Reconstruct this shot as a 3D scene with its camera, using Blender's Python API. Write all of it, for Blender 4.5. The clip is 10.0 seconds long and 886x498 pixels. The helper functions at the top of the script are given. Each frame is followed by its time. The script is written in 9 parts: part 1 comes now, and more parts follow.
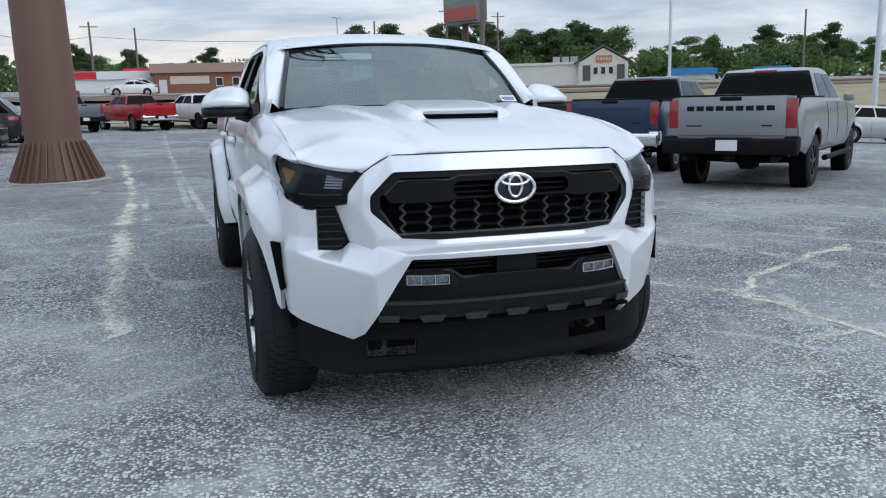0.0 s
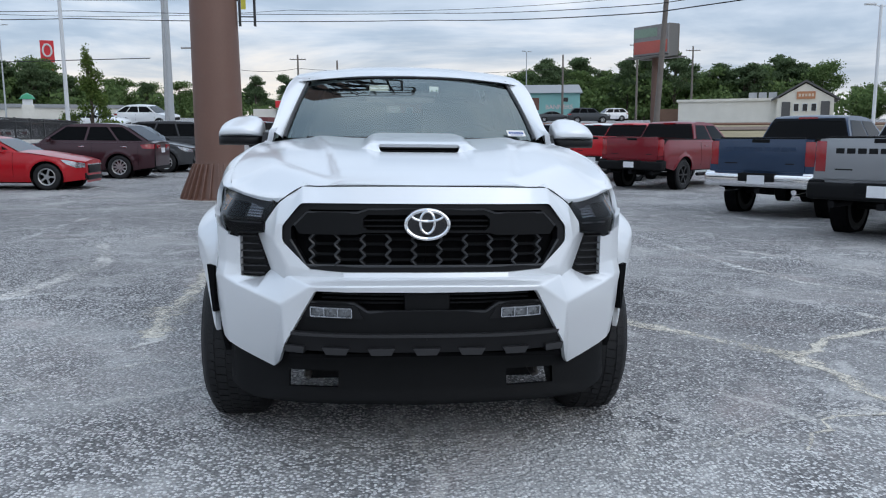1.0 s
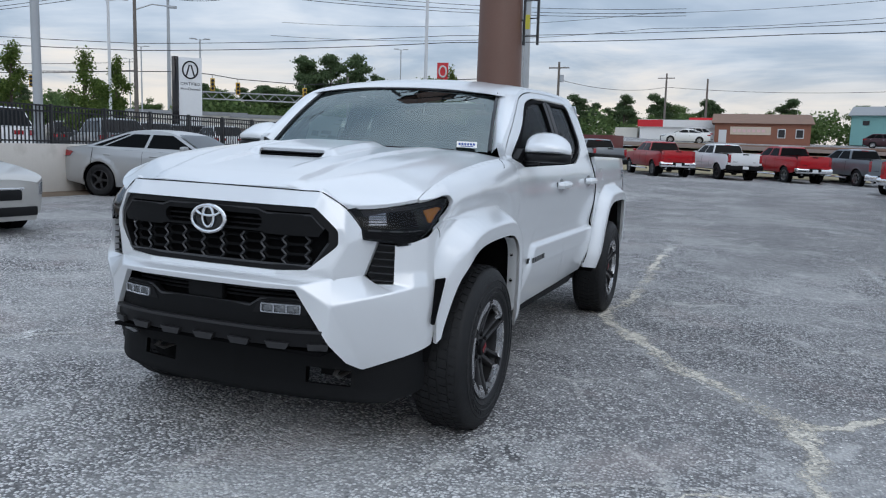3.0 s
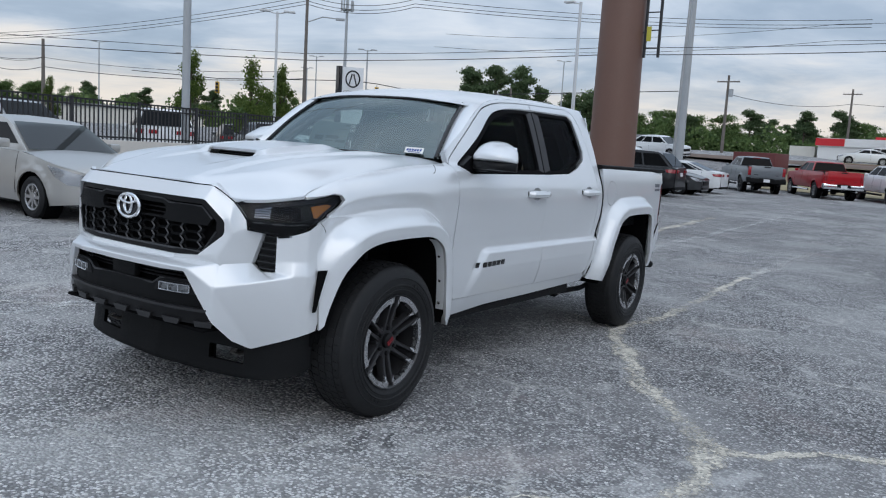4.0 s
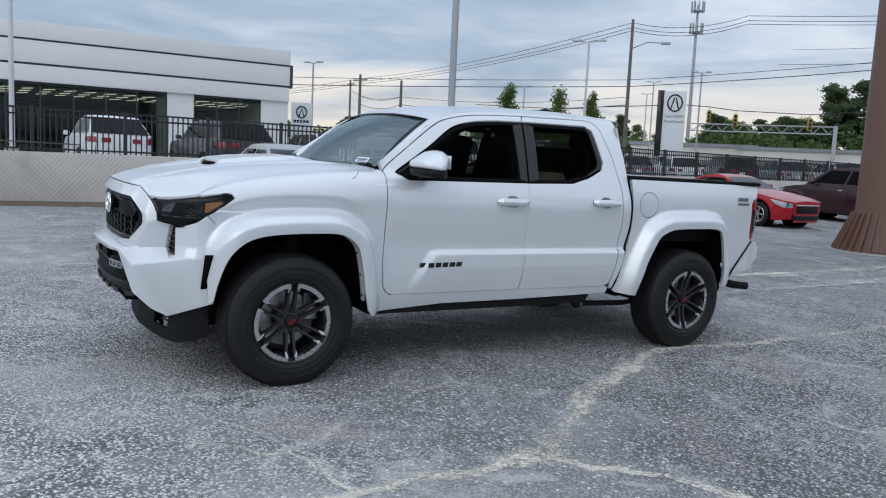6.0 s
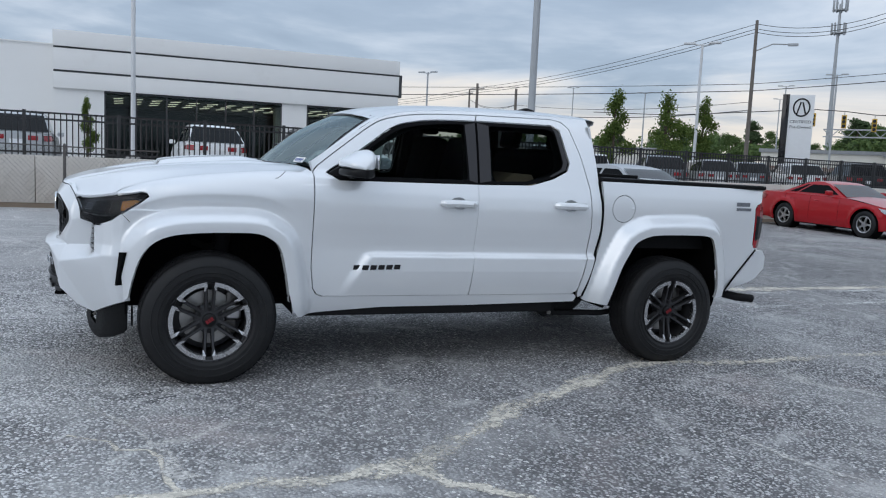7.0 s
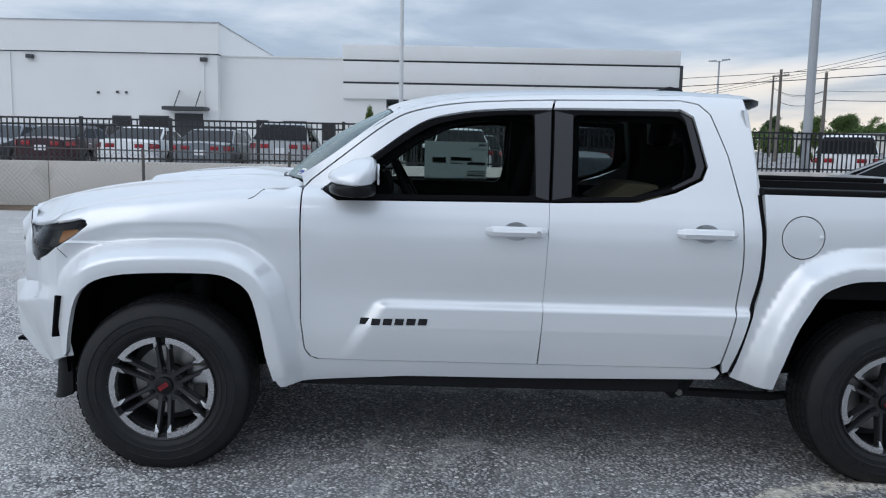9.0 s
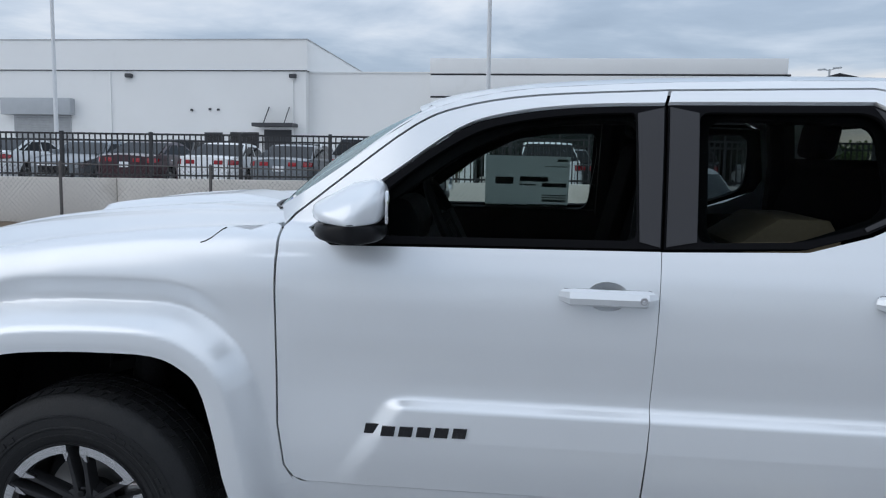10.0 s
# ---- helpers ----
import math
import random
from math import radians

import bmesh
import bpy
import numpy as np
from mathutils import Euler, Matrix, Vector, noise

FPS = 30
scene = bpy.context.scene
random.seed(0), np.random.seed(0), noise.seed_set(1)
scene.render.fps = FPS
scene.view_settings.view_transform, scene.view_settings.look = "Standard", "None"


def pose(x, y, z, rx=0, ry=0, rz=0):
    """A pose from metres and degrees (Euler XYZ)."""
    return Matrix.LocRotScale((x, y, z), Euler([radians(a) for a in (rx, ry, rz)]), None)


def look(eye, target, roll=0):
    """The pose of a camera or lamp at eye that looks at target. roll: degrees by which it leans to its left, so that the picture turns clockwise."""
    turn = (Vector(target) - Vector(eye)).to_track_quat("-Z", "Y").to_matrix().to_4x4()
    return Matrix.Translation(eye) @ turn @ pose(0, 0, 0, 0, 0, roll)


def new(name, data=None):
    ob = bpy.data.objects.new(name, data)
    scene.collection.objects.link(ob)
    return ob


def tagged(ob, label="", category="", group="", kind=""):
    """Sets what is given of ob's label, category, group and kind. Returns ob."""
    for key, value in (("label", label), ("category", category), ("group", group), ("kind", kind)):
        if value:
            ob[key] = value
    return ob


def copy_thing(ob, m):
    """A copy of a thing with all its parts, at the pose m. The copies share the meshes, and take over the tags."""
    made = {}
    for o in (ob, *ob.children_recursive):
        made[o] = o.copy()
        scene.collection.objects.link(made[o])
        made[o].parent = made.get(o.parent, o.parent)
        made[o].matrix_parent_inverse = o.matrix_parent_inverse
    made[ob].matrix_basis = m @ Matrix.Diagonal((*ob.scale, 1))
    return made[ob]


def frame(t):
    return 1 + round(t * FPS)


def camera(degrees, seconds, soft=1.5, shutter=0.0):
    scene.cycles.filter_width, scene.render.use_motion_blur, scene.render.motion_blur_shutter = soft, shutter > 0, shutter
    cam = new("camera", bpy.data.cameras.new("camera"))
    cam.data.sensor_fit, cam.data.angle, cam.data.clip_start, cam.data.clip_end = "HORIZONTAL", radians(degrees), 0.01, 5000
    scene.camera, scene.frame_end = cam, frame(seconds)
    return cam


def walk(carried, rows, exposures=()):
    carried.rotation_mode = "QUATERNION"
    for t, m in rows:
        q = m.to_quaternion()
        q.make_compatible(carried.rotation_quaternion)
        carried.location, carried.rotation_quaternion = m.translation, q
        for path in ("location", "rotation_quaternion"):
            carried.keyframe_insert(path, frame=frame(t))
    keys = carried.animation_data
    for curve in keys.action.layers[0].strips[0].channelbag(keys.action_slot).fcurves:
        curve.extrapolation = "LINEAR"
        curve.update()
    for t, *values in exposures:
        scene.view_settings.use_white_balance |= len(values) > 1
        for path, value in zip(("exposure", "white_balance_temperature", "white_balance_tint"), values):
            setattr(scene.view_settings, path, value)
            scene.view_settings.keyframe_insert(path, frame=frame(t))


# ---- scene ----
cam = camera(58.6, 10.0, soft=1.15)
PATH = [
    (0, (-1.224, -3.708, 1.373), (-0.618, -1.841, 0.992), -1.8),
    (0.5, (-0.727, -3.746, 1.378), (-0.316, -1.822, 1.02), -0.9),
    (1, (-0.183, -3.848, 1.36), (-0.023, -1.877, 1.066), -0.4),
    (1.5, (0.36, -3.867, 1.329), (0.232, -1.89, 1.061), -0.6),
    (2, (0.957, -3.807, 1.335), (0.639, -1.849, 1.083), 0.7),
    (3.3, (2.494, -3.47, 1.334), (1.638, -1.681, 1.074), 2.1),
    (3.5, (2.758, -3.42, 1.365), (1.829, -1.668, 1.105), 2.7),
    (4, (3.315, -3.161, 1.358), (2.22, -1.506, 1.11), 3.4),
    (4.5, (3.878, -2.855, 1.357), (2.559, -1.369, 1.132), 2.1),
    (5, (4.4, -2.521, 1.367), (2.902, -1.214, 1.15), 1.8),
    (5.5, (4.849, -2.05, 1.387), (3.242, -0.878, 1.174), 2.0),
    (5.7, (5.077, -1.903, 1.382), (3.428, -0.792, 1.163), 2.1),
    (6.8, (5.659, -0.725, 1.37), (3.854, 0.106, 1.146), 3.4),
    (7, (5.73, -0.479, 1.372), (3.89, 0.274, 1.154), 2.6),
    (7.5, (5.715, 0.077, 1.399), (3.802, 0.624, 1.192), 1.3),
    (8, (5.453, 0.59, 1.412), (3.495, 0.936, 1.197), 1.2),
    (8.5, (5.049, 1.007, 1.441), (3.07, 1.154, 1.194), 0.8),
    (9, (4.44, 1.206, 1.454), (2.455, 1.241, 1.21), 1.0),
    (9.5, (3.778, 1.34, 1.458), (1.792, 1.25, 1.233), 0.2),
    (10, (3.16, 1.345, 1.469), (1.18, 1.152, 1.259), 0.8),
]
walk(cam, [(t, look(eye, target, roll)) for t, eye, target, roll in PATH],
     exposures=[(0, 0.09), (1, 0.10), (2, 0.02), (3.3, -0.09), (4, -0.12), (5.5, -0.09), (7.5, -0.07), (8.5, -0.01), (10, -0.05)])

# ---------------------------------------------------------------- sky and sun
SUN_AZ, SUN_EL = radians(215), radians(35)          # azimuth from +y towards -x
world = bpy.data.worlds.new("sky")
scene.world = world
world.use_nodes = True
wn, wl = world.node_tree.nodes, world.node_tree.links
wn.clear()


def wnode(kind, **inputs):
    n = wn.new(kind)
    for k, v in inputs.items():
        n.inputs[k.replace("_", " ")].default_value = v
    return n


def wmath(op, a, b=None, clamp=False):
    n = wn.new("ShaderNodeMath")
    n.operation, n.use_clamp = op, clamp
    for i, v in enumerate((a, b)):
        if v is None:
            continue
        if isinstance(v, (int, float)):
            n.inputs[i].default_value = v
        else:
            wl.new(v, n.inputs[i])
    return n.outputs[0]


def wmix(fac, a, b):
    n = wn.new("ShaderNodeMix")
    n.data_type = "RGBA"
    for socket, v in ((n.inputs["Factor"], fac), (n.inputs[6], a), (n.inputs[7], b)):
        if isinstance(v, (int, float, tuple)):
            socket.default_value = v
        else:
            wl.new(v, socket)
    return n.outputs[2]


def wramp(fac, stops):
    n = wn.new("ShaderNodeValToRGB")
    els = n.color_ramp.elements
    while len(els) < len(stops):
        els.new(0.5)
    for e, (p, c) in zip(els, stops):
        e.position, e.color = p, c
    wl.new(fac, n.inputs[0])
    return n.outputs[0]


sky = wn.new("ShaderNodeTexSky")
sky.sky_type, sky.sun_disc = "NISHITA", False
sky.sun_elevation, sky.sun_rotation = SUN_EL, -SUN_AZ
coord = wn.new("ShaderNodeTexCoord").outputs["Generated"]
sep = wn.new("ShaderNodeSeparateXYZ")
wl.new(coord, sep.inputs[0])
up = wmath("MAXIMUM", sep.outputs[2], 0.0)
# a flat cloud deck seen in perspective
lift = wmath("ADD", up, 0.10)
deck = wn.new("ShaderNodeCombineXYZ")
wl.new(wmath("DIVIDE", sep.outputs[0], lift), deck.inputs[0])
wl.new(wmath("DIVIDE", sep.outputs[1], lift), deck.inputs[1])
big = wnode("ShaderNodeTexNoise", Scale=0.55, Detail=7.0, Roughness=0.58, Distortion=0.5)
wl.new(deck.outputs[0], big.inputs["Vector"])
fine = wnode("ShaderNodeTexNoise", Scale=1.7, Detail=5.0, Roughness=0.5, Distortion=0.3)
wl.new(deck.outputs[0], fine.inputs["Vector"])
dens = wmath("ADD", wmath("MULTIPLY", big.outputs["Fac"], 0.72), wmath("MULTIPLY", fine.outputs["Fac"], 0.28))
cloud = wramp(dens, [(0.36, (0.80, 0.86, 0.95, 1)), (0.46, (0.60, 0.69, 0.82, 1)), (0.56, (0.42, 0.52, 0.66, 1)), (0.68, (0.33, 0.42, 0.55, 1))])
# the thin bright strip under the deck, warm towards the hidden sun
side = wmath("ADD", wmath("MULTIPLY", sep.outputs[0], -0.80), wmath("MULTIPLY", sep.outputs[1], 0.60))
toward = wmath("MULTIPLY", wmath("ADD", side, 0.25, clamp=True), 0.95, clamp=True)
strip = wn.new("ShaderNodeMapRange")
strip.interpolation_type = "SMOOTHSTEP"
strip.inputs["From Min"].default_value, strip.inputs["From Max"].default_value = 0.135, 0.030
wl.new(wmath("ADD", up, wmath("MULTIPLY", wmath("SUBTRACT", big.outputs["Fac"], 0.5), 0.24)), strip.inputs["Value"])
glow = wmath("MULTIPLY", strip.outputs[0], wmath("ADD", wmath("MULTIPLY", toward, 0.80), 0.06), clamp=True)
warm = wmix(glow, cloud, (1.0, 0.90, 0.80, 1))
blend = wmix(0.86, sky.outputs[0], warm)
skyscale = wn.new("ShaderNodeMix")
skyscale.data_type = "RGBA"
skyscale.blend_type = "MULTIPLY"
skyscale.inputs["Factor"].default_value = 1.0
skyscale.inputs[7].default_value = (0.11, 0.11, 0.11, 1)
wl.new(sky.outputs[0], skyscale.inputs[6])
total = wmix(0.90, skyscale.outputs[2], warm)
back = wn.new("ShaderNodeBackground")
# an overcast sky brightens towards the zenith
wl.new(wmath("MULTIPLY", wmath("ADD", wmath("MULTIPLY", wmath("POWER", up, 1.5), 0.85), 1.08), 0.92), back.inputs["Strength"])
wl.new(total, back.inputs["Color"])
out = wn.new("ShaderNodeOutputWorld")
wl.new(back.outputs[0], out.inputs["Surface"])
wn.remove(blend.node)

sun = new("sun", bpy.data.lights.new("sun", "SUN"))
sun.data.energy, sun.data.angle, sun.data.color = 0.6, radians(48), (1.0, 0.97, 0.93)
sun.matrix_world = look((0, 0, 0), (math.sin(SUN_AZ) * math.cos(SUN_EL), -math.cos(SUN_AZ) * math.cos(SUN_EL), -math.sin(SUN_EL)))

# ---------------------------------------------------------------- materials
def mat(name, color, rough=0.5, metal=0.0, vary=0.12, scale=6.0, fine=60.0, bump=0.0, coat=0.0, spec=0.5, rvary=0.1, stain=None, alpha=1.0):
    """A worn surface: colour that drifts at two scales, uneven roughness and a fine relief."""
    m = bpy.data.materials.new(name)
    m.use_nodes = True
    n, l = m.node_tree.nodes, m.node_tree.links
    b = n["Principled BSDF"]
    b.inputs["Metallic"].default_value = metal
    b.inputs["Specular IOR Level"].default_value = spec
    b.inputs["Coat Weight"].default_value = coat
    b.inputs["Coat Roughness"].default_value = 0.10
    tc = n.new("ShaderNodeTexCoord")
    n1, n2 = n.new("ShaderNodeTexNoise"), n.new("ShaderNodeTexNoise")
    n1.inputs["Scale"].default_value, n2.inputs["Scale"].default_value = scale, fine
    n1.inputs["Detail"].default_value, n2.inputs["Detail"].default_value = 4, 3
    for k in (n1, n2):
        l.new(tc.outputs["Object"], k.inputs["Vector"])
    add = n.new("ShaderNodeMath")
    add.operation = "ADD"
    l.new(n1.outputs["Fac"], add.inputs[0])
    l.new(n2.outputs["Fac"], add.inputs[1])
    mr = n.new("ShaderNodeMapRange")
    mr.inputs["From Min"].default_value, mr.inputs["From Max"].default_value = 0.6, 1.4
    l.new(add.outputs[0], mr.inputs["Value"])
    mix = n.new("ShaderNodeMix")
    mix.data_type = "RGBA"
    mix.inputs[6].default_value = (*[max(0, c * (1 - vary)) for c in color], 1)
    mix.inputs[7].default_value = (*[min(1, c * (1 + vary)) for c in color], 1)
    l.new(mr.outputs[0], mix.inputs["Factor"])
    col = mix.outputs[2]
    if stain:
        sc, smin, smax, scol = stain
        n3 = n.new("ShaderNodeTexNoise")
        n3.inputs["Scale"].default_value, n3.inputs["Detail"].default_value, n3.inputs["Roughness"].default_value = sc, 6, 0.65
        l.new(tc.outputs["Object"], n3.inputs["Vector"])
        m3 = n.new("ShaderNodeMapRange")
        m3.inputs["From Min"].default_value, m3.inputs["From Max"].default_value = smin, smax
        l.new(n3.outputs["Fac"], m3.inputs["Value"])
        mx = n.new("ShaderNodeMix")
        mx.data_type = "RGBA"
        mx.inputs[7].default_value = (*scol, 1)
        l.new(m3.outputs[0], mx.inputs["Factor"])
        l.new(col, mx.inputs[6])
        col = mx.outputs[2]
    l.new(col, b.inputs["Base Color"])
    r = n.new("ShaderNodeMapRange")
    r.inputs["To Min"].default_value, r.inputs["To Max"].default_value = max(0.02, rough - rvary), min(1, rough + rvary)
    l.new(n1.outputs["Fac"], r.inputs["Value"])
    l.new(r.outputs[0], b.inputs["Roughness"])
    if bump:
        bp = n.new("ShaderNodeBump")
        bp.inputs["Strength"].default_value, bp.inputs["Distance"].default_value = min(1, bump), 0.01
        l.new(n2.outputs["Fac"], bp.inputs["Height"])
        l.new(bp.outputs[0], b.inputs["Normal"])
    if alpha < 1:
        b.inputs["Alpha"].default_value = alpha
    return m


def paint(name, color, flake=0.0, rough=0.32, coat=1.0, spec=0.5):
    m = mat(name, color, rough, flake, 0.015, 1.5, 900, 0.0, coat, spec, rvary=0.03)
    return m


def glass(name, tint, rough=0.02, ior=1.45, sheen=(0.95, 0.97, 1)):
    """Thin tinted automotive glass: part mirror, part see-through."""
    m = bpy.data.materials.new(name)
    m.use_nodes = True
    n, l = m.node_tree.nodes, m.node_tree.links
    n.remove(n["Principled BSDF"])
    tr, gl, fr, mx = n.new("ShaderNodeBsdfTransparent"), n.new("ShaderNodeBsdfGlossy"), n.new("ShaderNodeFresnel"), n.new("ShaderNodeMixShader")
    tr.inputs[0].default_value = (*tint, 1)
    gl.inputs["Roughness"].default_value = rough
    gl.inputs[0].default_value = (*sheen, 1)
    fr.inputs["IOR"].default_value = ior
    l.new(fr.outputs[0], mx.inputs[0])
    l.new(tr.outputs[0], mx.inputs[1])
    l.new(gl.outputs[0], mx.inputs[2])
    l.new(mx.outputs[0], n["Material Output"].inputs["Surface"])
    return m


def lamp_mat(name, color, strength):
    m = bpy.data.materials.new(name)
    m.use_nodes = True
    b = m.node_tree.nodes["Principled BSDF"]
    b.inputs["Base Color"].default_value = (*color, 1)
    b.inputs["Emission Color"].default_value = (*color, 1)
    b.inputs["Emission Strength"].default_value = strength
    return m


WHITE = paint("pearl_white_paint", (0.80, 0.822, 0.845), 0.30, 0.30, 0.8)
BLACK_PLASTIC = mat("textured_black_plastic", (0.0065, 0.0068, 0.0075), 0.6, spec=0.15, vary=0.25, scale=30, fine=700, bump=0.15)
SATIN_BLACK = mat("satin_black_trim", (0.008, 0.008, 0.009), 0.42, spec=0.22, vary=0.15, scale=12, fine=300)
PILLAR_TRIM = mat("charcoal_pillar_film", (0.036, 0.035, 0.038), 0.5, spec=0.3, vary=0.08, scale=10, fine=400)
GLOSS_BLACK = mat("gloss_black", (0.012, 0.012, 0.014), 0.08, vary=0.2, rvary=0.03)
# near-black for hollows that are only in shade, and for real liners
DARK_VOID = mat("shade_black_and_liner", (0.005, 0.005, 0.0055), 0.9, vary=0.4, scale=8, fine=120, bump=0.3, spec=0.05)
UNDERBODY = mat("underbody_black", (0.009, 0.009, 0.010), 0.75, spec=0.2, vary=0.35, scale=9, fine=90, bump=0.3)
RUBBER = mat("tyre_rubber", (0.0125, 0.0128, 0.014), 0.58, spec=0.3, vary=0.3, scale=14, fine=160, bump=0.25, stain=(9, 0.55, 0.85, (0.024, 0.0235, 0.023)))
MACHINED = mat("machined_alloy", (0.62, 0.62, 0.63), 0.26, 1.0, 0.06, 20, 500)
ALLOY_DARK = mat("dark_alloy", (0.045, 0.045, 0.048), 0.33, 0.5, 0.12, 20, 300)
ALLOY = mat("silver_alloy", (0.55, 0.55, 0.56), 0.3, 0.9, 0.08, 20, 300)
CHROME = mat("chrome", (0.86, 0.87, 0.89), 0.07, 1.0, 0.03, 10, 200, rvary=0.03)
STEEL = mat("cast_steel", (0.20, 0.19, 0.18), 0.5, 0.8, 0.25, 20, 200, 0.1)
DISC = mat("brake_disc", (0.42, 0.41, 0.40), 0.35, 1.0, 0.15, 30, 300)
AMBER = mat("amber_lens", (0.92, 0.33, 0.015), 0.15, vary=0.1, coat=1)
RED_LENS = mat("red_lens", (0.30, 0.006, 0.012), 0.12, vary=0.12, coat=1)
LENS_CLEAR = glass("clear_lens", (0.92, 0.94, 0.96))
LENS_SMOKE = glass("smoked_lens", (0.50, 0.51, 0.53), ior=1.26)
REFLECTOR = mat("lamp_reflector", (0.55, 0.57, 0.60), 0.2, 0.9, 0.1, 30, 200)
LAMP_GREY = mat("lamp_sky_grey", (0.055, 0.055, 0.06), 0.34, 0.3, 0.1, 30, 200)
GLASS_CLEAR = glass("light_green_glass", (0.72, 0.78, 0.76), ior=1.06)
GLASS_WIND = glass("windscreen_glass", (0.46, 0.57, 0.55), ior=2.6, sheen=(0.80, 0.93, 0.94))
GLASS_DARK = glass("privacy_glass", (0.42, 0.46, 0.46), ior=1.06)
GLASS_SCREEN = glass("car_windscreen_glass", (0.16, 0.19, 0.19), ior=1.5)
GLASS_CAR = glass("tinted_car_glass", (0.035, 0.04, 0.045), ior=1.2)
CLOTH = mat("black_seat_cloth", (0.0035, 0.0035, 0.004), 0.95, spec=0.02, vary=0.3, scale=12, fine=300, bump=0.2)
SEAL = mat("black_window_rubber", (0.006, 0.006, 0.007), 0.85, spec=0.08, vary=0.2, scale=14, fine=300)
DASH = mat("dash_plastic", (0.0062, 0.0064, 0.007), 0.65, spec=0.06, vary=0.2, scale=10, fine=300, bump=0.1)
CARD = mat("tan_cardboard", (0.34, 0.25, 0.16), 0.8, vary=0.12, scale=8, fine=80)
PAPER = mat("sticker_paper", (0.80, 0.80, 0.77), 0.7, vary=0.05, scale=8, fine=80)
STICKER_INK = mat("faded_sticker_print", (0.24, 0.25, 0.24), 0.7, vary=0.1, scale=8, fine=80)
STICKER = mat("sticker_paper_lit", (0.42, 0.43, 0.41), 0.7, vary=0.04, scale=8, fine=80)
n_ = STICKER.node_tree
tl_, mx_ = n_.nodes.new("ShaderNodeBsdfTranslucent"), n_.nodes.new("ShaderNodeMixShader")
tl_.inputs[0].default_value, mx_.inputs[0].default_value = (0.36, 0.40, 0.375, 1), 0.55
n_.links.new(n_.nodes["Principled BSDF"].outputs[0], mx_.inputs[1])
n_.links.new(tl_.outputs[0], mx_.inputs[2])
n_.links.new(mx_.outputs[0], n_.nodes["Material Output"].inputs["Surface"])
INK = mat("grey_ink", (0.16, 0.17, 0.19), 0.7, vary=0.1)
BLUE_INK = mat("blue_ink", (0.03, 0.07, 0.28), 0.6, vary=0.1)
RED_INK = mat("red_cap_ink", (0.20, 0.008, 0.014), 0.4, vary=0.1)
PLATE_WHITE = mat("white_plate", (0.75, 0.76, 0.78), 0.5, vary=0.06)


# ---------------------------------------------------------------- building kit
def obj(name, bm, material, parent=None, label="", smooth=True, m=None, angle=40):
    me = bpy.data.meshes.new(name)
    bm.normal_update()
    if smooth:
        for f in bm.faces:
            f.smooth = True
        for e in bm.edges:
            if len(e.link_faces) == 2 and e.calc_face_angle(0) > radians(angle):
                e.smooth = False
    bm.to_mesh(me)
    bm.free()
    me.materials.append(material)
    ob = new(name, me)
    if m is not None:
        ob.matrix_basis = m
    if parent is not None:
        ob.parent = parent
    if label:
        ob["label"] = label
    return ob


def part(name, bm, material, parent, label="", smooth=True, m=None, angle=40):
    return obj(name, bm, material, parent, label, smooth, m, angle)


def again(ob, parent, m, name=None):
    """The same part once more, on the same mesh."""
    o = new(name or ob.name.split(".")[0], ob.data)
    o.matrix_basis = m
    o.parent = parent
    if "label" in ob:
        o["label"] = ob["label"]
    return o


def thing(name, m, label, category, group="", kind=""):
    e = new(name)
    e.empty_display_size = 0.2
    e.matrix_basis = m
    return tagged(e, label, category, group, kind)


def soften(bm, width, segments=2, angle=30):
    if width > 0:
        bm.normal_update()
        es = [e for e in bm.edges if len(e.link_faces) == 2 and e.calc_face_angle(0) > radians(angle)]
        bmesh.ops.bevel(bm, geom=es, offset=width, segments=segments, affect="EDGES", profile=0.6, clamp_overlap=True)
    return bm


def put_box(bm, x0, y0, z0, x1, y1, z1, m=None):
    vs = [bm.verts.new((x, y, z)) for z in (z0, z1) for x, y in ((x0, y0), (x1, y0), (x1, y1), (x0, y1))]
    for f in ((3, 2, 1, 0), (4, 5, 6, 7), (0, 1, 5, 4), (1, 2, 6, 5), (2, 3, 7, 6), (3, 0, 4, 7)):
        bm.faces.new([vs[i] for i in f])
    if m is not None:
        bmesh.ops.transform(bm, matrix=m, verts=vs)
    return bm


def box(x0, y0, z0, x1, y1, z1, bevel=0.0, segments=2, m=None):
    return soften(put_box(bmesh.new(), x0, y0, z0, x1, y1, z1, m), bevel, segments)


def put_tube(bm, path, radius, sides=8, cap=True):
    """A tube along a list of points; radius a number or a list."""
    pts = [Vector(p) for p in path]
    rings = []
    prev = None
    for i, p in enumerate(pts):
        d = (pts[min(i + 1, len(pts) - 1)] - pts[max(i - 1, 0)]).normalized()
        ref = prev if prev is not None else (Vector((0, 0, 1)) if abs(d.z) < 0.9 else Vector((1, 0, 0)))
        a = (ref - d * ref.dot(d)).normalized()
        prev = a
        b = d.cross(a)
        r = radius[i] if isinstance(radius, (list, tuple)) else radius
        rings.append([bm.verts.new(p + r * (math.cos(t) * a + math.sin(t) * b)) for t in [2 * math.pi * k / sides for k in range(sides)]])
    for r0, r1 in zip(rings, rings[1:]):
        for k in range(sides):
            bm.faces.new((r0[k], r0[(k + 1) % sides], r1[(k + 1) % sides], r1[k]))
    if cap:
        bm.faces.new(rings[0][::-1])
        bm.faces.new(rings[-1])
    return bm


def tube(path, radius, sides=8, cap=True):
    return put_tube(bmesh.new(), path, radius, sides, cap)


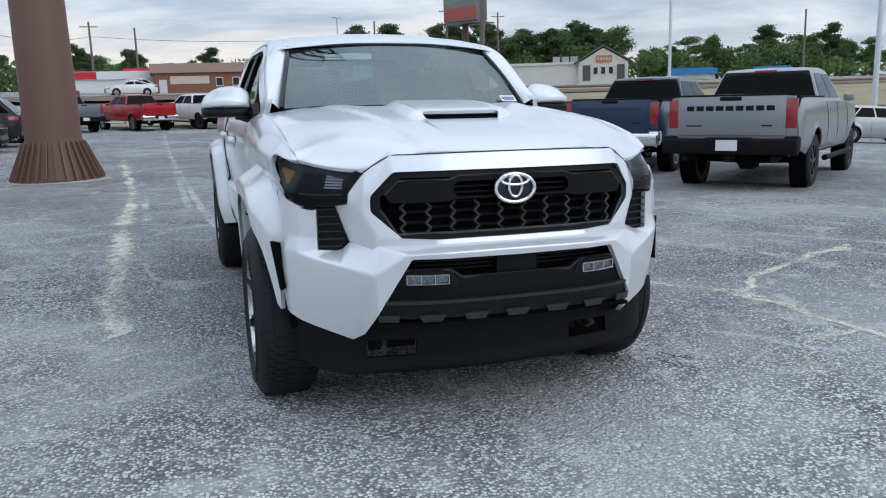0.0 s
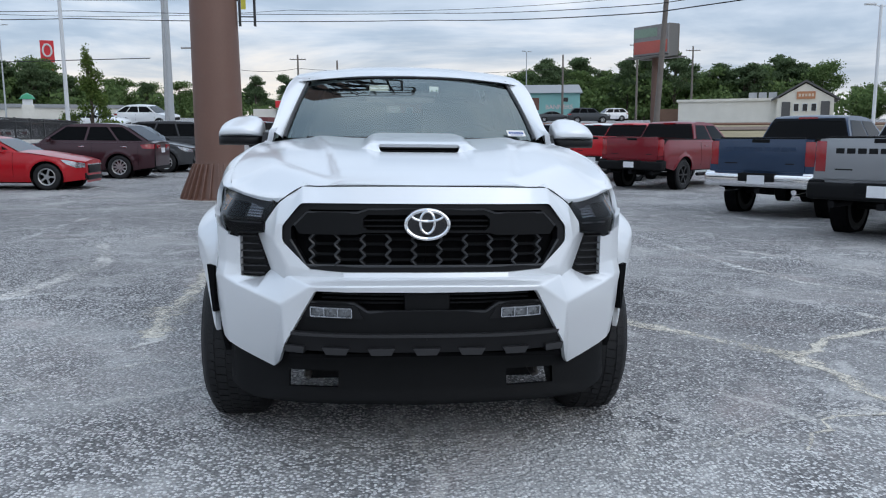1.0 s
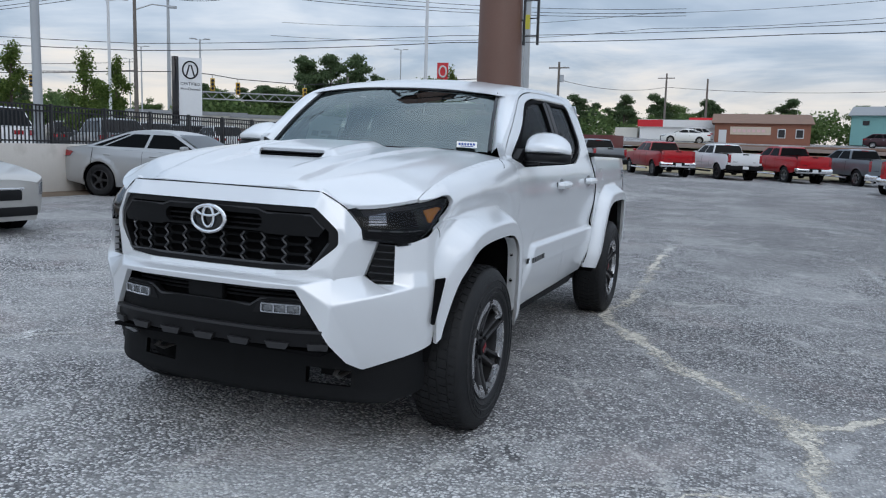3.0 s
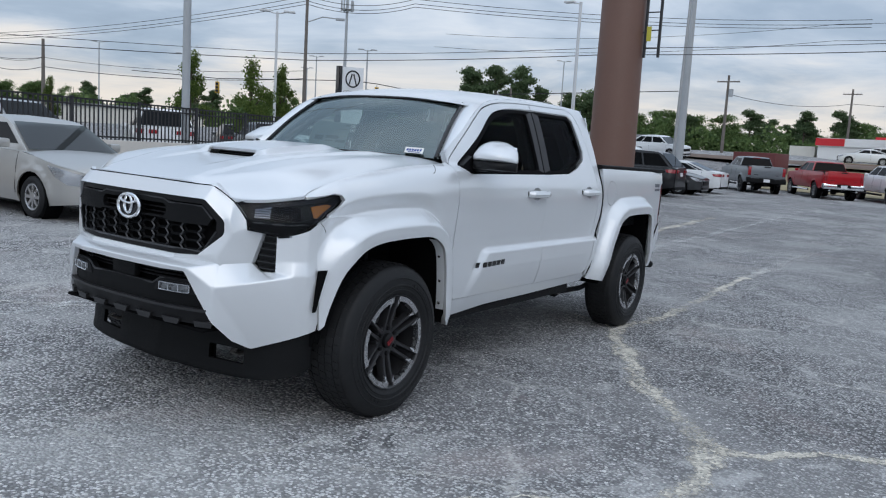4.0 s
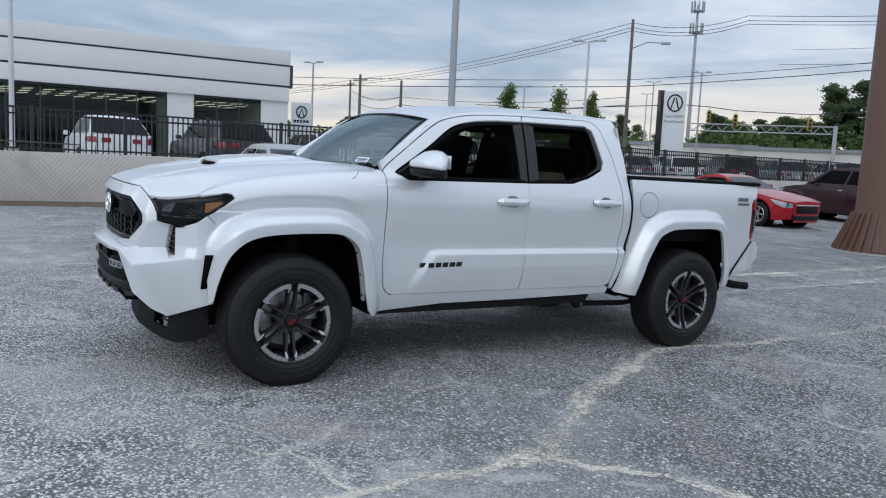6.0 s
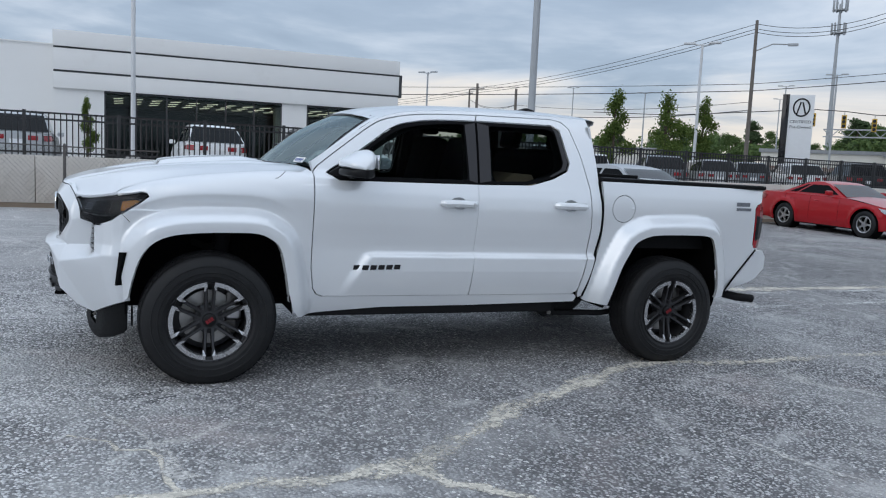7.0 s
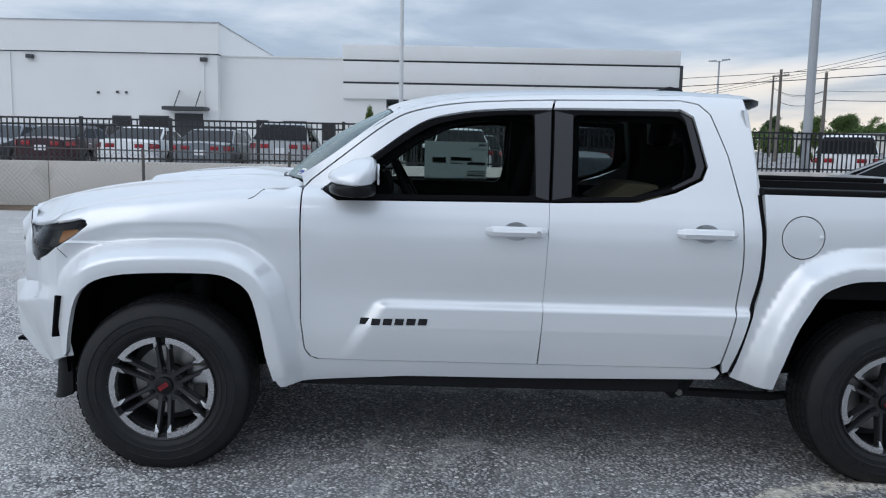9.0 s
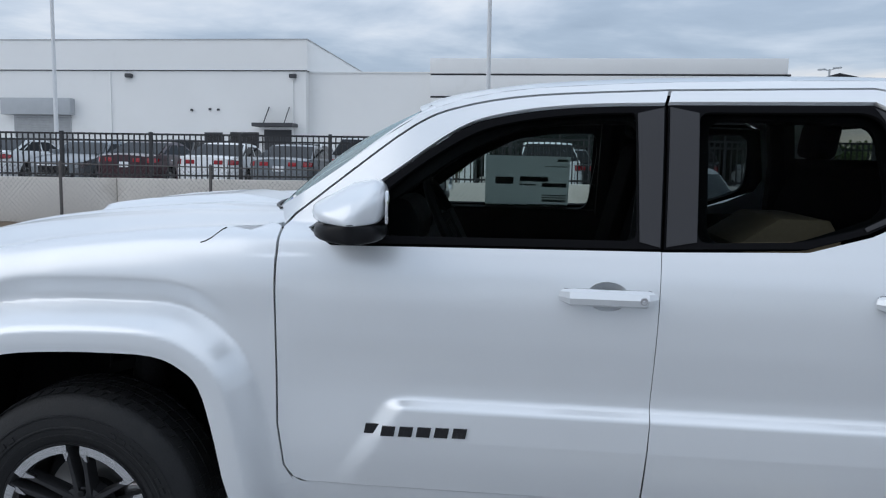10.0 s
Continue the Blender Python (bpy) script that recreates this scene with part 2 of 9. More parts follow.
def put_lathe(bm, profile, sides=32, axis="x", m=None):
    """Turns (along, radius) pairs round an axis; radius 0 closes it."""
    rings, vs = [], []
    for a, r in profile:
        ring = []
        for k in range(sides if r > 1e-6 else 1):
            t = 2 * math.pi * k / sides
            p = {"x": (a, r * math.cos(t), r * math.sin(t)), "y": (r * math.sin(t), a, r * math.cos(t)), "z": (r * math.cos(t), r * math.sin(t), a)}[axis]
            ring.append(bm.verts.new(p))
        rings.append(ring)
        vs += ring
    for r0, r1 in zip(rings, rings[1:]):
        for k in range(sides):
            q = [r0[k % len(r0)], r0[(k + 1) % len(r0)], r1[(k + 1) % len(r1)], r1[k % len(r1)]]
            q = list(dict.fromkeys(q))
            if len(q) > 2:
                bm.faces.new(q)
    if m is not None:
        bmesh.ops.transform(bm, matrix=m, verts=vs)
    return bm


def lathe(profile, sides=32, axis="x", m=None):
    bm = put_lathe(bmesh.new(), profile, sides, axis, m)
    bmesh.ops.recalc_face_normals(bm, faces=bm.faces[:])
    return bm


def put_prism(bm, outline, depth, place=lambda a, b, c: (a, b, c)):
    """A flat outline given thickness from 0 to depth, laid by place(a, b, c)."""
    lo = [bm.verts.new(place(a, b, 0)) for a, b in outline]
    hi = [bm.verts.new(place(a, b, depth)) for a, b in outline]
    n = len(outline)
    bm.faces.new(lo[::-1])
    bm.faces.new(hi)
    for i in range(n):
        bm.faces.new((lo[i], lo[(i + 1) % n], hi[(i + 1) % n], hi[i]))
    return bm


def prism(outline, depth, place=lambda a, b, c: (a, b, c), bevel=0.0, segments=2):
    bm = put_prism(bmesh.new(), outline, depth, place)
    bmesh.ops.recalc_face_normals(bm, faces=bm.faces[:])
    return soften(bm, bevel, segments)


def grid_sheet(rows, close=False):
    """A skin through rows of points."""
    bm = bmesh.new()
    vs = [[bm.verts.new(p) for p in row] for row in rows]
    for r0, r1 in zip(vs, vs[1:]):
        for k in range(len(r0) - (0 if close else 1)):
            q = (r0[k], r0[(k + 1) % len(r0)], r1[(k + 1) % len(r1)], r1[k])
            if len({v.co.to_tuple(5) for v in q}) > 2:
                bm.faces.new(q)
    bmesh.ops.remove_doubles(bm, verts=bm.verts[:], dist=1e-5)
    return bm


def smooth_line(pts, n=6):
    """More points on a soft curve through the given ones (Catmull-Rom)."""
    q = [pts[0], *pts, pts[-1]]
    res = []
    for p0, p1, p2, p3 in zip(q, q[1:], q[2:], q[3:]):
        for k in range(n):
            t = k / n
            res.append(tuple(0.5 * (2 * b + (c - a) * t + (2 * a - 5 * b + 4 * c - d) * t * t + (3 * b - a - 3 * c + d) * t ** 3) for a, b, c, d in zip(p0, p1, p2, p3)))
    return res + [pts[-1]]


def curve1(knots):
    """A smooth function of one number through (at, value) knots (monotone cubic)."""
    xs, ys = [k[0] for k in knots], [k[1] for k in knots]
    d = [(ys[i + 1] - ys[i]) / (xs[i + 1] - xs[i]) for i in range(len(xs) - 1)]
    t = [d[0]] + [0 if a * b <= 0 else 2 * a * b / (a + b) for a, b in zip(d, d[1:])] + [d[-1]]

    def f(x):
        if x <= xs[0]:
            return ys[0]
        if x >= xs[-1]:
            return ys[-1]
        i = max(j for j in range(len(xs) - 1) if xs[j] <= x)
        h = xs[i + 1] - xs[i]
        s = (x - xs[i]) / h
        return (2 * s**3 - 3 * s**2 + 1) * ys[i] + (s**3 - 2 * s**2 + s) * h * t[i] + (3 * s**2 - 2 * s**3) * ys[i + 1] + (s**3 - s**2) * h * t[i + 1]
    return f


def line1(knots):
    xs, ys = [k[0] for k in knots], [k[1] for k in knots]
    return lambda x: float(np.interp(x, xs, ys))


def rounded(points, radius=0.03, steps=4):
    """An outline with its corners rounded off; radius a number or one per corner."""
    out, n = [], len(points)
    for i in range(n):
        p, a, b = Vector(points[i]), Vector(points[i - 1]), Vector(points[(i + 1) % n])
        r = radius[i] if isinstance(radius, (list, tuple)) else radius
        da, db = (a - p), (b - p)
        ra, rb = min(r, da.length * 0.48), min(r, db.length * 0.48)
        if min(ra, rb) < 1e-4:
            out.append(tuple(p))
            continue
        pa, pb = p + da.normalized() * ra, p + db.normalized() * rb
        for k in range(steps + 1):
            s = k / steps
            out.append(tuple((1 - s) ** 2 * pa + 2 * s * (1 - s) * p + s**2 * pb))
    return out


def panel(name, outline, surface, material, parent, holes=(), step=0.03, flange=0.012, label="", back=None, flip=False, step2=None):
    """A pressed sheet panel: an outline in two parameters (a, b), cut fine and laid on surface(a, b), with its edge turned in.
    surface gives a place; normals follow the surface itself."""
    bm = bmesh.new()
    edges = []
    for loop in (outline, *holes):
        vs = [bm.verts.new((a, b, 0)) for a, b in loop]
        edges += [bm.edges.new((vs[i], vs[(i + 1) % len(vs)])) for i in range(len(vs))]
    bmesh.ops.triangle_fill(bm, edges=edges, use_beauty=True, normal=(0, 0, 1))
    lo = [min(v.co[k] for v in bm.verts) for k in (0, 1)]
    hi = [max(v.co[k] for v in bm.verts) for k in (0, 1)]
    for k, st in ((0, step), (1, step2 or step)):
        count = int((hi[k] - lo[k]) / st) + 1
        for i in range(1, count):
            at = [0.0, 0.0, 0.0]
            at[k] = lo[k] + (hi[k] - lo[k]) * i / count
            no = [0.0, 0.0, 0.0]
            no[k] = 1.0
            bmesh.ops.bisect_plane(bm, geom=bm.verts[:] + bm.edges[:] + bm.faces[:], dist=1e-5, plane_co=at, plane_no=no)
    for f in bm.faces:
        if (f.normal.z < 0) != flip:
            f.normal_flip()
    normals = []
    e = 0.004
    for v in bm.verts:
        a, b = v.co.x, v.co.y
        p = Vector(surface(a, b))
        da = Vector(surface(a + e, b)) - Vector(surface(a - e, b))
        db = Vector(surface(a, b + e)) - Vector(surface(a, b - e))
        n = da.cross(db)
        n = n.normalized() if n.length > 1e-12 else Vector((1, 0, 0))
        normals.append(-n if flip else n)
        v.co = p
    bm.verts.index_update()
    rim = [ed for ed in bm.edges if len(ed.link_faces) == 1]
    if flange:
        nv = {}
        for ed in rim:
            for v in ed.verts:
                if v not in nv:
                    nv[v] = None
        base = {v: Vector(normals[v.index]) for v in nv}
        for v in list(nv):
            nv[v] = bm.verts.new(v.co - base[v] * flange)
            normals.append(base[v])
        for ed in rim:
            f = ed.link_faces[0]
            lv = list(f.verts)
            a, b = ed.verts
            if lv[(lv.index(a) + 1) % len(lv)] is b:
                a, b = b, a
            bm.faces.new((a, b, nv[b], nv[a]))
    bm.verts.index_update()
    me = bpy.data.meshes.new(name)
    for f in bm.faces:
        f.smooth = True
    for ed in rim:
        ed.smooth = False
    bm.to_mesh(me)
    # the analytic normal on the sheet, the plain one on the turned edge
    loops = []
    bm.faces.ensure_lookup_table()
    sheet = len(bm.faces) - (len(rim) if flange else 0)
    for i, f in enumerate(bm.faces):
        for v in f.verts:
            loops.append(tuple(normals[v.index]) if i < sheet else tuple(f.normal if f.normal.length else (0, 0, 1)))
    bm.free()
    me.normals_split_custom_set(loops)
    me.materials.append(material)
    ob = new(name, me)
    ob.parent = parent
    if label:
        ob["label"] = label
    return ob


def mirror_part(ob, parent, name=None):
    """The same panel on the other side (x turned)."""
    me = ob.data.copy()
    nl = [tuple(c.vector) for c in me.corner_normals]
    bm = bmesh.new()
    bm.from_mesh(me)
    for v in bm.verts:
        v.co.x = -v.co.x
    orders = []
    for f in bm.faces:
        f.normal_flip()
    bm.to_mesh(me)
    old = {(tuple(ob.data.polygons[i].vertices)[k]): None for i in range(0) for k in range(0)}
    loops = []
    for p_old, p_new in zip(ob.data.polygons, me.polygons):
        by = {ob.data.loops[li].vertex_index: nl[li] for li in p_old.loop_indices}
        for li in p_new.loop_indices:
            a = by[me.loops[li].vertex_index]
            loops.append((-a[0], a[1], a[2]))
    bm.free()
    me.normals_split_custom_set(loops)
    o = new(name or ob.name.split(".")[0], me)
    o.parent = parent
    if "label" in ob:
        o["label"] = ob["label"]
    return o


def words(text, size, material, parent, m, name="lettering", depth=0.004, align="CENTER"):
    cu = bpy.data.curves.new(name, "FONT")
    cu.body, cu.size, cu.extrude, cu.align_x, cu.align_y = text, size, depth, align, "CENTER"
    tmp = bpy.data.objects.new(name, cu)
    me = bpy.data.meshes.new_from_object(tmp)
    bpy.data.objects.remove(tmp)
    me.materials.clear()
    me.materials.append(material)
    ob = new(name, me)
    ob.parent, ob.matrix_basis = parent, m
    return ob

# ---------------------------------------------------------------- the lie of the land
GX, GY = 0.0175, 0.0122
ground_y = curve1([(-300, 1.2), (-60, 0.45), (-20, 0.244), (0, 0), (10, -0.122), (14, -0.150), (20, -0.160), (26, -0.14), (36, -0.06), (44, -0.02), (48, 0.05), (53, 0.6), (58, 1.3), (70, 1.9), (100, 2.7), (130, 3.3), (400, 4.0)])


def lie(x, y):
    """Height of the ground."""
    return -GX * max(-14, min(14, x)) + ground_y(y) + 0.25 * max(0.0, min(1.0, (-13.2 - x) / 1.5)) - 0.062 * max(0.0, min(24.0, x - 13)) * max(0.0, min(1.0, (50 - y) / 14))


TILT = Matrix(((1, 0, GX, 0), (0, 1, GY, 0), (-GX, -GY, 1, 0), (0, 0, 0, 1)))


def stand(x, y, heading=0.0, dz=0.0):
    """A pose on the ground at (x, y), leaning with the slope; heading in degrees from +y towards -x."""
    e = 0.8
    n = Vector((lie(x - e, y) - lie(x + e, y), lie(x, y - e) - lie(x, y + e), 2 * e)).normalized()
    q = Vector((0, 0, 1)).rotation_difference(n)
    return Matrix.Translation((x, y, lie(x, y) + dz)) @ q.to_matrix().to_4x4() @ pose(0, 0, 0, 0, 0, heading)


def asphalt_material():
    m = bpy.data.materials.new("worn_asphalt")
    m.use_nodes = True
    n, l = m.node_tree.nodes, m.node_tree.links
    b = n["Principled BSDF"]
    b.inputs["Specular IOR Level"].default_value = 0.08
    tc = n.new("ShaderNodeTexCoord").outputs["Object"]

    def noise_tex(scale, detail=4, rough=0.55, dist=0.0):
        t = n.new("ShaderNodeTexNoise")
        t.inputs["Scale"].default_value, t.inputs["Detail"].default_value = scale, detail
        t.inputs["Roughness"].default_value, t.inputs["Distortion"].default_value = rough, dist
        l.new(tc, t.inputs["Vector"])
        return t.outputs["Fac"]

    def remap(v, a, b2, c=0.0, d=1.0):
        r = n.new("ShaderNodeMapRange")
        for k, val in zip(("From Min", "From Max", "To Min", "To Max"), (a, b2, c, d)):
            r.inputs[k].default_value = val
        l.new(v, r.inputs["Value"])
        return r.outputs[0]

    def blend(fac, a, b2):
        x = n.new("ShaderNodeMix")
        x.data_type = "RGBA"
        for s, v in ((x.inputs["Factor"], fac), (x.inputs[6], a), (x.inputs[7], b2)):
            if isinstance(v, tuple):
                s.default_value = v
            else:
                l.new(v, s)
        return x.outputs[2]

    vor = n.new("ShaderNodeTexVoronoi")
    vor.inputs["Scale"].default_value = 66
    l.new(tc, vor.inputs["Vector"])
    vor2 = n.new("ShaderNodeTexVoronoi")
    vor2.inputs["Scale"].default_value = 27
    l.new(tc, vor2.inputs["Vector"])
    grit = noise_tex(220, 2)
    patch, wide = noise_tex(0.55, 6, 0.6, 0.4), noise_tex(0.16, 4, 0.5)
    stone = n.new("ShaderNodeSeparateColor")
    l.new(vor.outputs["Color"], stone.inputs[0])
    stones = remap(stone.outputs[0], 0.24, 0.78, 0.0, 1.0)
    base = blend(stones, (0.17, 0.168, 0.170, 1), (0.98, 0.97, 0.965, 1))
    base = blend(remap(vor.outputs["Distance"], 0.42, 0.64), base, (0.055, 0.055, 0.058, 1))
    pale = remap(patch, 0.44, 0.62, 0.0, 0.62)
    base = blend(pale, base, (0.58, 0.575, 0.565, 1))
    base = blend(remap(wide, 0.57, 0.42, 0.0, 0.50), base, (0.18, 0.177, 0.18, 1))
    # scuffs and dusty wear between the stones
    base = blend(remap(noise_tex(2.3, 8, 0.68, 0.8), 0.53, 0.68, 0.0, 0.55), base, (0.74, 0.73, 0.715, 1))
    bright = remap(stone.outputs[1], 0.965, 0.975)
    base = blend(bright, base, (0.85, 0.84, 0.82, 1))
    base = blend(remap(grit, 0.35, 0.65, 0.0, 0.25), base, (0.24, 0.238, 0.24, 1))
    base = blend(remap(noise_tex(0.9, 5, 0.6, 0.6), 0.56, 0.70, 0.0, 0.30), base, (0.50, 0.42, 0.40, 1))
    base = blend(remap(noise_tex(3.1, 3, 0.5), 0.74, 0.80, 0.0, 0.35), base, (0.34, 0.33, 0.22, 1))
    # paler towards low y, darker towards high y, along an uneven edge
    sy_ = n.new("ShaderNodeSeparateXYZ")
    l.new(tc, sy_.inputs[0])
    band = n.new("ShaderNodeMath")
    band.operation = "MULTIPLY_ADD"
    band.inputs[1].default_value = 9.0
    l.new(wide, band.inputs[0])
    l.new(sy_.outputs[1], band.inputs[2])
    # a web of fine pale cracks where the surfacing is oldest
    warp = n.new("ShaderNodeTexNoise")
    warp.inputs["Scale"].default_value, warp.inputs["Detail"].default_value = 1.4, 5
    l.new(tc, warp.inputs["Vector"])
    shift = n.new("ShaderNodeVectorMath")
    shift.operation = "MULTIPLY_ADD"
    shift.inputs[1].default_value = (0.9, 0.9, 0.0)
    l.new(warp.outputs["Color"], shift.inputs[0])
    l.new(tc, shift.inputs[2])
    web = n.new("ShaderNodeTexVoronoi")
    web.feature = "DISTANCE_TO_EDGE"
    web.inputs["Scale"].default_value = 0.5
    l.new(shift.outputs[0], web.inputs["Vector"])
    vein = n.new("ShaderNodeMath")
    vein.operation = "MULTIPLY"
    l.new(remap(web.outputs["Distance"], 0.016, 0.002, 0.0, 0.55), vein.inputs[0])
    l.new(remap(noise_tex(0.8, 4), 0.46, 0.60), vein.inputs[1])
    grain = n.new("ShaderNodeMath")
    grain.operation = "MULTIPLY"
    l.new(vein.outputs[0], grain.inputs[0])
    l.new(remap(stone.outputs[2], 0.1, 0.6, 0.25, 1.0), grain.inputs[1])
    base = blend(grain.outputs[0], base, (0.74, 0.72, 0.68, 1))
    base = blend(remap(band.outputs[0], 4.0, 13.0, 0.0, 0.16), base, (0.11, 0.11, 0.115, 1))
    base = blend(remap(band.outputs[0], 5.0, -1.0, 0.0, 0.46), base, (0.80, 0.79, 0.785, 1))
    l.new(base, b.inputs["Base Color"])
    l.new(remap(patch, 0.3, 0.7, 0.72, 0.9), b.inputs["Roughness"])
    bp = n.new("ShaderNodeBump")
    bp.inputs["Strength"].default_value, bp.inputs["Distance"].default_value = 0.9, 0.013
    h = n.new("ShaderNodeMath")
    h.operation = "ADD"
    l.new(vor.outputs["Distance"], h.inputs[0])
    l.new(vor2.outputs["Distance"], h.inputs[1])
    inv = n.new("ShaderNodeMath")
    inv.operation = "MULTIPLY"
    inv.inputs[1].default_value = -1.0
    l.new(h.outputs[0], inv.inputs[0])
    l.new(inv.outputs[0], bp.inputs["Height"])
    l.new(bp.outputs[0], b.inputs["Normal"])
    return m


ASPHALT = asphalt_material()
xs = sorted({*[round(-700 + 40 * i, 1) for i in range(36)], *[round(-40 + 2.0 * i, 1) for i in range(41)], *[round(-8 + 0.5 * i, 2) for i in range(33)]})
ys = sorted({*[round(-600 + 40 * i, 1) for i in range(36)], *[round(-24 + 2.0 * i, 1) for i in range(50)], *[round(-8 + 0.5 * i, 2) for i in range(45)]})
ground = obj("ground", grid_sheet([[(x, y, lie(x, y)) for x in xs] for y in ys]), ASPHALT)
tagged(ground, "worn grey asphalt car park with pale cracks and faded lines", "ground", kind="structure")

# ---------------------------------------------------------------- the white pickup
# its own axes: x to its left, y to its tail, z up; the front axle stands at the origin
truck = thing("pickup_truck", TILT @ Matrix.Translation((-0.018, 0, 0)) @ Matrix.Diagonal((1.02, 1, 1, 1)), "white double-cab pickup truck with black grille and flared arches", "pickup truck")
AXLE, TYRE_R, HUB_Z = 3.346, 0.398, 0.388


def smooth01(t):
    t = max(0.0, min(1.0, t))
    return t * t * (3 - 2 * t)


ARCH_F = [(-0.46, 0.40), (-0.455, 0.52), (-0.43, 0.65), (-0.385, 0.78), (-0.31, 0.862), (-0.2, 0.902), (-0.05, 0.917), (0.11, 0.922), (0.26, 0.918), (0.345, 0.885), (0.40, 0.83), (0.435, 0.71), (0.465, 0.55), (0.485, 0.40)]
ARCH_R = [(2.795, 0.40), (2.81, 0.52), (2.86, 0.70), (2.915, 0.815), (2.97, 0.905), (3.08, 0.955), (3.2, 0.968), (3.45, 0.972), (3.59, 0.968), (3.665, 0.935), (3.72, 0.78), (3.765, 0.57), (3.765, 0.40)]


ARCH_F, ARCH_R = [[tuple(q) for q in smooth_line(a, 3)] for a in (ARCH_F, ARCH_R)]


def off_arch(arch, y, z):
    best = 9.0
    for (y0, z0), (y1, z1) in zip(arch, arch[1:]):
        dy, dz = y1 - y0, z1 - z0
        t = max(0.0, min(1.0, ((y - y0) * dy + (z - z0) * dz) / (dy * dy + dz * dz)))
        best = min(best, math.hypot(y - y0 - t * dy, z - z0 - t * dz))
    return best


flare_rise = curve1([(0, 0.086), (0.03, 0.0895), (0.060, 0.088), (0.070, 0.083), (0.132, 0.006), (0.142, 0.0), (0.16, 0.0), (0.2, 0.0), (0.3, 0.0)])
# the hollow between the flare and the shoulder, ending in a crisp line
flare_hollow = curve1([(0, 0), (0.10, 0.0), (0.132, -0.012), (0.144, -0.019), (0.155, -0.0195), (0.200, -0.004), (0.214, 0.003), (0.222, 0.0042), (0.235, 0.0036), (0.30, 0.0), (0.4, 0.0)])
glass_lean = [(1.24, 0.856), (1.28, 0.842), (1.32, 0.828), (1.50, 0.765), (1.66, 0.700), (1.72, 0.668), (1.76, 0.640), (1.80, 0.60)]
door_low = curve1([(0.36, 0.79), (0.46, 0.832), (0.54, 0.856), (0.62, 0.876), (0.665, 0.8835), (0.685, 0.8865), (0.768, 0.8875), (0.780, 0.8845), (0.798, 0.862), (0.812, 0.8565), (0.835, 0.857), (0.90, 0.866), (1.0, 0.879), (1.08, 0.882), (1.17, 0.874), *glass_lean])
door_plain = curve1([(0.36, 0.79), (0.46, 0.830), (0.54, 0.848), (0.66, 0.858), (0.80, 0.858), (0.90, 0.866), (1.0, 0.879), (1.08, 0.882), (1.17, 0.874), *glass_lean])
bed_wall = curve1([(0.36, 0.80), (0.46, 0.836), (0.60, 0.866), (0.80, 0.876), (1.0, 0.884), (1.12, 0.886), (1.22, 0.880), (1.30, 0.866), (1.36, 0.850)])
fend_wall = curve1([(0.36, 0.82), (0.5, 0.85), (0.8, 0.868), (1.00, 0.876), (1.09, 0.886), (1.12, 0.888)])
nose_turn = curve1([(-0.80, -0.40), (-0.75, -0.30), (-0.70, -0.20), (-0.62, -0.105), (-0.5, -0.030), (-0.36, 0.0)])
hood_line = curve1([(-0.90, 1.125), (-0.85, 1.143), (-0.80, 1.160), (-0.69, 1.185), (-0.47, 1.236), (-0.26, 1.268), (0.04, 1.300), (0.25, 1.316), (0.55, 1.326)])


hood_edge = curve1([(-0.79, 0.50), (-0.744, 0.562), (-0.675, 0.64), (-0.596, 0.722), (-0.52, 0.775), (-0.3, 0.79), (0.5, 0.79)])
hood_drop = curve1([(-0.85, 0.02), (-0.78, 0.068), (-0.72, 0.094), (-0.60, 0.106), (-0.54, 0.106), (-0.49, 0.084), (-0.30, 0.060), (-0.10, 0.046), (0.1, 0.040), (0.5, 0.026)])


def hood_z(x, y):
    a = abs(x)
    z = hood_line(y) + 0.009 * math.exp(-(((a - 0.46) / 0.10) ** 2)) * smooth01((y + 0.75) / 0.5)
    return z - hood_drop(y) * smooth01((a - hood_edge(y) + 0.22) / 0.24)


seam_y = curve1([(0.45, 2.605), (0.495, 2.618), (0.669, 2.662), (0.83, 2.696), (0.988, 2.716), (1.10, 2.716), (1.246, 2.704), (1.34, 2.698)])


def side_x(y, z):
    """Half width of the bodywork."""
    if y > seam_y(z):
        x = bed_wall(z) - 0.03 * smooth01((y - 3.8) / 0.5)
        if y < 3.95:
            x += flare_rise(off_arch(ARCH_R, y, z)) * smooth01((3.92 - y) / 0.10)
        return x
    w = smooth01((y - (0.85 + (z - 0.59) * 0.63)) / 0.085 + 0.5)
    x = door_plain(z) + (door_low(z) - door_plain(z)) * w
    if z > 1.26:
        x -= 0.055 * smooth01((1.05 - y) / 0.5) * smooth01((z - 1.26) / 0.06)
    if y < 0.75:
        if z <= 1.12:
            f = fend_wall(z)
        else:
            top = max(1.15, hood_z(0.79, y))
            f = 0.79 + 0.098 * math.sqrt(max(0.0, 1 - ((z - 1.12) / (top - 1.12)) ** 2)) if z < top else 0.79
        if z > 1.03:
            # the shoulder rolls off earlier towards the lamp
            top = max(1.10, hood_z(0.79, y))
            g = 0.79 + 0.075 * math.sqrt(max(0.0, 1 - ((z - 1.03) / (top - 1.03)) ** 2)) if z < top else 0.79
            f += (g - f) * smooth01((-0.05 - y) / 0.30)
        k = smooth01((0.75 - y) / 0.25) if z < 1.22 else smooth01((0.66 - y) / 0.16)
        x += (f - x) * k
    if y < 0.75:
        off = off_arch(ARCH_F, y, z)
        x += flare_rise(off) * (1 - 0.72 * smooth01((-0.31 - y) / 0.22)) + flare_hollow(off) * smooth01((0.52 - y) / 0.20) * smooth01((y + 0.52) / 0.12)
    return x + nose_turn(y)


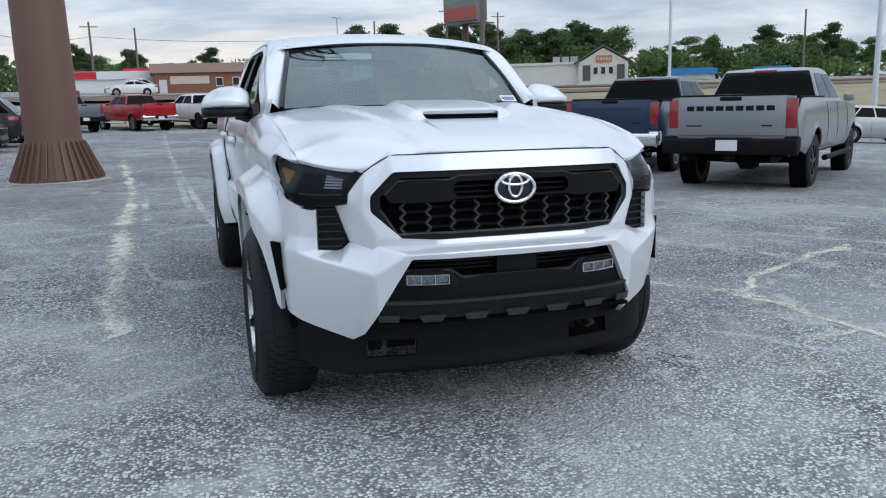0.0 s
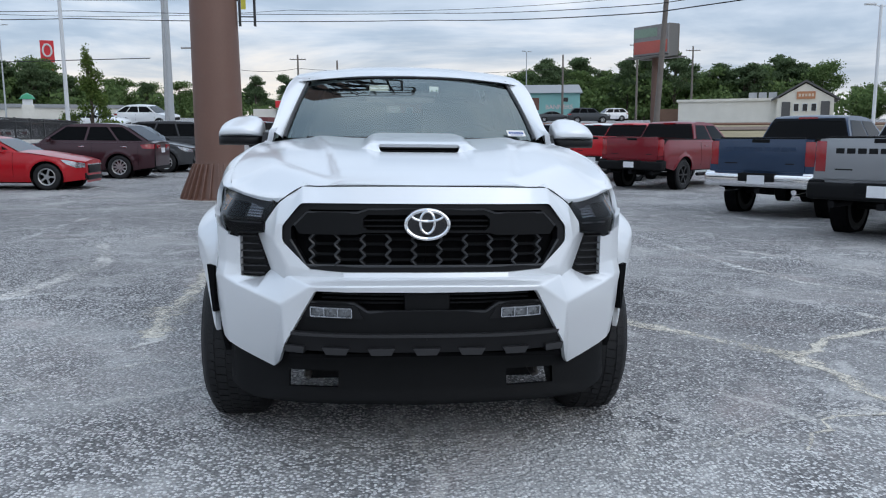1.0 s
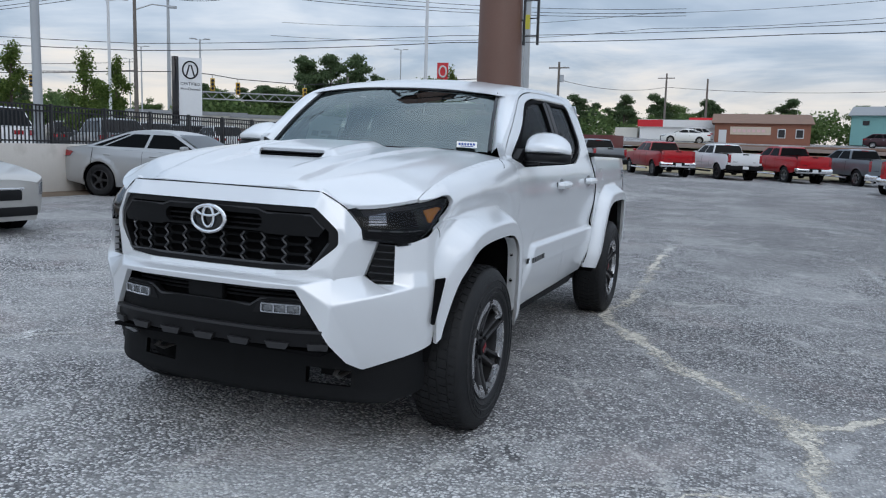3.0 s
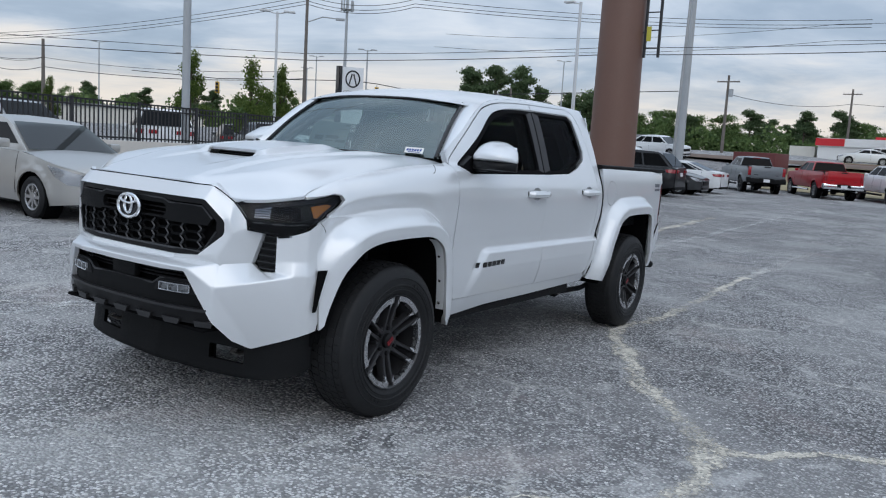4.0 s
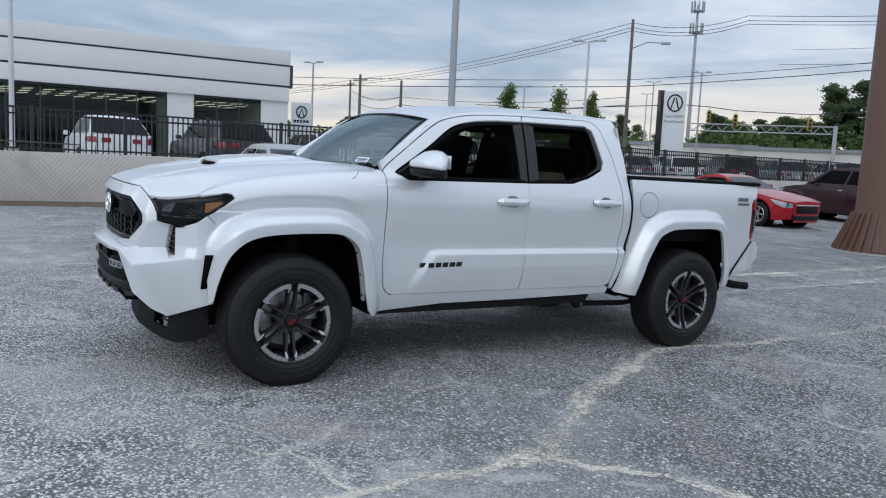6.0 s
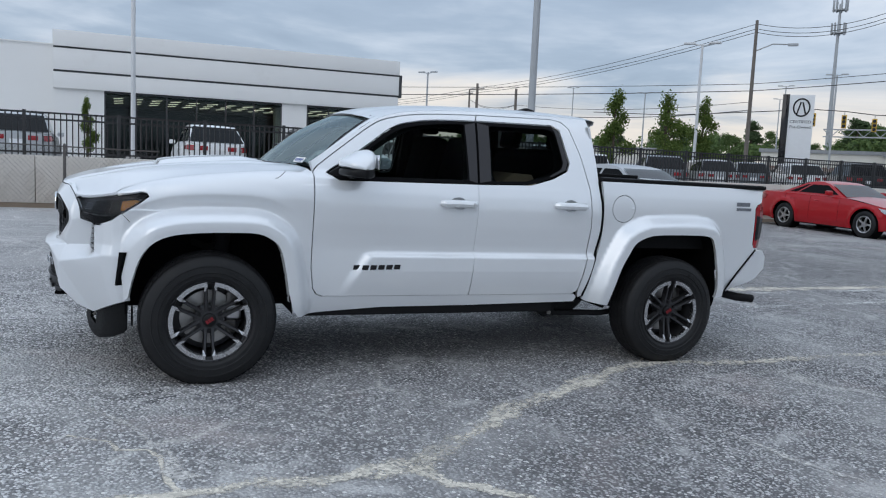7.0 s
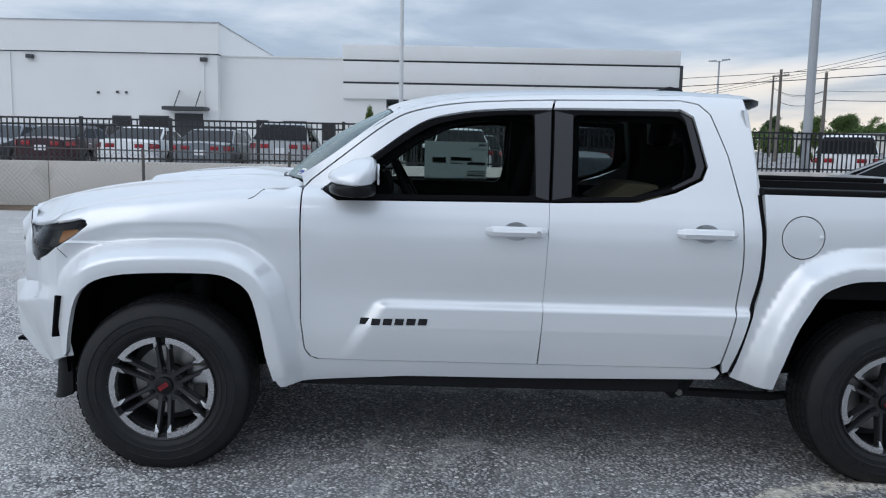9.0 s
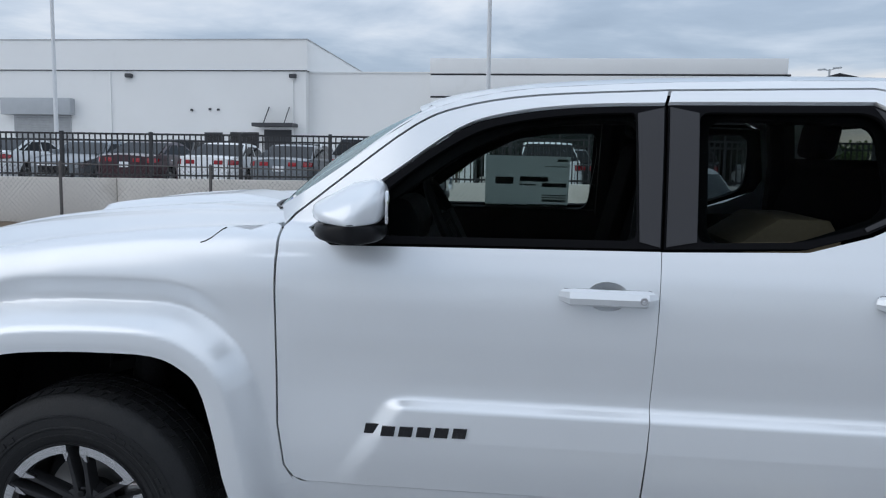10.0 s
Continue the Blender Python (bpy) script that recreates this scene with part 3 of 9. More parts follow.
def side(y, z):
    return (side_x(y, z), y, z)


def side_in(depth):
    return lambda y, z: (side_x(y, z) - depth, y, z)


def plan_curve(pts):
    """A path in plan from the middle of the nose round to the flank, by its own length; u below 0 is the other side."""
    us = [0.0]
    for a, b in zip(pts, pts[1:]):
        us.append(us[-1] + math.hypot(b[0] - a[0], b[1] - a[1]))
    fx, fy = curve1(list(zip(us, [p[0] for p in pts]))), curve1(list(zip(us, [p[1] for p in pts])))

    def at(u, out=0.0):
        a, s = min(abs(u), us[-1]), (1 if u >= 0 else -1)
        tx, ty = fx(a + 0.004) - fx(a - 0.004), fy(a + 0.004) - fy(a - 0.004)
        n = math.hypot(tx, ty) or 1
        return s * (fx(a) + out * ty / n), fy(a) - out * tx / n

    def from_x(x):
        return float(np.interp(abs(x), [p[0] for p in pts], us)) * (1 if x >= 0 else -1)

    def from_y(y):
        return float(np.interp(y, [p[1] for p in pts], us))
    return at, from_x, from_y


bump_at, bx, by = plan_curve([(0, -0.942), (0.2, -0.938), (0.35, -0.918), (0.42, -0.896), (0.5, -0.862), (0.56, -0.826), (0.62, -0.78), (0.68, -0.73)])
head_at, hx, hy = plan_curve([(0.0, -0.90), (0.556, -0.752), (0.625, -0.718), (0.73, -0.650), (0.79, -0.588), (0.836, -0.48), (0.862, -0.36), (0.868, -0.28)])
bump_off = curve1([(0.36, -0.11), (0.43, -0.065), (0.5, -0.030), (0.58, -0.006), (0.66, 0), (0.75, 0)])


def bumper_surf(u, z, extra=0.0):
    return (*bump_at(u, bump_off(z) + extra), z)


def mirrored(half):
    """A whole outline from its half on the truck's left, top middle to bottom middle."""
    return half + [(-a, b) for a, b in reversed(half)]


def nose_part(name, outline, surf, material, label="", **kw):
    return panel(name, outline, surf, material, truck, label=label, **kw)


def facets(name, half_faces, material, label, bevel=0.010, angle=10, turn=0.03, turn_in=0.0):
    """A folded pressing with soft creases: plane faces of the left half, mirrored and welded, edges turned back."""
    bm = bmesh.new()
    for face in half_faces:
        bm.faces.new([bm.verts.new(q) for q in face])
        bm.faces.new([bm.verts.new((-q[0], q[1], q[2])) for q in reversed(face)])
    bmesh.ops.remove_doubles(bm, verts=bm.verts[:], dist=0.0015)
    bmesh.ops.recalc_face_normals(bm, faces=bm.faces[:])
    soften(bm, bevel, 3, angle)
    rim = [e for e in bm.edges if len(e.link_faces) == 1]
    made = bmesh.ops.extrude_edge_only(bm, edges=rim)["geom"]
    for v in made:
        if isinstance(v, bmesh.types.BMVert):
            v.co += Vector((-math.copysign(turn_in, v.co.x) if abs(v.co.x) > 0.05 else 0.0, turn, 0))
    bmesh.ops.recalc_face_normals(bm, faces=bm.faces[:])
    return part(name, bm, material, truck, label, angle=30)


def mid(a, b, k=0.5, out=0.0):
    """Between two points, bulged outwards (forward and to the side)."""
    q = Vector(a).lerp(Vector(b), k)
    n = Vector((b[1] - a[1], -(b[0] - a[0]), 0))
    n = n.normalized() if n.length > 1e-9 else Vector((0, -1, 0))
    return tuple(q + n * out)


# corners of the nose, left half
T0, T1, TM, H1, A = (0, -0.848, 1.141), (0.28, -0.839, 1.139), (0.40, -0.815, 1.136), (0.473, -0.787, 1.130), (0.561, -0.750, 1.071)
I0, I1, IM, G3, GT, GB, G2, I2, I3 = (0, -0.874, 1.078), (0.28, -0.866, 1.078), (0.40, -0.854, 1.078), (0.470, -0.838, 1.077), (0.546, -0.786, 0.985), (0.547, -0.784, 0.930), (0.477, -0.826, 0.816), (0.3, -0.866, 0.812), (0, -0.875, 0.812)
LK, LD, E1, E2, E3, E4 = (0.616, -0.722, 0.994), (0.622, -0.712, 0.951), (0.655, -0.655, 0.941), (0.606, -0.668, 0.797), (0.641, -0.652, 0.759), (0.729, -0.641, 0.767)
RT, RB, RS = (0.578, -0.776, 0.985), (0.582, -0.772, 0.926), (0.526, -0.806, 0.826)
S1, B1, B0 = (0.530, -0.800, 0.790), (0.3, -0.872, 0.795), (0, -0.882, 0.795)
F0, F1, FK, J1, J2 = (0, -0.948, 0.774), (0.3, -0.934, 0.771), (0.435, -0.901, 0.765), (0.548, -0.842, 0.684), (0.805, -0.608, 0.758)
K0, K1, K2, K3, KB, M1 = (0, -0.940, 0.747), (0.30, -0.925, 0.747), (0.418, -0.893, 0.747), (0.540, -0.834, 0.527), (0.572, -0.735, 0.432), (0.602, -0.646, 0.387)
facets("grille_surround", [(I0, I1, T1, T0), (I1, IM, TM, T1), (IM, G3, H1, TM), (G3, GT, RT, H1), (H1, RT, A), (GT, GB, RB, RT), (RT, RB, LD, LK, A), (RB, RS, S1, E2, E1, LD), (GB, G2, RS, RB), (G2, S1, RS), (I2, B1, S1, G2), (I3, B0, B1, I2)], WHITE, "white painted grille surround", 0.016, 7, 0.022)


def arch_end(z):
    return (side_x(-0.498, z), -0.498, z)


cheek_rows = []
for k in range(7):
    t = k / 6
    a, b = mid(J1, M1, t, 0.006 * math.sin(math.pi * t)), arch_end(0.758 - 0.262 * t)
    b = (b[0] - 0.012 * t, b[1] + 0.035 * t, b[2])
    if k == 0:
        cheek_rows.append([a, mid(J1, J2, 0.4, 0.004), mid(J1, J2, 0.75, 0.006), J2, mid(J2, b, 0.55, 0.014), b])
    else:
        cheek_rows.append([a, mid(a, b, 0.30, 0.020), mid(a, b, 0.56, 0.034), mid(a, b, 0.74, 0.036), mid(a, b, 0.89, 0.022), b])
bumper_faces = [(F0, F1, B1, B0), (F1, FK, S1, B1), (FK, J1, S1), (K0, K1, F1, F0), (K1, K2, FK, F1), (K2, K3, J1, FK), (K3, KB, M1, cheek_rows[3][0], J1)]
bumper_faces[-1] = (K3, cheek_rows[3][0], cheek_rows[2][0], cheek_rows[1][0], J1)
bumper_faces += [(K3, KB, cheek_rows[4][0], cheek_rows[3][0]), (KB, M1, cheek_rows[5][0], cheek_rows[4][0])]
bumper_faces += [(S1, J1, cheek_rows[0][1], E2), (E2, cheek_rows[0][1], cheek_rows[0][2], E3), (E3, cheek_rows[0][2], J2, E4)]
for r0, r1 in zip(cheek_rows, cheek_rows[1:]):
    bumper_faces += [(r0[k], r1[k], r1[k + 1], r0[k + 1]) for k in range(5)]
# cheek above the ledge, up to the lamp
upper = [[E4, J2, cheek_rows[0][4], cheek_rows[0][5]]]
for z in (0.82, 0.88, 0.94):
    top = (0.0, 0.004, 0.026, 0.058) if z == 0.94 else (0, 0, 0, 0)
    upper.append([(0.729, -0.641, z - 0.010 * (z > 0.9)), (0.792, -0.592, z + top[1]), (0.832, -0.545, z + top[2]), arch_end(z + top[3] + 0.006 * (z > 0.9))])
for r0, r1 in zip(upper, upper[1:]):
    bumper_faces += [(r0[k], r0[k + 1], r1[k + 1], r1[k]) for k in range(3)]
facets("front_bumper", bumper_faces, WHITE, "white painted front bumper", 0.010, 11, 0.022, 0.008)
sur_at, sx, sy = plan_curve([(0, -0.872), (0.3, -0.862), (0.48, -0.825), (0.56, -0.778), (0.62, -0.715), (0.68, -0.655), (0.74, -0.60)])
sur_lean = curve1([(0.78, 0.0), (0.90, 0.004), (1.05, 0.0), (1.10, -0.010), (1.14, -0.040)])
GRILLE = [(0.001, 1.080), (0.455, 1.080), (0.478, 1.068), (0.548, 0.985), (0.548, 0.930), (0.482, 0.820), (0.46, 0.810), (0.001, 0.810)]
grille_hole = [(sx(a), b) for a, b in mirrored(GRILLE)]


def grille_surf(inset):
    def f(u, z):
        x, y = sur_at(u, sur_lean(z) - inset)
        return (x, y, z)
    return f


GRILLE_IN = [(0.001, 1.052), (0.44, 1.052), (0.515, 0.980), (0.515, 0.934), (0.455, 0.836), (0.001, 0.836)]
# highlight on black edges, webs and slats, put into a greyer colour
LIT_EDGE_GREY = mat("lit_edge_grey", (0.034, 0.035, 0.038), 0.38, spec=0.5, vary=0.12, scale=14, fine=300)
nose_part("grille_frame", grille_hole, grille_surf(0.012), SATIN_BLACK, "satin black grille frame", holes=[[(sx(a), b) for a, b in mirrored(GRILLE_IN)]], flange=0.03)
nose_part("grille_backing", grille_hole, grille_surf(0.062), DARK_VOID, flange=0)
# the bar is deeper round the emblem, with a dark slatted pocket at each side of it
bar_half = [(0.001, 1.056), (0.218, 1.056), (0.258, 1.042), (0.448, 1.042), (0.498, 0.990), (0.480, 0.958), (0.262, 0.958), (0.236, 0.966), (0.001, 0.966)]
pocket = [(0.060, 1.034), (0.222, 1.034), (0.238, 1.018), (0.238, 0.992), (0.222, 0.975), (0.060, 0.975)]
nose_part("grille_bar", [(sx(a), b) for a, b in mirrored(bar_half)], grille_surf(0.006), BLACK_PLASTIC, "matt black upper grille bar", holes=[[(sx(s * a), b) for a, b in pocket] for s in (1, -1)], flange=0.03)
bm = bmesh.new()
put_tube(bm, [grille_surf(0.006)(sx(a), b) for a, b in [(-q[0], q[1]) for q in bar_half[4:0:-1]] + bar_half[1:5]], 0.0042, 5)
part("grille_bar_lit_edge", bm, LIT_EDGE_GREY, truck)
bm = bmesh.new()
put_tube(bm, [grille_surf(0.010)(sx(a), b) for a, b in [(-q[0], q[1]) for q in GRILLE_IN[3:5]] + [(-0.25, 0.836), (0, 0.836), (0.25, 0.836)] + GRILLE_IN[4:2:-1]], 0.0048, 5)
part("grille_frame_lit_edge", bm, LIT_EDGE_GREY, truck)
for s in (1, -1):
    for zc in (1.012, 0.990):
        part("grille_slat", tube([grille_surf(0.026)(sx(s * a), zc) for a in (0.06, 0.12, 0.18, 0.238)], 0.0036, 6), SATIN_BLACK, truck)
# honeycomb of flat-topped cells, the slanting webs proud of the level ones
level_bm = bmesh.new()
CW, CH, CF = 0.0965, 0.041, 0.0385
for c in range(-6, 7):
    slant_bm = bmesh.new()
    for r in range(-1, 4):
        zc, xc = 0.8565 + r * CH + (CH / 2 if c % 2 else 0), c * CW
        right = CW - CF
        webs = [((xc - CF, zc + CH / 2), (xc + CF, zc + CH / 2)), ((xc + CF, zc + CH / 2), (xc + right, zc)), ((xc + right, zc), (xc + CF, zc - CH / 2))]
        for k, ((xa, za), (xb, zb)) in enumerate(webs):
            if not (0.834 < min(za, zb) and max(za, zb) < 0.972):
                continue
            if max(abs(xa), abs(xb)) > 0.462 + 0.55 * (min(za, zb) - 0.838):
                continue
            bm = slant_bm if k else level_bm
            inset = 0.017 if k else 0.030
            put_tube(bm, [grille_surf(inset)(sx(xa), za), grille_surf(inset)(sx(xb), zb)], 0.0046 if k else 0.0036, 4)
            put_tube(level_bm, [grille_surf(0.042)(sx(xa), za), grille_surf(0.042)(sx(xb), zb)], 0.0065, 4)
    if slant_bm.verts:
        part("grille_mesh_web", slant_bm, LIT_EDGE_GREY, truck, "slanting mesh webs, greyed for their highlight")
part("grille_mesh", level_bm, BLACK_PLASTIC, truck, "black honeycomb grille mesh")


def oval(rx, rz, tube_r, y, zc, sides=40, m=None):
    bm = bmesh.new()
    pts = [(rx * math.cos(2 * math.pi * k / sides), y, zc + rz * math.sin(2 * math.pi * k / sides)) for k in range(sides + 1)]
    put_tube(bm, pts, tube_r, 8, cap=False)
    bmesh.ops.remove_doubles(bm, verts=bm.verts[:], dist=1e-5)
    return bm


emblem = part("emblem", prism([(0.074 * math.cos(t * math.pi / 16), 0.049 * math.sin(t * math.pi / 16)) for t in range(32)], -0.02, lambda a, b, c: (a, -0.862 + c, 1.000 + b), 0.004), GLOSS_BLACK, truck, "chrome oval emblem on a black disc")
bm = oval(0.080, 0.0545, 0.0085, -0.886, 1.000)
for rx, rz, zc in ((0.027, 0.042, 1.008), (0.058, 0.021, 1.034)):
    pts = [(rx * math.cos(2 * math.pi * k / 28), -0.889, zc + rz * math.sin(2 * math.pi * k / 28)) for k in range(29)]
    put_tube(bm, pts, 0.0062, 8, cap=False)
part("emblem_ring", bm, CHROME, emblem, "chrome emblem ring")

FOG_CELL = mat("dim_fog_lamp_cell", (0.20, 0.21, 0.22), 0.28, 0.7, 0.15, 30, 200)
SKID_GREY = mat("skid_grey_with_highlight", (0.022, 0.022, 0.024), 0.45, vary=0.1, scale=10, fine=200)
# lower intake: dark slot, valance with lamps, ribbed skid trim


def intake(inset):
    return lambda u, z: bumper_surf(u, min(z, 0.74), -inset)


slot_half = [(bx(0.001), 0.752), (bx(0.43), 0.752), (bx(0.46), 0.70), (bx(0.50), 0.62), (bx(0.001), 0.62)]
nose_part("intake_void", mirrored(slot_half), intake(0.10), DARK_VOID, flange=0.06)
bm = bmesh.new()
for zc in (0.728, 0.712, 0.696):
    put_tube(bm, [intake(0.07)(bx(a), zc) for a in (-0.42, -0.2, 0, 0.2, 0.42)], 0.004, 6)
part("intake_slats", bm, SATIN_BLACK, truck)
part("radar_cover", box(-0.085, -0.905, 0.672, 0.085, -0.87, 0.740, 0.008), BLACK_PLASTIC, truck, "black radar cover")
VAL_TOP = [(0.001, 0.670), (0.225, 0.670), (0.275, 0.702), (0.448, 0.702), (0.468, 0.690)]
val_half = [(bx(a), b) for a, b in VAL_TOP] + [(bx(0.526), 0.582), (bx(0.001), 0.582)]
nose_part("valance", mirrored(val_half), intake(0.028), BLACK_PLASTIC, "textured black lower valance", flange=0.03)
bm = bmesh.new()
put_tube(bm, [intake(0.030)(bx(a), b - 0.003) for a, b in [(-q[0], q[1]) for q in VAL_TOP[:0:-1]] + VAL_TOP[1:]], 0.0052, 5)
part("valance_lit_edge", bm, LIT_EDGE_GREY, truck)
for s in (1, -1):
    part("valance_side", tube([intake(0.014)(bx(s * a), b) for a, b in ((0.470, 0.690), (0.500, 0.635), (0.530, 0.580))], [0.008, 0.009, 0.009], 6), SATIN_BLACK, truck)


skid_at, kx, ky = plan_curve([(0, -0.930), (0.2, -0.926), (0.35, -0.908), (0.45, -0.883), (0.53, -0.848), (0.56, -0.830)])


def skid(out):
    return lambda u, z: (*skid_at(u, out + 0.12 * (z - 0.572)), z)


skid_half = [(0.001, 0.580), (0.530, 0.580), (0.546, 0.525), (0.546, 0.508), (0.001, 0.505)]
nose_part("skid_trim", mirrored([(kx(a), b) for a, b in skid_half]), skid(-0.020), SATIN_BLACK, "black toothed skid trim", flange=0.04)
nose_part("skid_strip", mirrored([(kx(0.001), 0.581), (kx(0.522), 0.581), (kx(0.526), 0.568), (kx(0.001), 0.568)]), skid(-0.008), SKID_GREY, flange=0.02, label="dark grey trim strip")
# teeth greyer than the trim, their highlight put into the colour
for x0 in (-0.508, -0.345, -0.172, 0.0, 0.172, 0.345, 0.508):
    h0, h1 = (0.052, 0.038) if abs(x0) < 0.5 else (0.040, 0.036)
    tooth = [(kx(x0 - h0), 0.524), (kx(x0 + h0), 0.524), (kx(x0 + h1), 0.497), (kx(x0 - h1), 0.497)]
    nose_part("skid_tooth", tooth, skid(-0.006), SKID_GREY, flange=0.035, label="skid tooth greyed for its highlight")
for s in (1, -1):
    fog_recess = [(bx(s * a), b) for a, b in ((0.268, 0.690), (0.452, 0.690), (0.466, 0.650), (0.462, 0.640), (0.240, 0.640))]
    nose_part("fog_lamp_recess", fog_recess, intake(0.024), SATIN_BLACK, flange=0.02)
    fog_lamp = nose_part("fog_lamp", [(bx(s * a), b) for a, b in ((0.283, 0.682), (0.440, 0.682), (0.440, 0.648), (0.283, 0.648))], intake(0.022), FOG_CELL, "clear three-cell fog lamp", flange=0.006)
    bm = bmesh.new()
    for a0 in (0.283, 0.335, 0.388, 0.440):
        put_tube(bm, [intake(0.013)(bx(s * a0), 0.648), intake(0.013)(bx(s * a0), 0.682)], 0.0028, 5)
    for zc in (0.648, 0.682):
        put_tube(bm, [intake(0.013)(bx(s * a), zc) for a in (0.283, 0.36, 0.44)], 0.0030, 5)
    part("fog_lamp_frame", bm, REFLECTOR, fog_lamp, "bright lens frame")
    for k in range(3):
        part("fog_lamp_bowl", lathe([(0.0, 0.0), (0.004, 0.011), (0.010, 0.015)], 12, "y", Matrix.Translation(intake(0.020)(bx(s * (0.309 + 0.0525 * k)), 0.666))), FOG_CELL, fog_lamp, "dull reflector bowl")

# air dam under the bumper; added dark plates dim the road seen through its two openings
part("dam_dark_plate", box(-0.33, -0.62, 0.27, 0.33, -0.605, 0.47, 0.01), DARK_VOID, truck)
dam_at, dx, dy = plan_curve([(0, -0.695), (0.29, -0.674), (0.45, -0.650), (0.58, -0.624), (0.68, -0.594), (0.75, -0.552), (0.792, -0.505), (0.81, -0.450)])
dam_lean = curve1([(0.215, -0.012), (0.226, 0.004), (0.240, 0.012), (0.258, 0.010), (0.285, 0.002), (0.32, 0.0), (0.385, -0.006), (0.52, -0.016)])
dam_half = [(dx(0.001), 0.495), (dx(0.54), 0.495), (dx(0.66), 0.47), (dy(-0.460), 0.505), (dy(-0.460), 0.315), (dy(-0.475), 0.296), (dy(-0.54), 0.268), (dx(0.68), 0.244), (dx(0.5), 0.230), (dx(0.001), 0.226)]
vent_hole = [(0.345, 0.368), (0.545, 0.368), (0.545, 0.298), (0.345, 0.298)]
nose_part("air_dam", mirrored(dam_half), lambda u, z: (*dam_at(u, dam_lean(z) * (1 - 0.85 * smooth01((abs(u) - 0.62) / 0.28))), z), BLACK_PLASTIC, "matt black rubber air dam", holes=[[(dx(s * a), b) for a, b in vent_hole] for s in (1, -1)], flange=0.02)
for s in (1, -1):
    bm = bmesh.new()
    put_tube(bm, [(s * 0.47, -0.45, 0.40), (s * 0.47, -0.60, 0.37), (s * 0.475, -0.645, 0.345), (s * 0.47, -0.60, 0.325), (s * 0.47, -0.50, 0.33)], 0.011, 8)
    part("tow_hook", bm, STEEL, truck, "bare steel tow hook")
    xs_ = [abs(a) for a, b in vent_hole]
    part("dam_dark_plate", box(min(s * (min(xs_) - 0.06), s * (max(xs_) - 0.05)), -0.43, min(b for a, b in vent_hole) - 0.03, max(s * (min(xs_) - 0.06), s * (max(xs_) - 0.05)), -0.42, max(b for a, b in vent_hole) + 0.05), UNDERBODY, truck)

# headlamps, side vents


def head_surf(out):
    return lambda u, z: (*head_at(u, out - 0.055 * smooth01((z - 0.99) / 0.12) * smooth01((abs(u) - hx(0.55)) / 0.12) * (1 - 0.5 * smooth01((abs(u) - hy(-0.52)) / 0.16))), z)


def vent_surf(out):
    return lambda x, z: (x, -0.664 + 0.2 * (abs(x) - 0.62) - out, z)


def inset_loop(pts, d):
    """An outline drawn in by d, corner by corner."""
    area = sum(a[0] * b[1] - b[0] * a[1] for a, b in zip(pts, pts[1:] + pts[:1]))
    out = []
    for k, p in enumerate(pts):
        a, b = Vector(pts[k - 1]), Vector(pts[(k + 1) % len(pts)])
        e0, e1 = (Vector(p) - a).normalized(), (b - Vector(p)).normalized()
        n = Vector((-(e0.y + e1.y), e0.x + e1.x)).normalized() * (1 if area > 0 else -1)
        out.append((p[0] + n.x * d, p[1] + n.y * d))
    return out


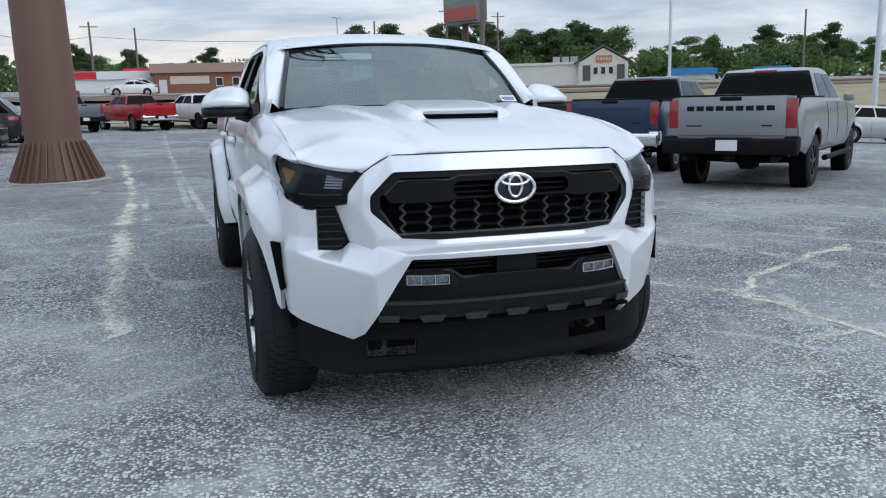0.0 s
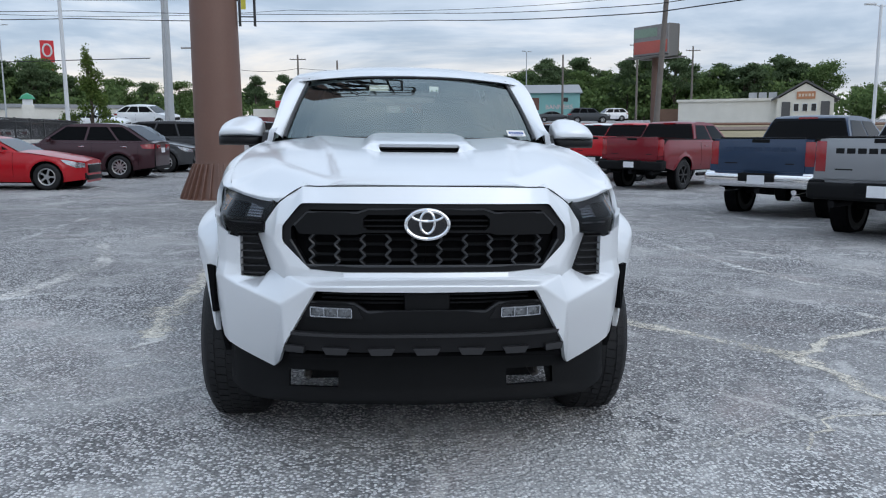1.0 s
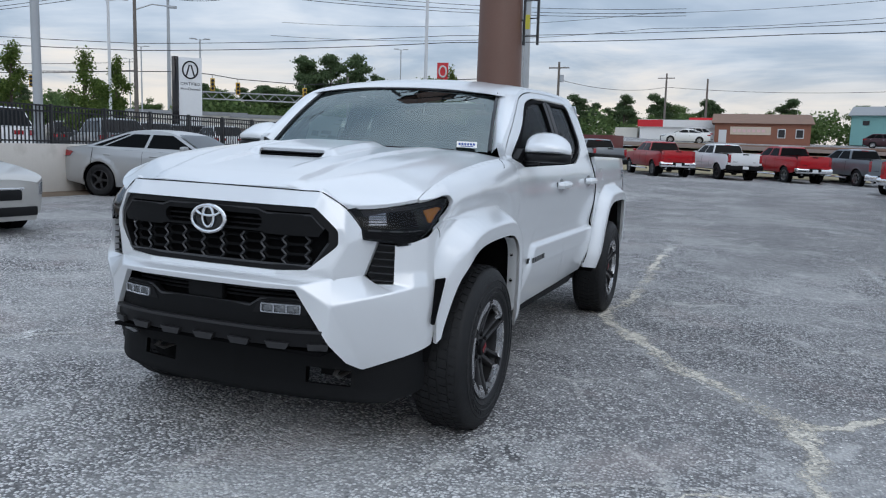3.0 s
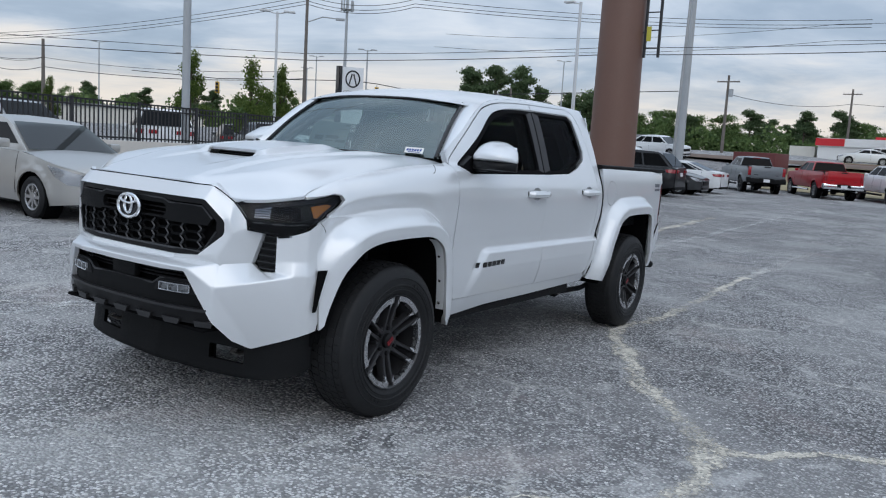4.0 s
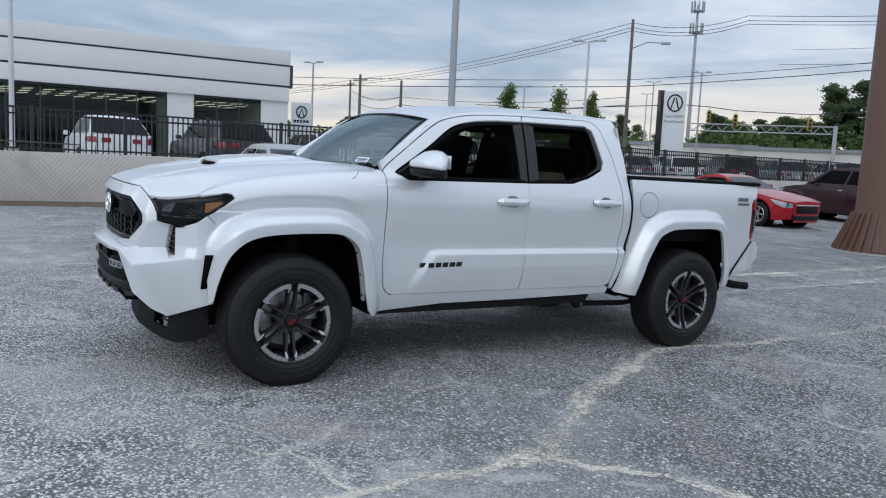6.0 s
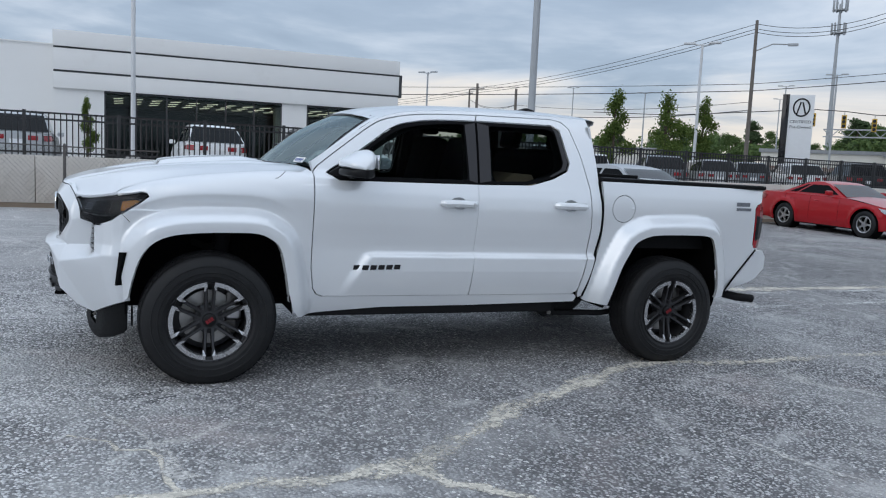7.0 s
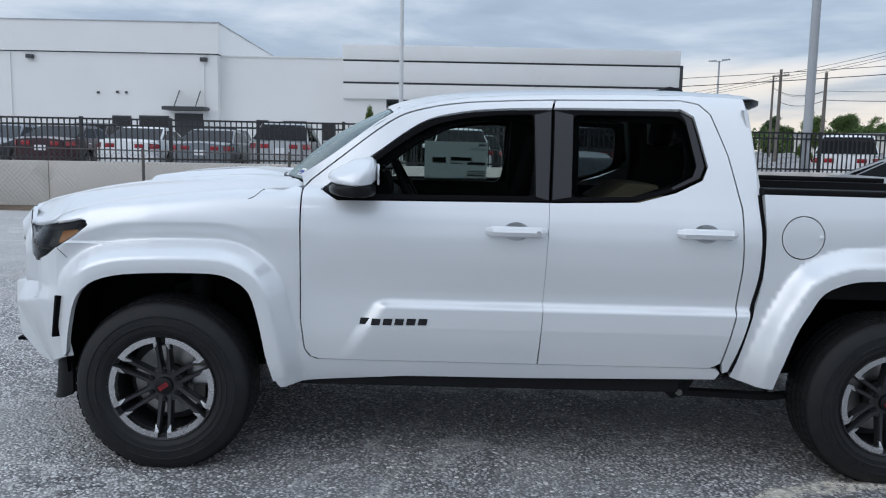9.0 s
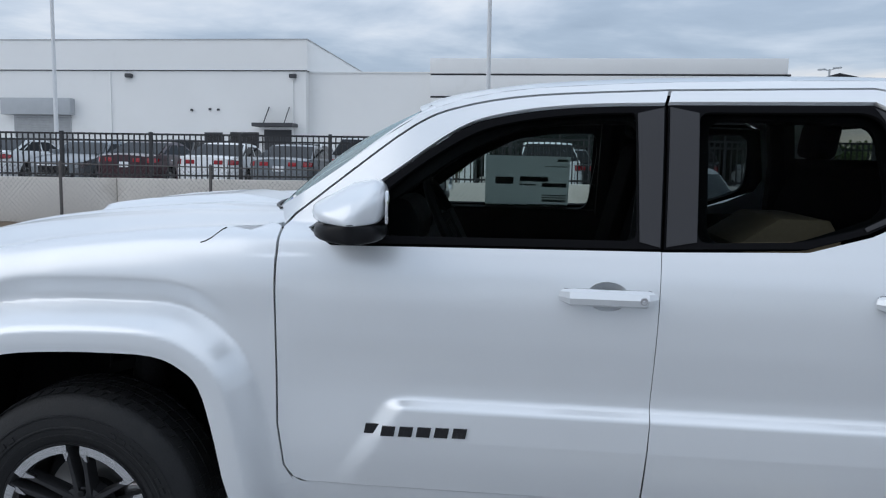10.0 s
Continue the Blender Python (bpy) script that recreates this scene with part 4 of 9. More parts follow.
HEAD = [(hx(0.561), 1.069), (hx(0.60), 1.083), (hx(0.69), 1.091), (hx(0.76), 1.098), (hy(-0.52), 1.110), (hy(-0.44), 1.122), (hy(-0.39), 1.131), (hy(-0.362), 1.128), (hy(-0.346), 1.106), (hy(-0.42), 1.055), (hy(-0.50), 0.995), (hy(-0.570), 0.944), (hy(-0.590), 0.933), (hx(0.738), 0.926), (hx(0.732), 0.938), (hx(0.660), 0.946), (hx(0.622), 0.951), (hx(0.615), 0.994)]
SVENT = [(0.655, 0.948), (0.737, 0.936), (0.733, 0.768), (0.643, 0.755), (0.606, 0.796)]
for s in (1, -1):
    flip = False
    H = [(s * a, b) for a, b in HEAD]
    lamp = nose_part("headlamp", H, head_surf(-0.013), SATIN_BLACK, "smoked headlamp with amber marker", flip=flip, flange=0.03)

    def lens_bit(name, pts, material, out, label="", holes=(), deep=0.012):
        return panel(name, [(s * a, b) for a, b in pts], head_surf(out), material, lamp, flip=flip, flange=min(deep, 0.004) if out > -0.012 and deep < 0.03 else deep, label=label, holes=holes)
    # grey band along the lamp's top, a sky reflection put into the colour
    lens_bit("bezel", [(hx(0.612), 1.066), (hx(0.72), 1.092), (hy(-0.50), 1.106), (hy(-0.40), 1.122), (hy(-0.43), 1.094), (hy(-0.56), 1.078), (hx(0.72), 1.066), (hx(0.63), 1.044)], LAMP_GREY, -0.007)
    for k in range(5):
        zc = 1.010 + 0.0105 * k
        lens_bit("led_bar", [(hx(0.640), zc + 0.006), (hx(0.702), zc + 0.008), (hx(0.702), zc + 0.002), (hx(0.643), zc)], REFLECTOR, -0.008, "clear lamp strip")
    lens_bit("projector", [(hx(0.712), 1.062), (hx(0.80), 1.066), (hx(0.80), 1.006), (hx(0.712), 1.004)], DARK_VOID, -0.009)
    lens_bit("amber_marker", [(hy(-0.505), 1.070), (hy(-0.425), 1.084), (hy(-0.405), 1.078), (hy(-0.445), 1.052), (hy(-0.490), 1.022), (hy(-0.505), 1.024)], AMBER, -0.007, "amber side marker")
    lens_bit("lower_strip", [(hx(0.640), 0.991), (hx(0.76), 0.989), (hy(-0.53), 0.994), (hy(-0.53), 0.989), (hx(0.76), 0.983), (hx(0.640), 0.985)], FOG_CELL, -0.008, "thin grey reflector strip")
    lens_bit("lamp_rim", HEAD, GLOSS_BLACK, -0.002, "gloss black lamp edge", holes=[[(s * a, b) for a, b in inset_loop(HEAD, 0.009)][::-1]], deep=0.035)
    lens_bit("lens", HEAD, LENS_SMOKE, 0.0, "smoked clear lens")
    vent = nose_part("side_vent", [(s * a, b) for a, b in SVENT], vent_surf(-0.030), SATIN_BLACK, "black slatted side vent", flip=flip, flange=0.02)
    for k in range(6):
        zc = 0.778 + 0.030 * k
        xa, xb = float(np.interp(zc, [0.755, 0.796, 0.941], [0.650, 0.620, 0.664])), 0.726
        rail = [(0.004, -0.0010), (0.004, 0.0022), (-0.024, 0.0060), (-0.024, 0.0020)]
        rows = [[tuple(Vector(vent_surf(-0.006 + d)(s * (xa + (xb - xa) * q), zc + h))) for d, h in rail] for q in (0, 0.5, 1)]
        bm = grid_sheet([r_ + [r_[0]] for r_ in rows])
        bmesh.ops.recalc_face_normals(bm, faces=bm.faces[:])
        part("slat", bm, LIT_EDGE_GREY, vent)
    # slit between the bumper's corner and the flare
    out_ = Vector((0.55, -0.83, 0.0)) * 0.003
    corner = [Vector(q) + out_ for q in ((0.858, -0.503, 0.784), (0.892, -0.477, 0.788), (0.866, -0.515, 0.592), (0.857, -0.524, 0.592))]
    bm = bmesh.new()
    front_ = [bm.verts.new((s * q.x, q.y, q.z)) for q in corner]
    rear_ = [bm.verts.new((s * (q.x - 0.03), q.y + 0.045, q.z)) for q in corner]
    bm.faces.new(front_)
    for k in range(4):
        bm.faces.new((front_[k], rear_[k], rear_[(k + 1) % 4], front_[(k + 1) % 4]))
    bmesh.ops.recalc_face_normals(bm, faces=bm.faces[:])
    part("corner_slit", bm, DARK_VOID, truck, "black vertical air slit", smooth=False)

# ---- hood, with its scoop
hood_half = [(0.001, -0.842), (0.3, -0.832), (0.44, -0.795), (0.478, -0.780), (0.562, -0.744), (0.64, -0.675), (0.722, -0.596), (0.772, -0.535), (0.788, -0.46), (0.7905, -0.30), (0.7905, 0.0), (0.790, 0.45), (0.782, 0.565), (0.70, 0.605), (0.55, 0.535), (0.35, 0.455), (0.001, 0.412)]
SCOOP_Y = curve1([(-0.262, 0.030), (-0.20, 0.036), (0.0, 0.038), (0.20, 0.032), (0.36, 0.014), (0.47, 0.0)])
dome_edge = curve1([(-0.85, 0.335), (-0.6, 0.365), (-0.2, 0.425), (0.2, 0.50), (0.5, 0.55)])


def hood_surf(x, y):
    z = hood_z(x, y)
    a = abs(x)
    # a broad raised dome with a crease each side, a hollow before the scoop, the scoop itself
    z += 0.013 * smooth01((dome_edge(y) + 0.022 - a) / 0.05) * smooth01((y + 0.84) / 0.16) * smooth01((0.5 - y) / 0.25)
    z -= 0.010 * smooth01((0.225 - a) / 0.04) * smooth01((y + 0.66) / 0.22) * smooth01((0.30 - y) / 0.3)
    if y > -0.29:
        z += SCOOP_Y(max(y, -0.262)) * smooth01((0.262 - 0.06 * smooth01((y - 0.05) / 0.4) - a) / 0.062) * smooth01((y + 0.29) / 0.028)
    return (x, y, z)


scoop_hole = [(-0.180, -0.272), (-0.168, -0.262), (0.168, -0.262), (0.180, -0.272), (0.160, -0.305), (-0.160, -0.305)]
panel("hood", [(a, b) for a, b in mirrored(hood_half)], hood_surf, WHITE, truck, step=0.020, step2=0.020, flange=0.015, label="white hood with a raised scoop", holes=[scoop_hole[::-1]])
bm = bmesh.new()
seam = smooth_line([Vector(q) + Vector((0, 0.004, 0.003)) for q in (A, H1, TM, T1, T0)], 4)
put_tube(bm, [tuple(q) for q in seam] + [(-q[0], q[1], q[2]) for q in seam[-2::-1]], 0.0024, 5)
part("hood_seam", bm, DARK_VOID, truck)
bm = bmesh.new()
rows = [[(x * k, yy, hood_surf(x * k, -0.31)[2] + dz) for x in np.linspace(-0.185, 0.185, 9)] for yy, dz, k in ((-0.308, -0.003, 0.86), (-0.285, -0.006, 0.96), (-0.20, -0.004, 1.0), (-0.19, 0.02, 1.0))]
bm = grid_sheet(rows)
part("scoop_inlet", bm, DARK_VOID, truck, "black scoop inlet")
bm = bmesh.new()
for k in range(2):
    put_tube(bm, [(x, -0.262, hood_surf(x, -0.31)[2] + 0.006 + 0.012 * k) for x in np.linspace(-0.172, 0.172, 9)], 0.003, 5)
part("scoop_grille", bm, SATIN_BLACK, truck)
# cowl and wipers at the foot of the screen
part("cowl", grid_sheet([[(x, 0.40 + 0.22 * (x / 0.72) ** 2 + dyy, 1.296 + dz) for x in np.linspace(-0.76, 0.76, 13)] for dyy, dz in ((0.0, 0.0), (0.08, 0.010), (0.16, 0.030))]), BLACK_PLASTIC, truck, "black plastic cowl")
for x0 in (-0.56, 0.02):
    bm = bmesh.new()
    put_tube(bm, [(x, 0.400 + 0.215 * (x / 0.70) ** 2, 1.330) for x in np.linspace(x0, x0 + 0.50, 7)], 0.007, 6)
    part("wiper", bm, SATIN_BLACK, truck, "black wiper arm and blade")

# ---- flanks: fender, doors, cab side, bed side
top_edge = [(y, hood_z(0.79, y) - 0.00004) for y in np.linspace(-0.525, 0.45, 18)]
fender = [(-0.476, 0.50), (-0.498, 0.70), (-0.498, 1.000), (-0.47, 1.018), (-0.40, 1.066), (-0.346, 1.110), (-0.360, 1.133), (-0.392, 1.139), (-0.43, 1.130), (-0.525, 1.116)] + top_edge + [(0.52, 1.288), (0.575, 1.312), (0.606, 1.300), (0.608, 1.05), (0.608, 0.70), (0.626, 0.565), (0.655, 0.518), (0.60, 0.478), (0.50, 0.425)] + [q for q in ARCH_F[::-1] if q[1] > 0.50]
p = panel("front_fender", fender, side, WHITE, truck, step=0.012, step2=0.0085, flange=0.02, label="white flared front fender")
mirror_part(p, truck)
for s in (1, -1):
    bm = bmesh.new()
    put_tube(bm, [(s * (side_x(a, b) - 0.0006), a, b) for a, b in ((-0.492, 1.003), (-0.478, 0.990), (-0.464, 0.976), (-0.450, 0.958))], 0.0021, 5)
    part("panel_gap", bm, DARK_VOID, truck)
    bm = bmesh.new()
    put_tube(bm, [(s * (side_x(a, b) - 0.0004), a, b) for a, b in ((0.437, 1.292), (0.428, 1.286), (0.4215, 1.2795), (0.4036, 1.2630), (0.388, 1.2535), (0.3726, 1.2485))], 0.0021, 6)
    part("panel_gap", bm, DARK_VOID, truck)


def door_recess(y0, z0):
    return [(y0 + 0.060 * math.cos(k * math.pi / 10), z0 + 0.042 * math.sin(k * math.pi / 10)) for k in range(20)]


WIN_F = [(0.700, 1.300), (0.775, 1.262), (1.733, 1.275)] + smooth_line([(1.750, 1.690), (1.50, 1.680), (1.30, 1.655), (1.14, 1.603), (0.93, 1.455), (0.700, 1.300)], 4)[:-1]
WIN_R = [(1.743, 1.275), (2.14, 1.290), (2.31, 1.338), (2.43, 1.395), (2.455, 1.45), (2.405, 1.675), (2.35, 1.702), (1.760, 1.692)]
drip = smooth_line([(0.645, 1.335), (0.79, 1.452), (1.0, 1.612), (1.14, 1.672), (1.37, 1.712), (1.760, 1.735)], 4)
drip2 = [(1.770, 1.735), (2.36, 1.750), (2.44, 1.735), (2.49, 1.690)]
front_door = [(0.614, 1.30), (0.614, 1.05), (0.614, 0.70), (0.632, 0.565), (0.66, 0.528), (0.70, 0.515), (1.708, 0.515), (1.722, 0.81), (1.728, 1.06)] + [(1.733, 1.268), (0.772, 1.254)] + smooth_line([(0.690, 1.300), (0.922, 1.460), (1.135, 1.612), (1.295, 1.664), (1.50, 1.690), (1.750, 1.700)], 4) + drip[::-1]
rear_door = [(1.730, 1.06), (1.724, 0.81), (1.714, 0.515), (2.52, 0.515), (2.565, 0.54), (2.615, 0.80), (2.625, 1.0), (2.612, 1.27), (2.56, 1.50)] + drip2[::-1] + [(1.760, 1.702), (2.355, 1.713), (2.415, 1.682), (2.467, 1.45), (2.44, 1.388), (2.315, 1.328), (2.14, 1.280), (1.735, 1.267)]
HANDLE_F, HANDLE_R = (1.585, 1.138), (2.45, 1.150)
panels = []
for name, outline, hd, win, inner in (("front_door", front_door, HANDLE_F, WIN_F, [(0.80, 1.300), (0.905, 1.286), (1.665, 1.296), *smooth_line([(1.665, 1.668), (1.50, 1.660), (1.31, 1.634), (1.16, 1.585), (0.955, 1.445), (0.80, 1.300)], 4)[:-1]]), ("rear_door", rear_door, HANDLE_R, WIN_R, [(1.835, 1.295), (2.13, 1.308), (2.29, 1.350), (2.395, 1.402), (2.415, 1.45), (2.375, 1.655), (2.33, 1.680), (1.850, 1.672)])):
    door = panel(name, outline, side, WHITE, truck, holes=[door_recess(*hd)[::-1]], step=0.020, step2=0.009, flange=0.02, label="white closed door with a flush handle")
    mirror_part(door, truck)
    for s in (1, -1):
        # dished pocket, handle, trim, glass
        pocket = bmesh.new()
        rings = []
        for k, (r, d) in enumerate(((1.0, 0.001), (0.85, 0.010), (0.55, 0.020), (0.2, 0.024))):
            rings.append([(s * (side_x(hd[0], hd[1]) - d + 0.0), hd[0] + 0.060 * r * math.cos(t * math.pi / 10), hd[1] + 0.042 * r * math.sin(t * math.pi / 10)) for t in range(20)])
        part("handle_pocket", grid_sheet(rings, True), WHITE, truck)
        x0 = side_x(hd[0], hd[1])
        bm = bmesh.new()
        put_tube(bm, [(s * (x0 + 0.004), hd[0] - 0.128, hd[1]), (s * (x0 + 0.026), hd[0] - 0.105, hd[1]), (s * (x0 + 0.032), hd[0], hd[1] + 0.001), (s * (x0 + 0.026), hd[0] + 0.105, hd[1]), (s * (x0 + 0.004), hd[0] + 0.128, hd[1])], [0.018, 0.025, 0.024, 0.025, 0.018], 8)
        handle = part("door_handle", bm, WHITE, truck, "white pull handle")
        part("handle_gasket", prism(rounded([(hd[0] - 0.130, hd[1] - 0.0205), (hd[0] + 0.130, hd[1] - 0.0205), (hd[0] + 0.130, hd[1] + 0.0205), (hd[0] - 0.130, hd[1] + 0.0205)], 0.014), 0.005, lambda a, b, c: (s * (x0 - 0.002 + c), a, b)), PILLAR_TRIM, truck)
        if name == "front_door":
            part("lock_cylinder", lathe([(0, 0.0), (0.003, 0.009), (0, 0.011)], 16, "x", Matrix.Translation((s * (x0 + 0.050), hd[0] + 0.095, hd[1]))), ALLOY, handle)
        trim = panel("window_trim", [(a, b) for a, b in win], lambda y, z: (side_x(y, z) - 0.004, y, z), SEAL, truck, holes=[rounded(inner, 0.03, 3)[::-1]], flange=0.02, label="black window surround") if s > 0 else mirror_part(trim, truck)
        pane = panel("side_glass", rounded(inner, 0.03, 3), side_in(0.018), GLASS_CLEAR if name == "front_door" else GLASS_DARK, truck, flange=0, step=0.06, label="tinted side window") if s > 0 else mirror_part(pane, truck)

for shape in ([(1.672, 1.294), (1.730, 1.280), (1.746, 1.685), (1.668, 1.666)], [(1.747, 1.282), (1.833, 1.298), (1.848, 1.670), (1.764, 1.687)], [(2.30, 1.342), (2.425, 1.398), (2.449, 1.45), (2.402, 1.670), (2.352, 1.694), (2.374, 1.66), (2.414, 1.45), (2.393, 1.401), (2.295, 1.352)]):
    p = panel("pillar_film", shape, lambda y, z: (side_x(y, z) - 0.001, y, z), PILLAR_TRIM, truck, flange=0.002, label="charcoal pillar film")
    mirror_part(p, truck)

sill = [(0.50, 0.440), (0.60, 0.494), (0.655, 0.528), (0.68, 0.5125), (2.55, 0.5125), (2.575, 0.49), (2.56, 0.455), (1.7, 0.438), (1.1, 0.434), (0.62, 0.40), (0.53, 0.395)]
p = panel("door_sill", sill, side_in(0.0035), WHITE, truck, step=0.05, step2=0.02, flange=0.03, label="white painted door sill")
mirror_part(p, truck)
# cab side above the doors, and the corner behind them
roof_edge = curve1([(0.55, 1.330), (0.79, 1.492), (1.0, 1.640), (1.14, 1.698), (1.37, 1.738), (1.8, 1.764), (2.4, 1.778), (2.66, 1.770)])
cab_top = [(y, roof_edge(y)) for y in (0.60, 0.70, 0.79, 0.9, 1.0, 1.07, 1.14, 1.25, 1.37, 1.6, 1.8, 2.1, 2.4, 2.55, 2.66)]
cab_side = [(0.612, 1.308), (0.640, 1.340)] + [(a - 0.003, b + 0.006) for a, b in drip[1:]] + [(2.36, 1.756), (2.445, 1.741), (2.497, 1.692), (2.566, 1.50), (2.619, 1.27), (2.632, 1.0), (2.622, 0.80), (2.574, 0.54), (2.585, 0.49), *[(seam_y(z) - 0.008, z) for z in (0.50, 0.60, 0.70, 0.80, 0.90, 1.0, 1.1, 1.2, 1.30)], (2.688, 1.46), (2.675, 1.60), (2.668, 1.70)] + cab_top[::-1]
p = panel("cab_side", cab_side, side, WHITE, truck, step=0.035, step2=0.02, flange=0.03, label="white cab pillar and roof rail")
mirror_part(p, truck)

# roof, screen, back of the cab
edge3 = [(side_x(y, roof_edge(y)), y, roof_edge(y)) for y in np.linspace(1.02, 2.66, 28)]


def roof_row(e, n=25):
    xe, y, z = e
    front = smooth01((1.30 - y) / 0.28)
    return [(xe * t, y - 0.07 * front * (1 - t * t), z + 0.052 * (1 - abs(t) ** 2.4) - 0.006 * math.exp(-(((abs(t) - 0.62) / 0.05) ** 2))) for t in np.linspace(-1, 1, n)]


rows = [roof_row(e) for e in edge3]
rows.append([(x * 0.99, 2.71, z + 0.002) for x, y, z in rows[-1]])
rows.append([(x * 0.975, 2.745, z - 0.006) for x, y, z in rows[-2]])
rows.append([(x * 0.97, 2.745, z - 0.03) for x, y, z in rows[-3]])
rows.append([(x * 0.97, 2.70, z - 0.05) for x, y, z in rows[-4]])
bm = grid_sheet(rows)
bmesh.ops.recalc_face_normals(bm, faces=bm.faces[:])
if sum(f.normal.z for f in bm.faces) < 0:
    bmesh.ops.reverse_faces(bm, faces=bm.faces[:])
part("roof", bm, WHITE, truck, "white roof with a rear lip", angle=50)
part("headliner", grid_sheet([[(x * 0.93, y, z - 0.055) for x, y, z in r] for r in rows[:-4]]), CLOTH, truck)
bm = prism([(-0.10, 0.0), (0.10, 0.0), (0.09, 0.035), (0.02, 0.048), (-0.08, 0.018)], 0.05, lambda a, b, c: (-0.025 + c, 2.475 + a, 1.816 + b), 0.012, 3)
part("roof_antenna", bm, SATIN_BLACK, truck, "black fin antenna")


def screen_pt(t, v):
    bottom = Vector((0.700 * t, 0.42 + 0.215 * t * t, 1.338 - 0.012 * t * t))
    top = Vector((0.592 * t, 0.955 + 0.09 * t * t, 1.694 - 0.022 * t * t))
    p = bottom.lerp(top, v)
    return p + Vector((0, -0.55, 0.83)) * (0.035 * math.sin(math.pi * v) * (1 - 0.5 * t * t))


panel("windscreen", [(-1, 0), (1, 0), (1, 1), (-1, 1)], lambda t, v: tuple(screen_pt(t, v)), GLASS_WIND, truck, step=0.08, step2=0.08, flange=0, label="laminated windscreen with a sky reflection")
rows = []
for v in np.linspace(-0.02, 1.0, 14):
    a = screen_pt(1, min(max(v, 0), 1))
    y = float(np.interp(v, [0, 1], [0.60, 1.06]))
    b = Vector((side_x(y, roof_edge(y)), y, roof_edge(y)))
    rows.append([tuple(a.lerp(b, t) + Vector((0, -0.3, 0.5)).normalized() * 0.012 * math.sin(math.pi * t)) for t in np.linspace(0, 1, 6)])
bm = grid_sheet(rows)
bmesh.ops.recalc_face_normals(bm, faces=bm.faces[:])
if sum(f.normal.z for f in bm.faces) < 0:
    bmesh.ops.reverse_faces(bm, faces=bm.faces[:])
p = part("windscreen_pillar", bm, WHITE, truck, "white windscreen pillar")
mirror_part(p, truck)
bm = bmesh.new()
for s in (1, -1):
    put_tube(bm, [tuple(Vector(screen_pt(s * 0.985, v)) + Vector((0, -0.003, 0.004))) for v in np.linspace(0, 1, 12)], 0.011, 6)
put_tube(bm, [tuple(Vector(screen_pt(t, 0.99)) + Vector((0, -0.003, 0.002))) for t in np.linspace(-0.98, 0.98, 17)], 0.006, 6)
part("windscreen_seal", bm, GLOSS_BLACK, truck)
# header strip from the screen to the roof
rows_h = [[tuple(Vector(screen_pt(t, 1.0)).lerp(Vector((edge3[0][0] * t, edge3[0][1] - 0.07 * (1 - t * t), edge3[0][2] + 0.052 * (1 - abs(t) ** 2.4))), k)) for t in np.linspace(-1, 1, 25)] for k in (0, 0.5, 1)]
part("roof_header", grid_sheet(rows_h), WHITE, truck)
back = [(-0.69, 1.0), (0.69, 1.0), (0.70, 1.28), (0.62, 1.72), (-0.62, 1.72), (-0.70, 1.28)]
panel("cab_back", [(a * 1.12, b) for a, b in back], lambda a, z: (a, 2.735 - 0.16 * max(0, z - 1.28), z), WHITE, truck, holes=[rounded([(-0.60, 1.33), (0.60, 1.33), (0.54, 1.67), (-0.54, 1.67)], 0.05)[::-1]], flip=True, flange=0.02, step=0.1)
panel("rear_glass", rounded([(-0.62, 1.31), (0.62, 1.31), (0.56, 1.68), (-0.56, 1.68)], 0.05), lambda a, z: (a, 2.725 - 0.16 * max(0, z - 1.28), z), GLASS_DARK, truck, flip=True, flange=0, step=0.2)

# bed
FUEL = (2.89, 1.145)
bed = [(seam_y(z) + 0.009, z) for z in (1.335, 1.25, 1.15, 1.05, 0.95, 0.85, 0.75, 0.65, 0.55, 0.475)] + [(2.66, 0.458), (2.797, 0.440)] + [q for q in ARCH_R if q[1] > 0.46] + [(3.765, 0.485), (3.86, 0.50), (4.185, 0.855), (4.150, 0.90), (4.140, 1.18), (4.160, 1.215), (4.205, 1.235), (4.222, 1.335)]
fuel_ring = [(FUEL[0] + 0.100 * math.cos(k * math.pi / 18), FUEL[1] + 0.100 * math.sin(k * math.pi / 18)) for k in range(36)]
p = panel("bed_side", bed, side, WHITE, truck, holes=[fuel_ring[::-1]], step=0.02, step2=0.016, flange=0.025, label="white flared bed side")
mirror_part(p, truck)
panel("bed_side_cap", fuel_ring, lambda y, z: (-side_x(y, z) + 0.001, y, z), WHITE, truck, flip=True, flange=0)
panel("fuel_door", [(FUEL[0] + 0.095 * math.cos(k * math.pi / 18), FUEL[1] + 0.095 * math.sin(k * math.pi / 18)) for k in range(36)], side, WHITE, truck, step=0.03, flange=0.012, label="round white fuel filler door")
part("fuel_pocket", lathe([(0.852, 0.0), (0.852, 0.105), (0.875, 0.105)], 24, "x", Matrix.Translation((0, *FUEL))), DARK_VOID, truck)
part("fuel_notch", lathe([(-0.018, 0.0), (0.004, 0.012), (0.012, 0.0)], 12, "x", Matrix.Translation((side_x(2.965, 1.15), 2.972, 1.148)) @ pose(0, 0, 0, 0, 0, 0)), WHITE, truck)
for s in (1, -1):
    part("bed_rail", prism(rounded([(0.0, 1.332), (0.055, 1.332), (0.060, 1.362), (-0.004, 1.366)], 0.01), 1.52, lambda a, b, c: (s * (0.802 + a), 2.705 + c, b)), BLACK_PLASTIC, truck, "black bed rail cap")
    part("bed_wall", box(min(s * 0.70, s * 0.80), 2.74, 0.85, max(s * 0.70, s * 0.80), 4.2, 1.335), BLACK_PLASTIC, truck)
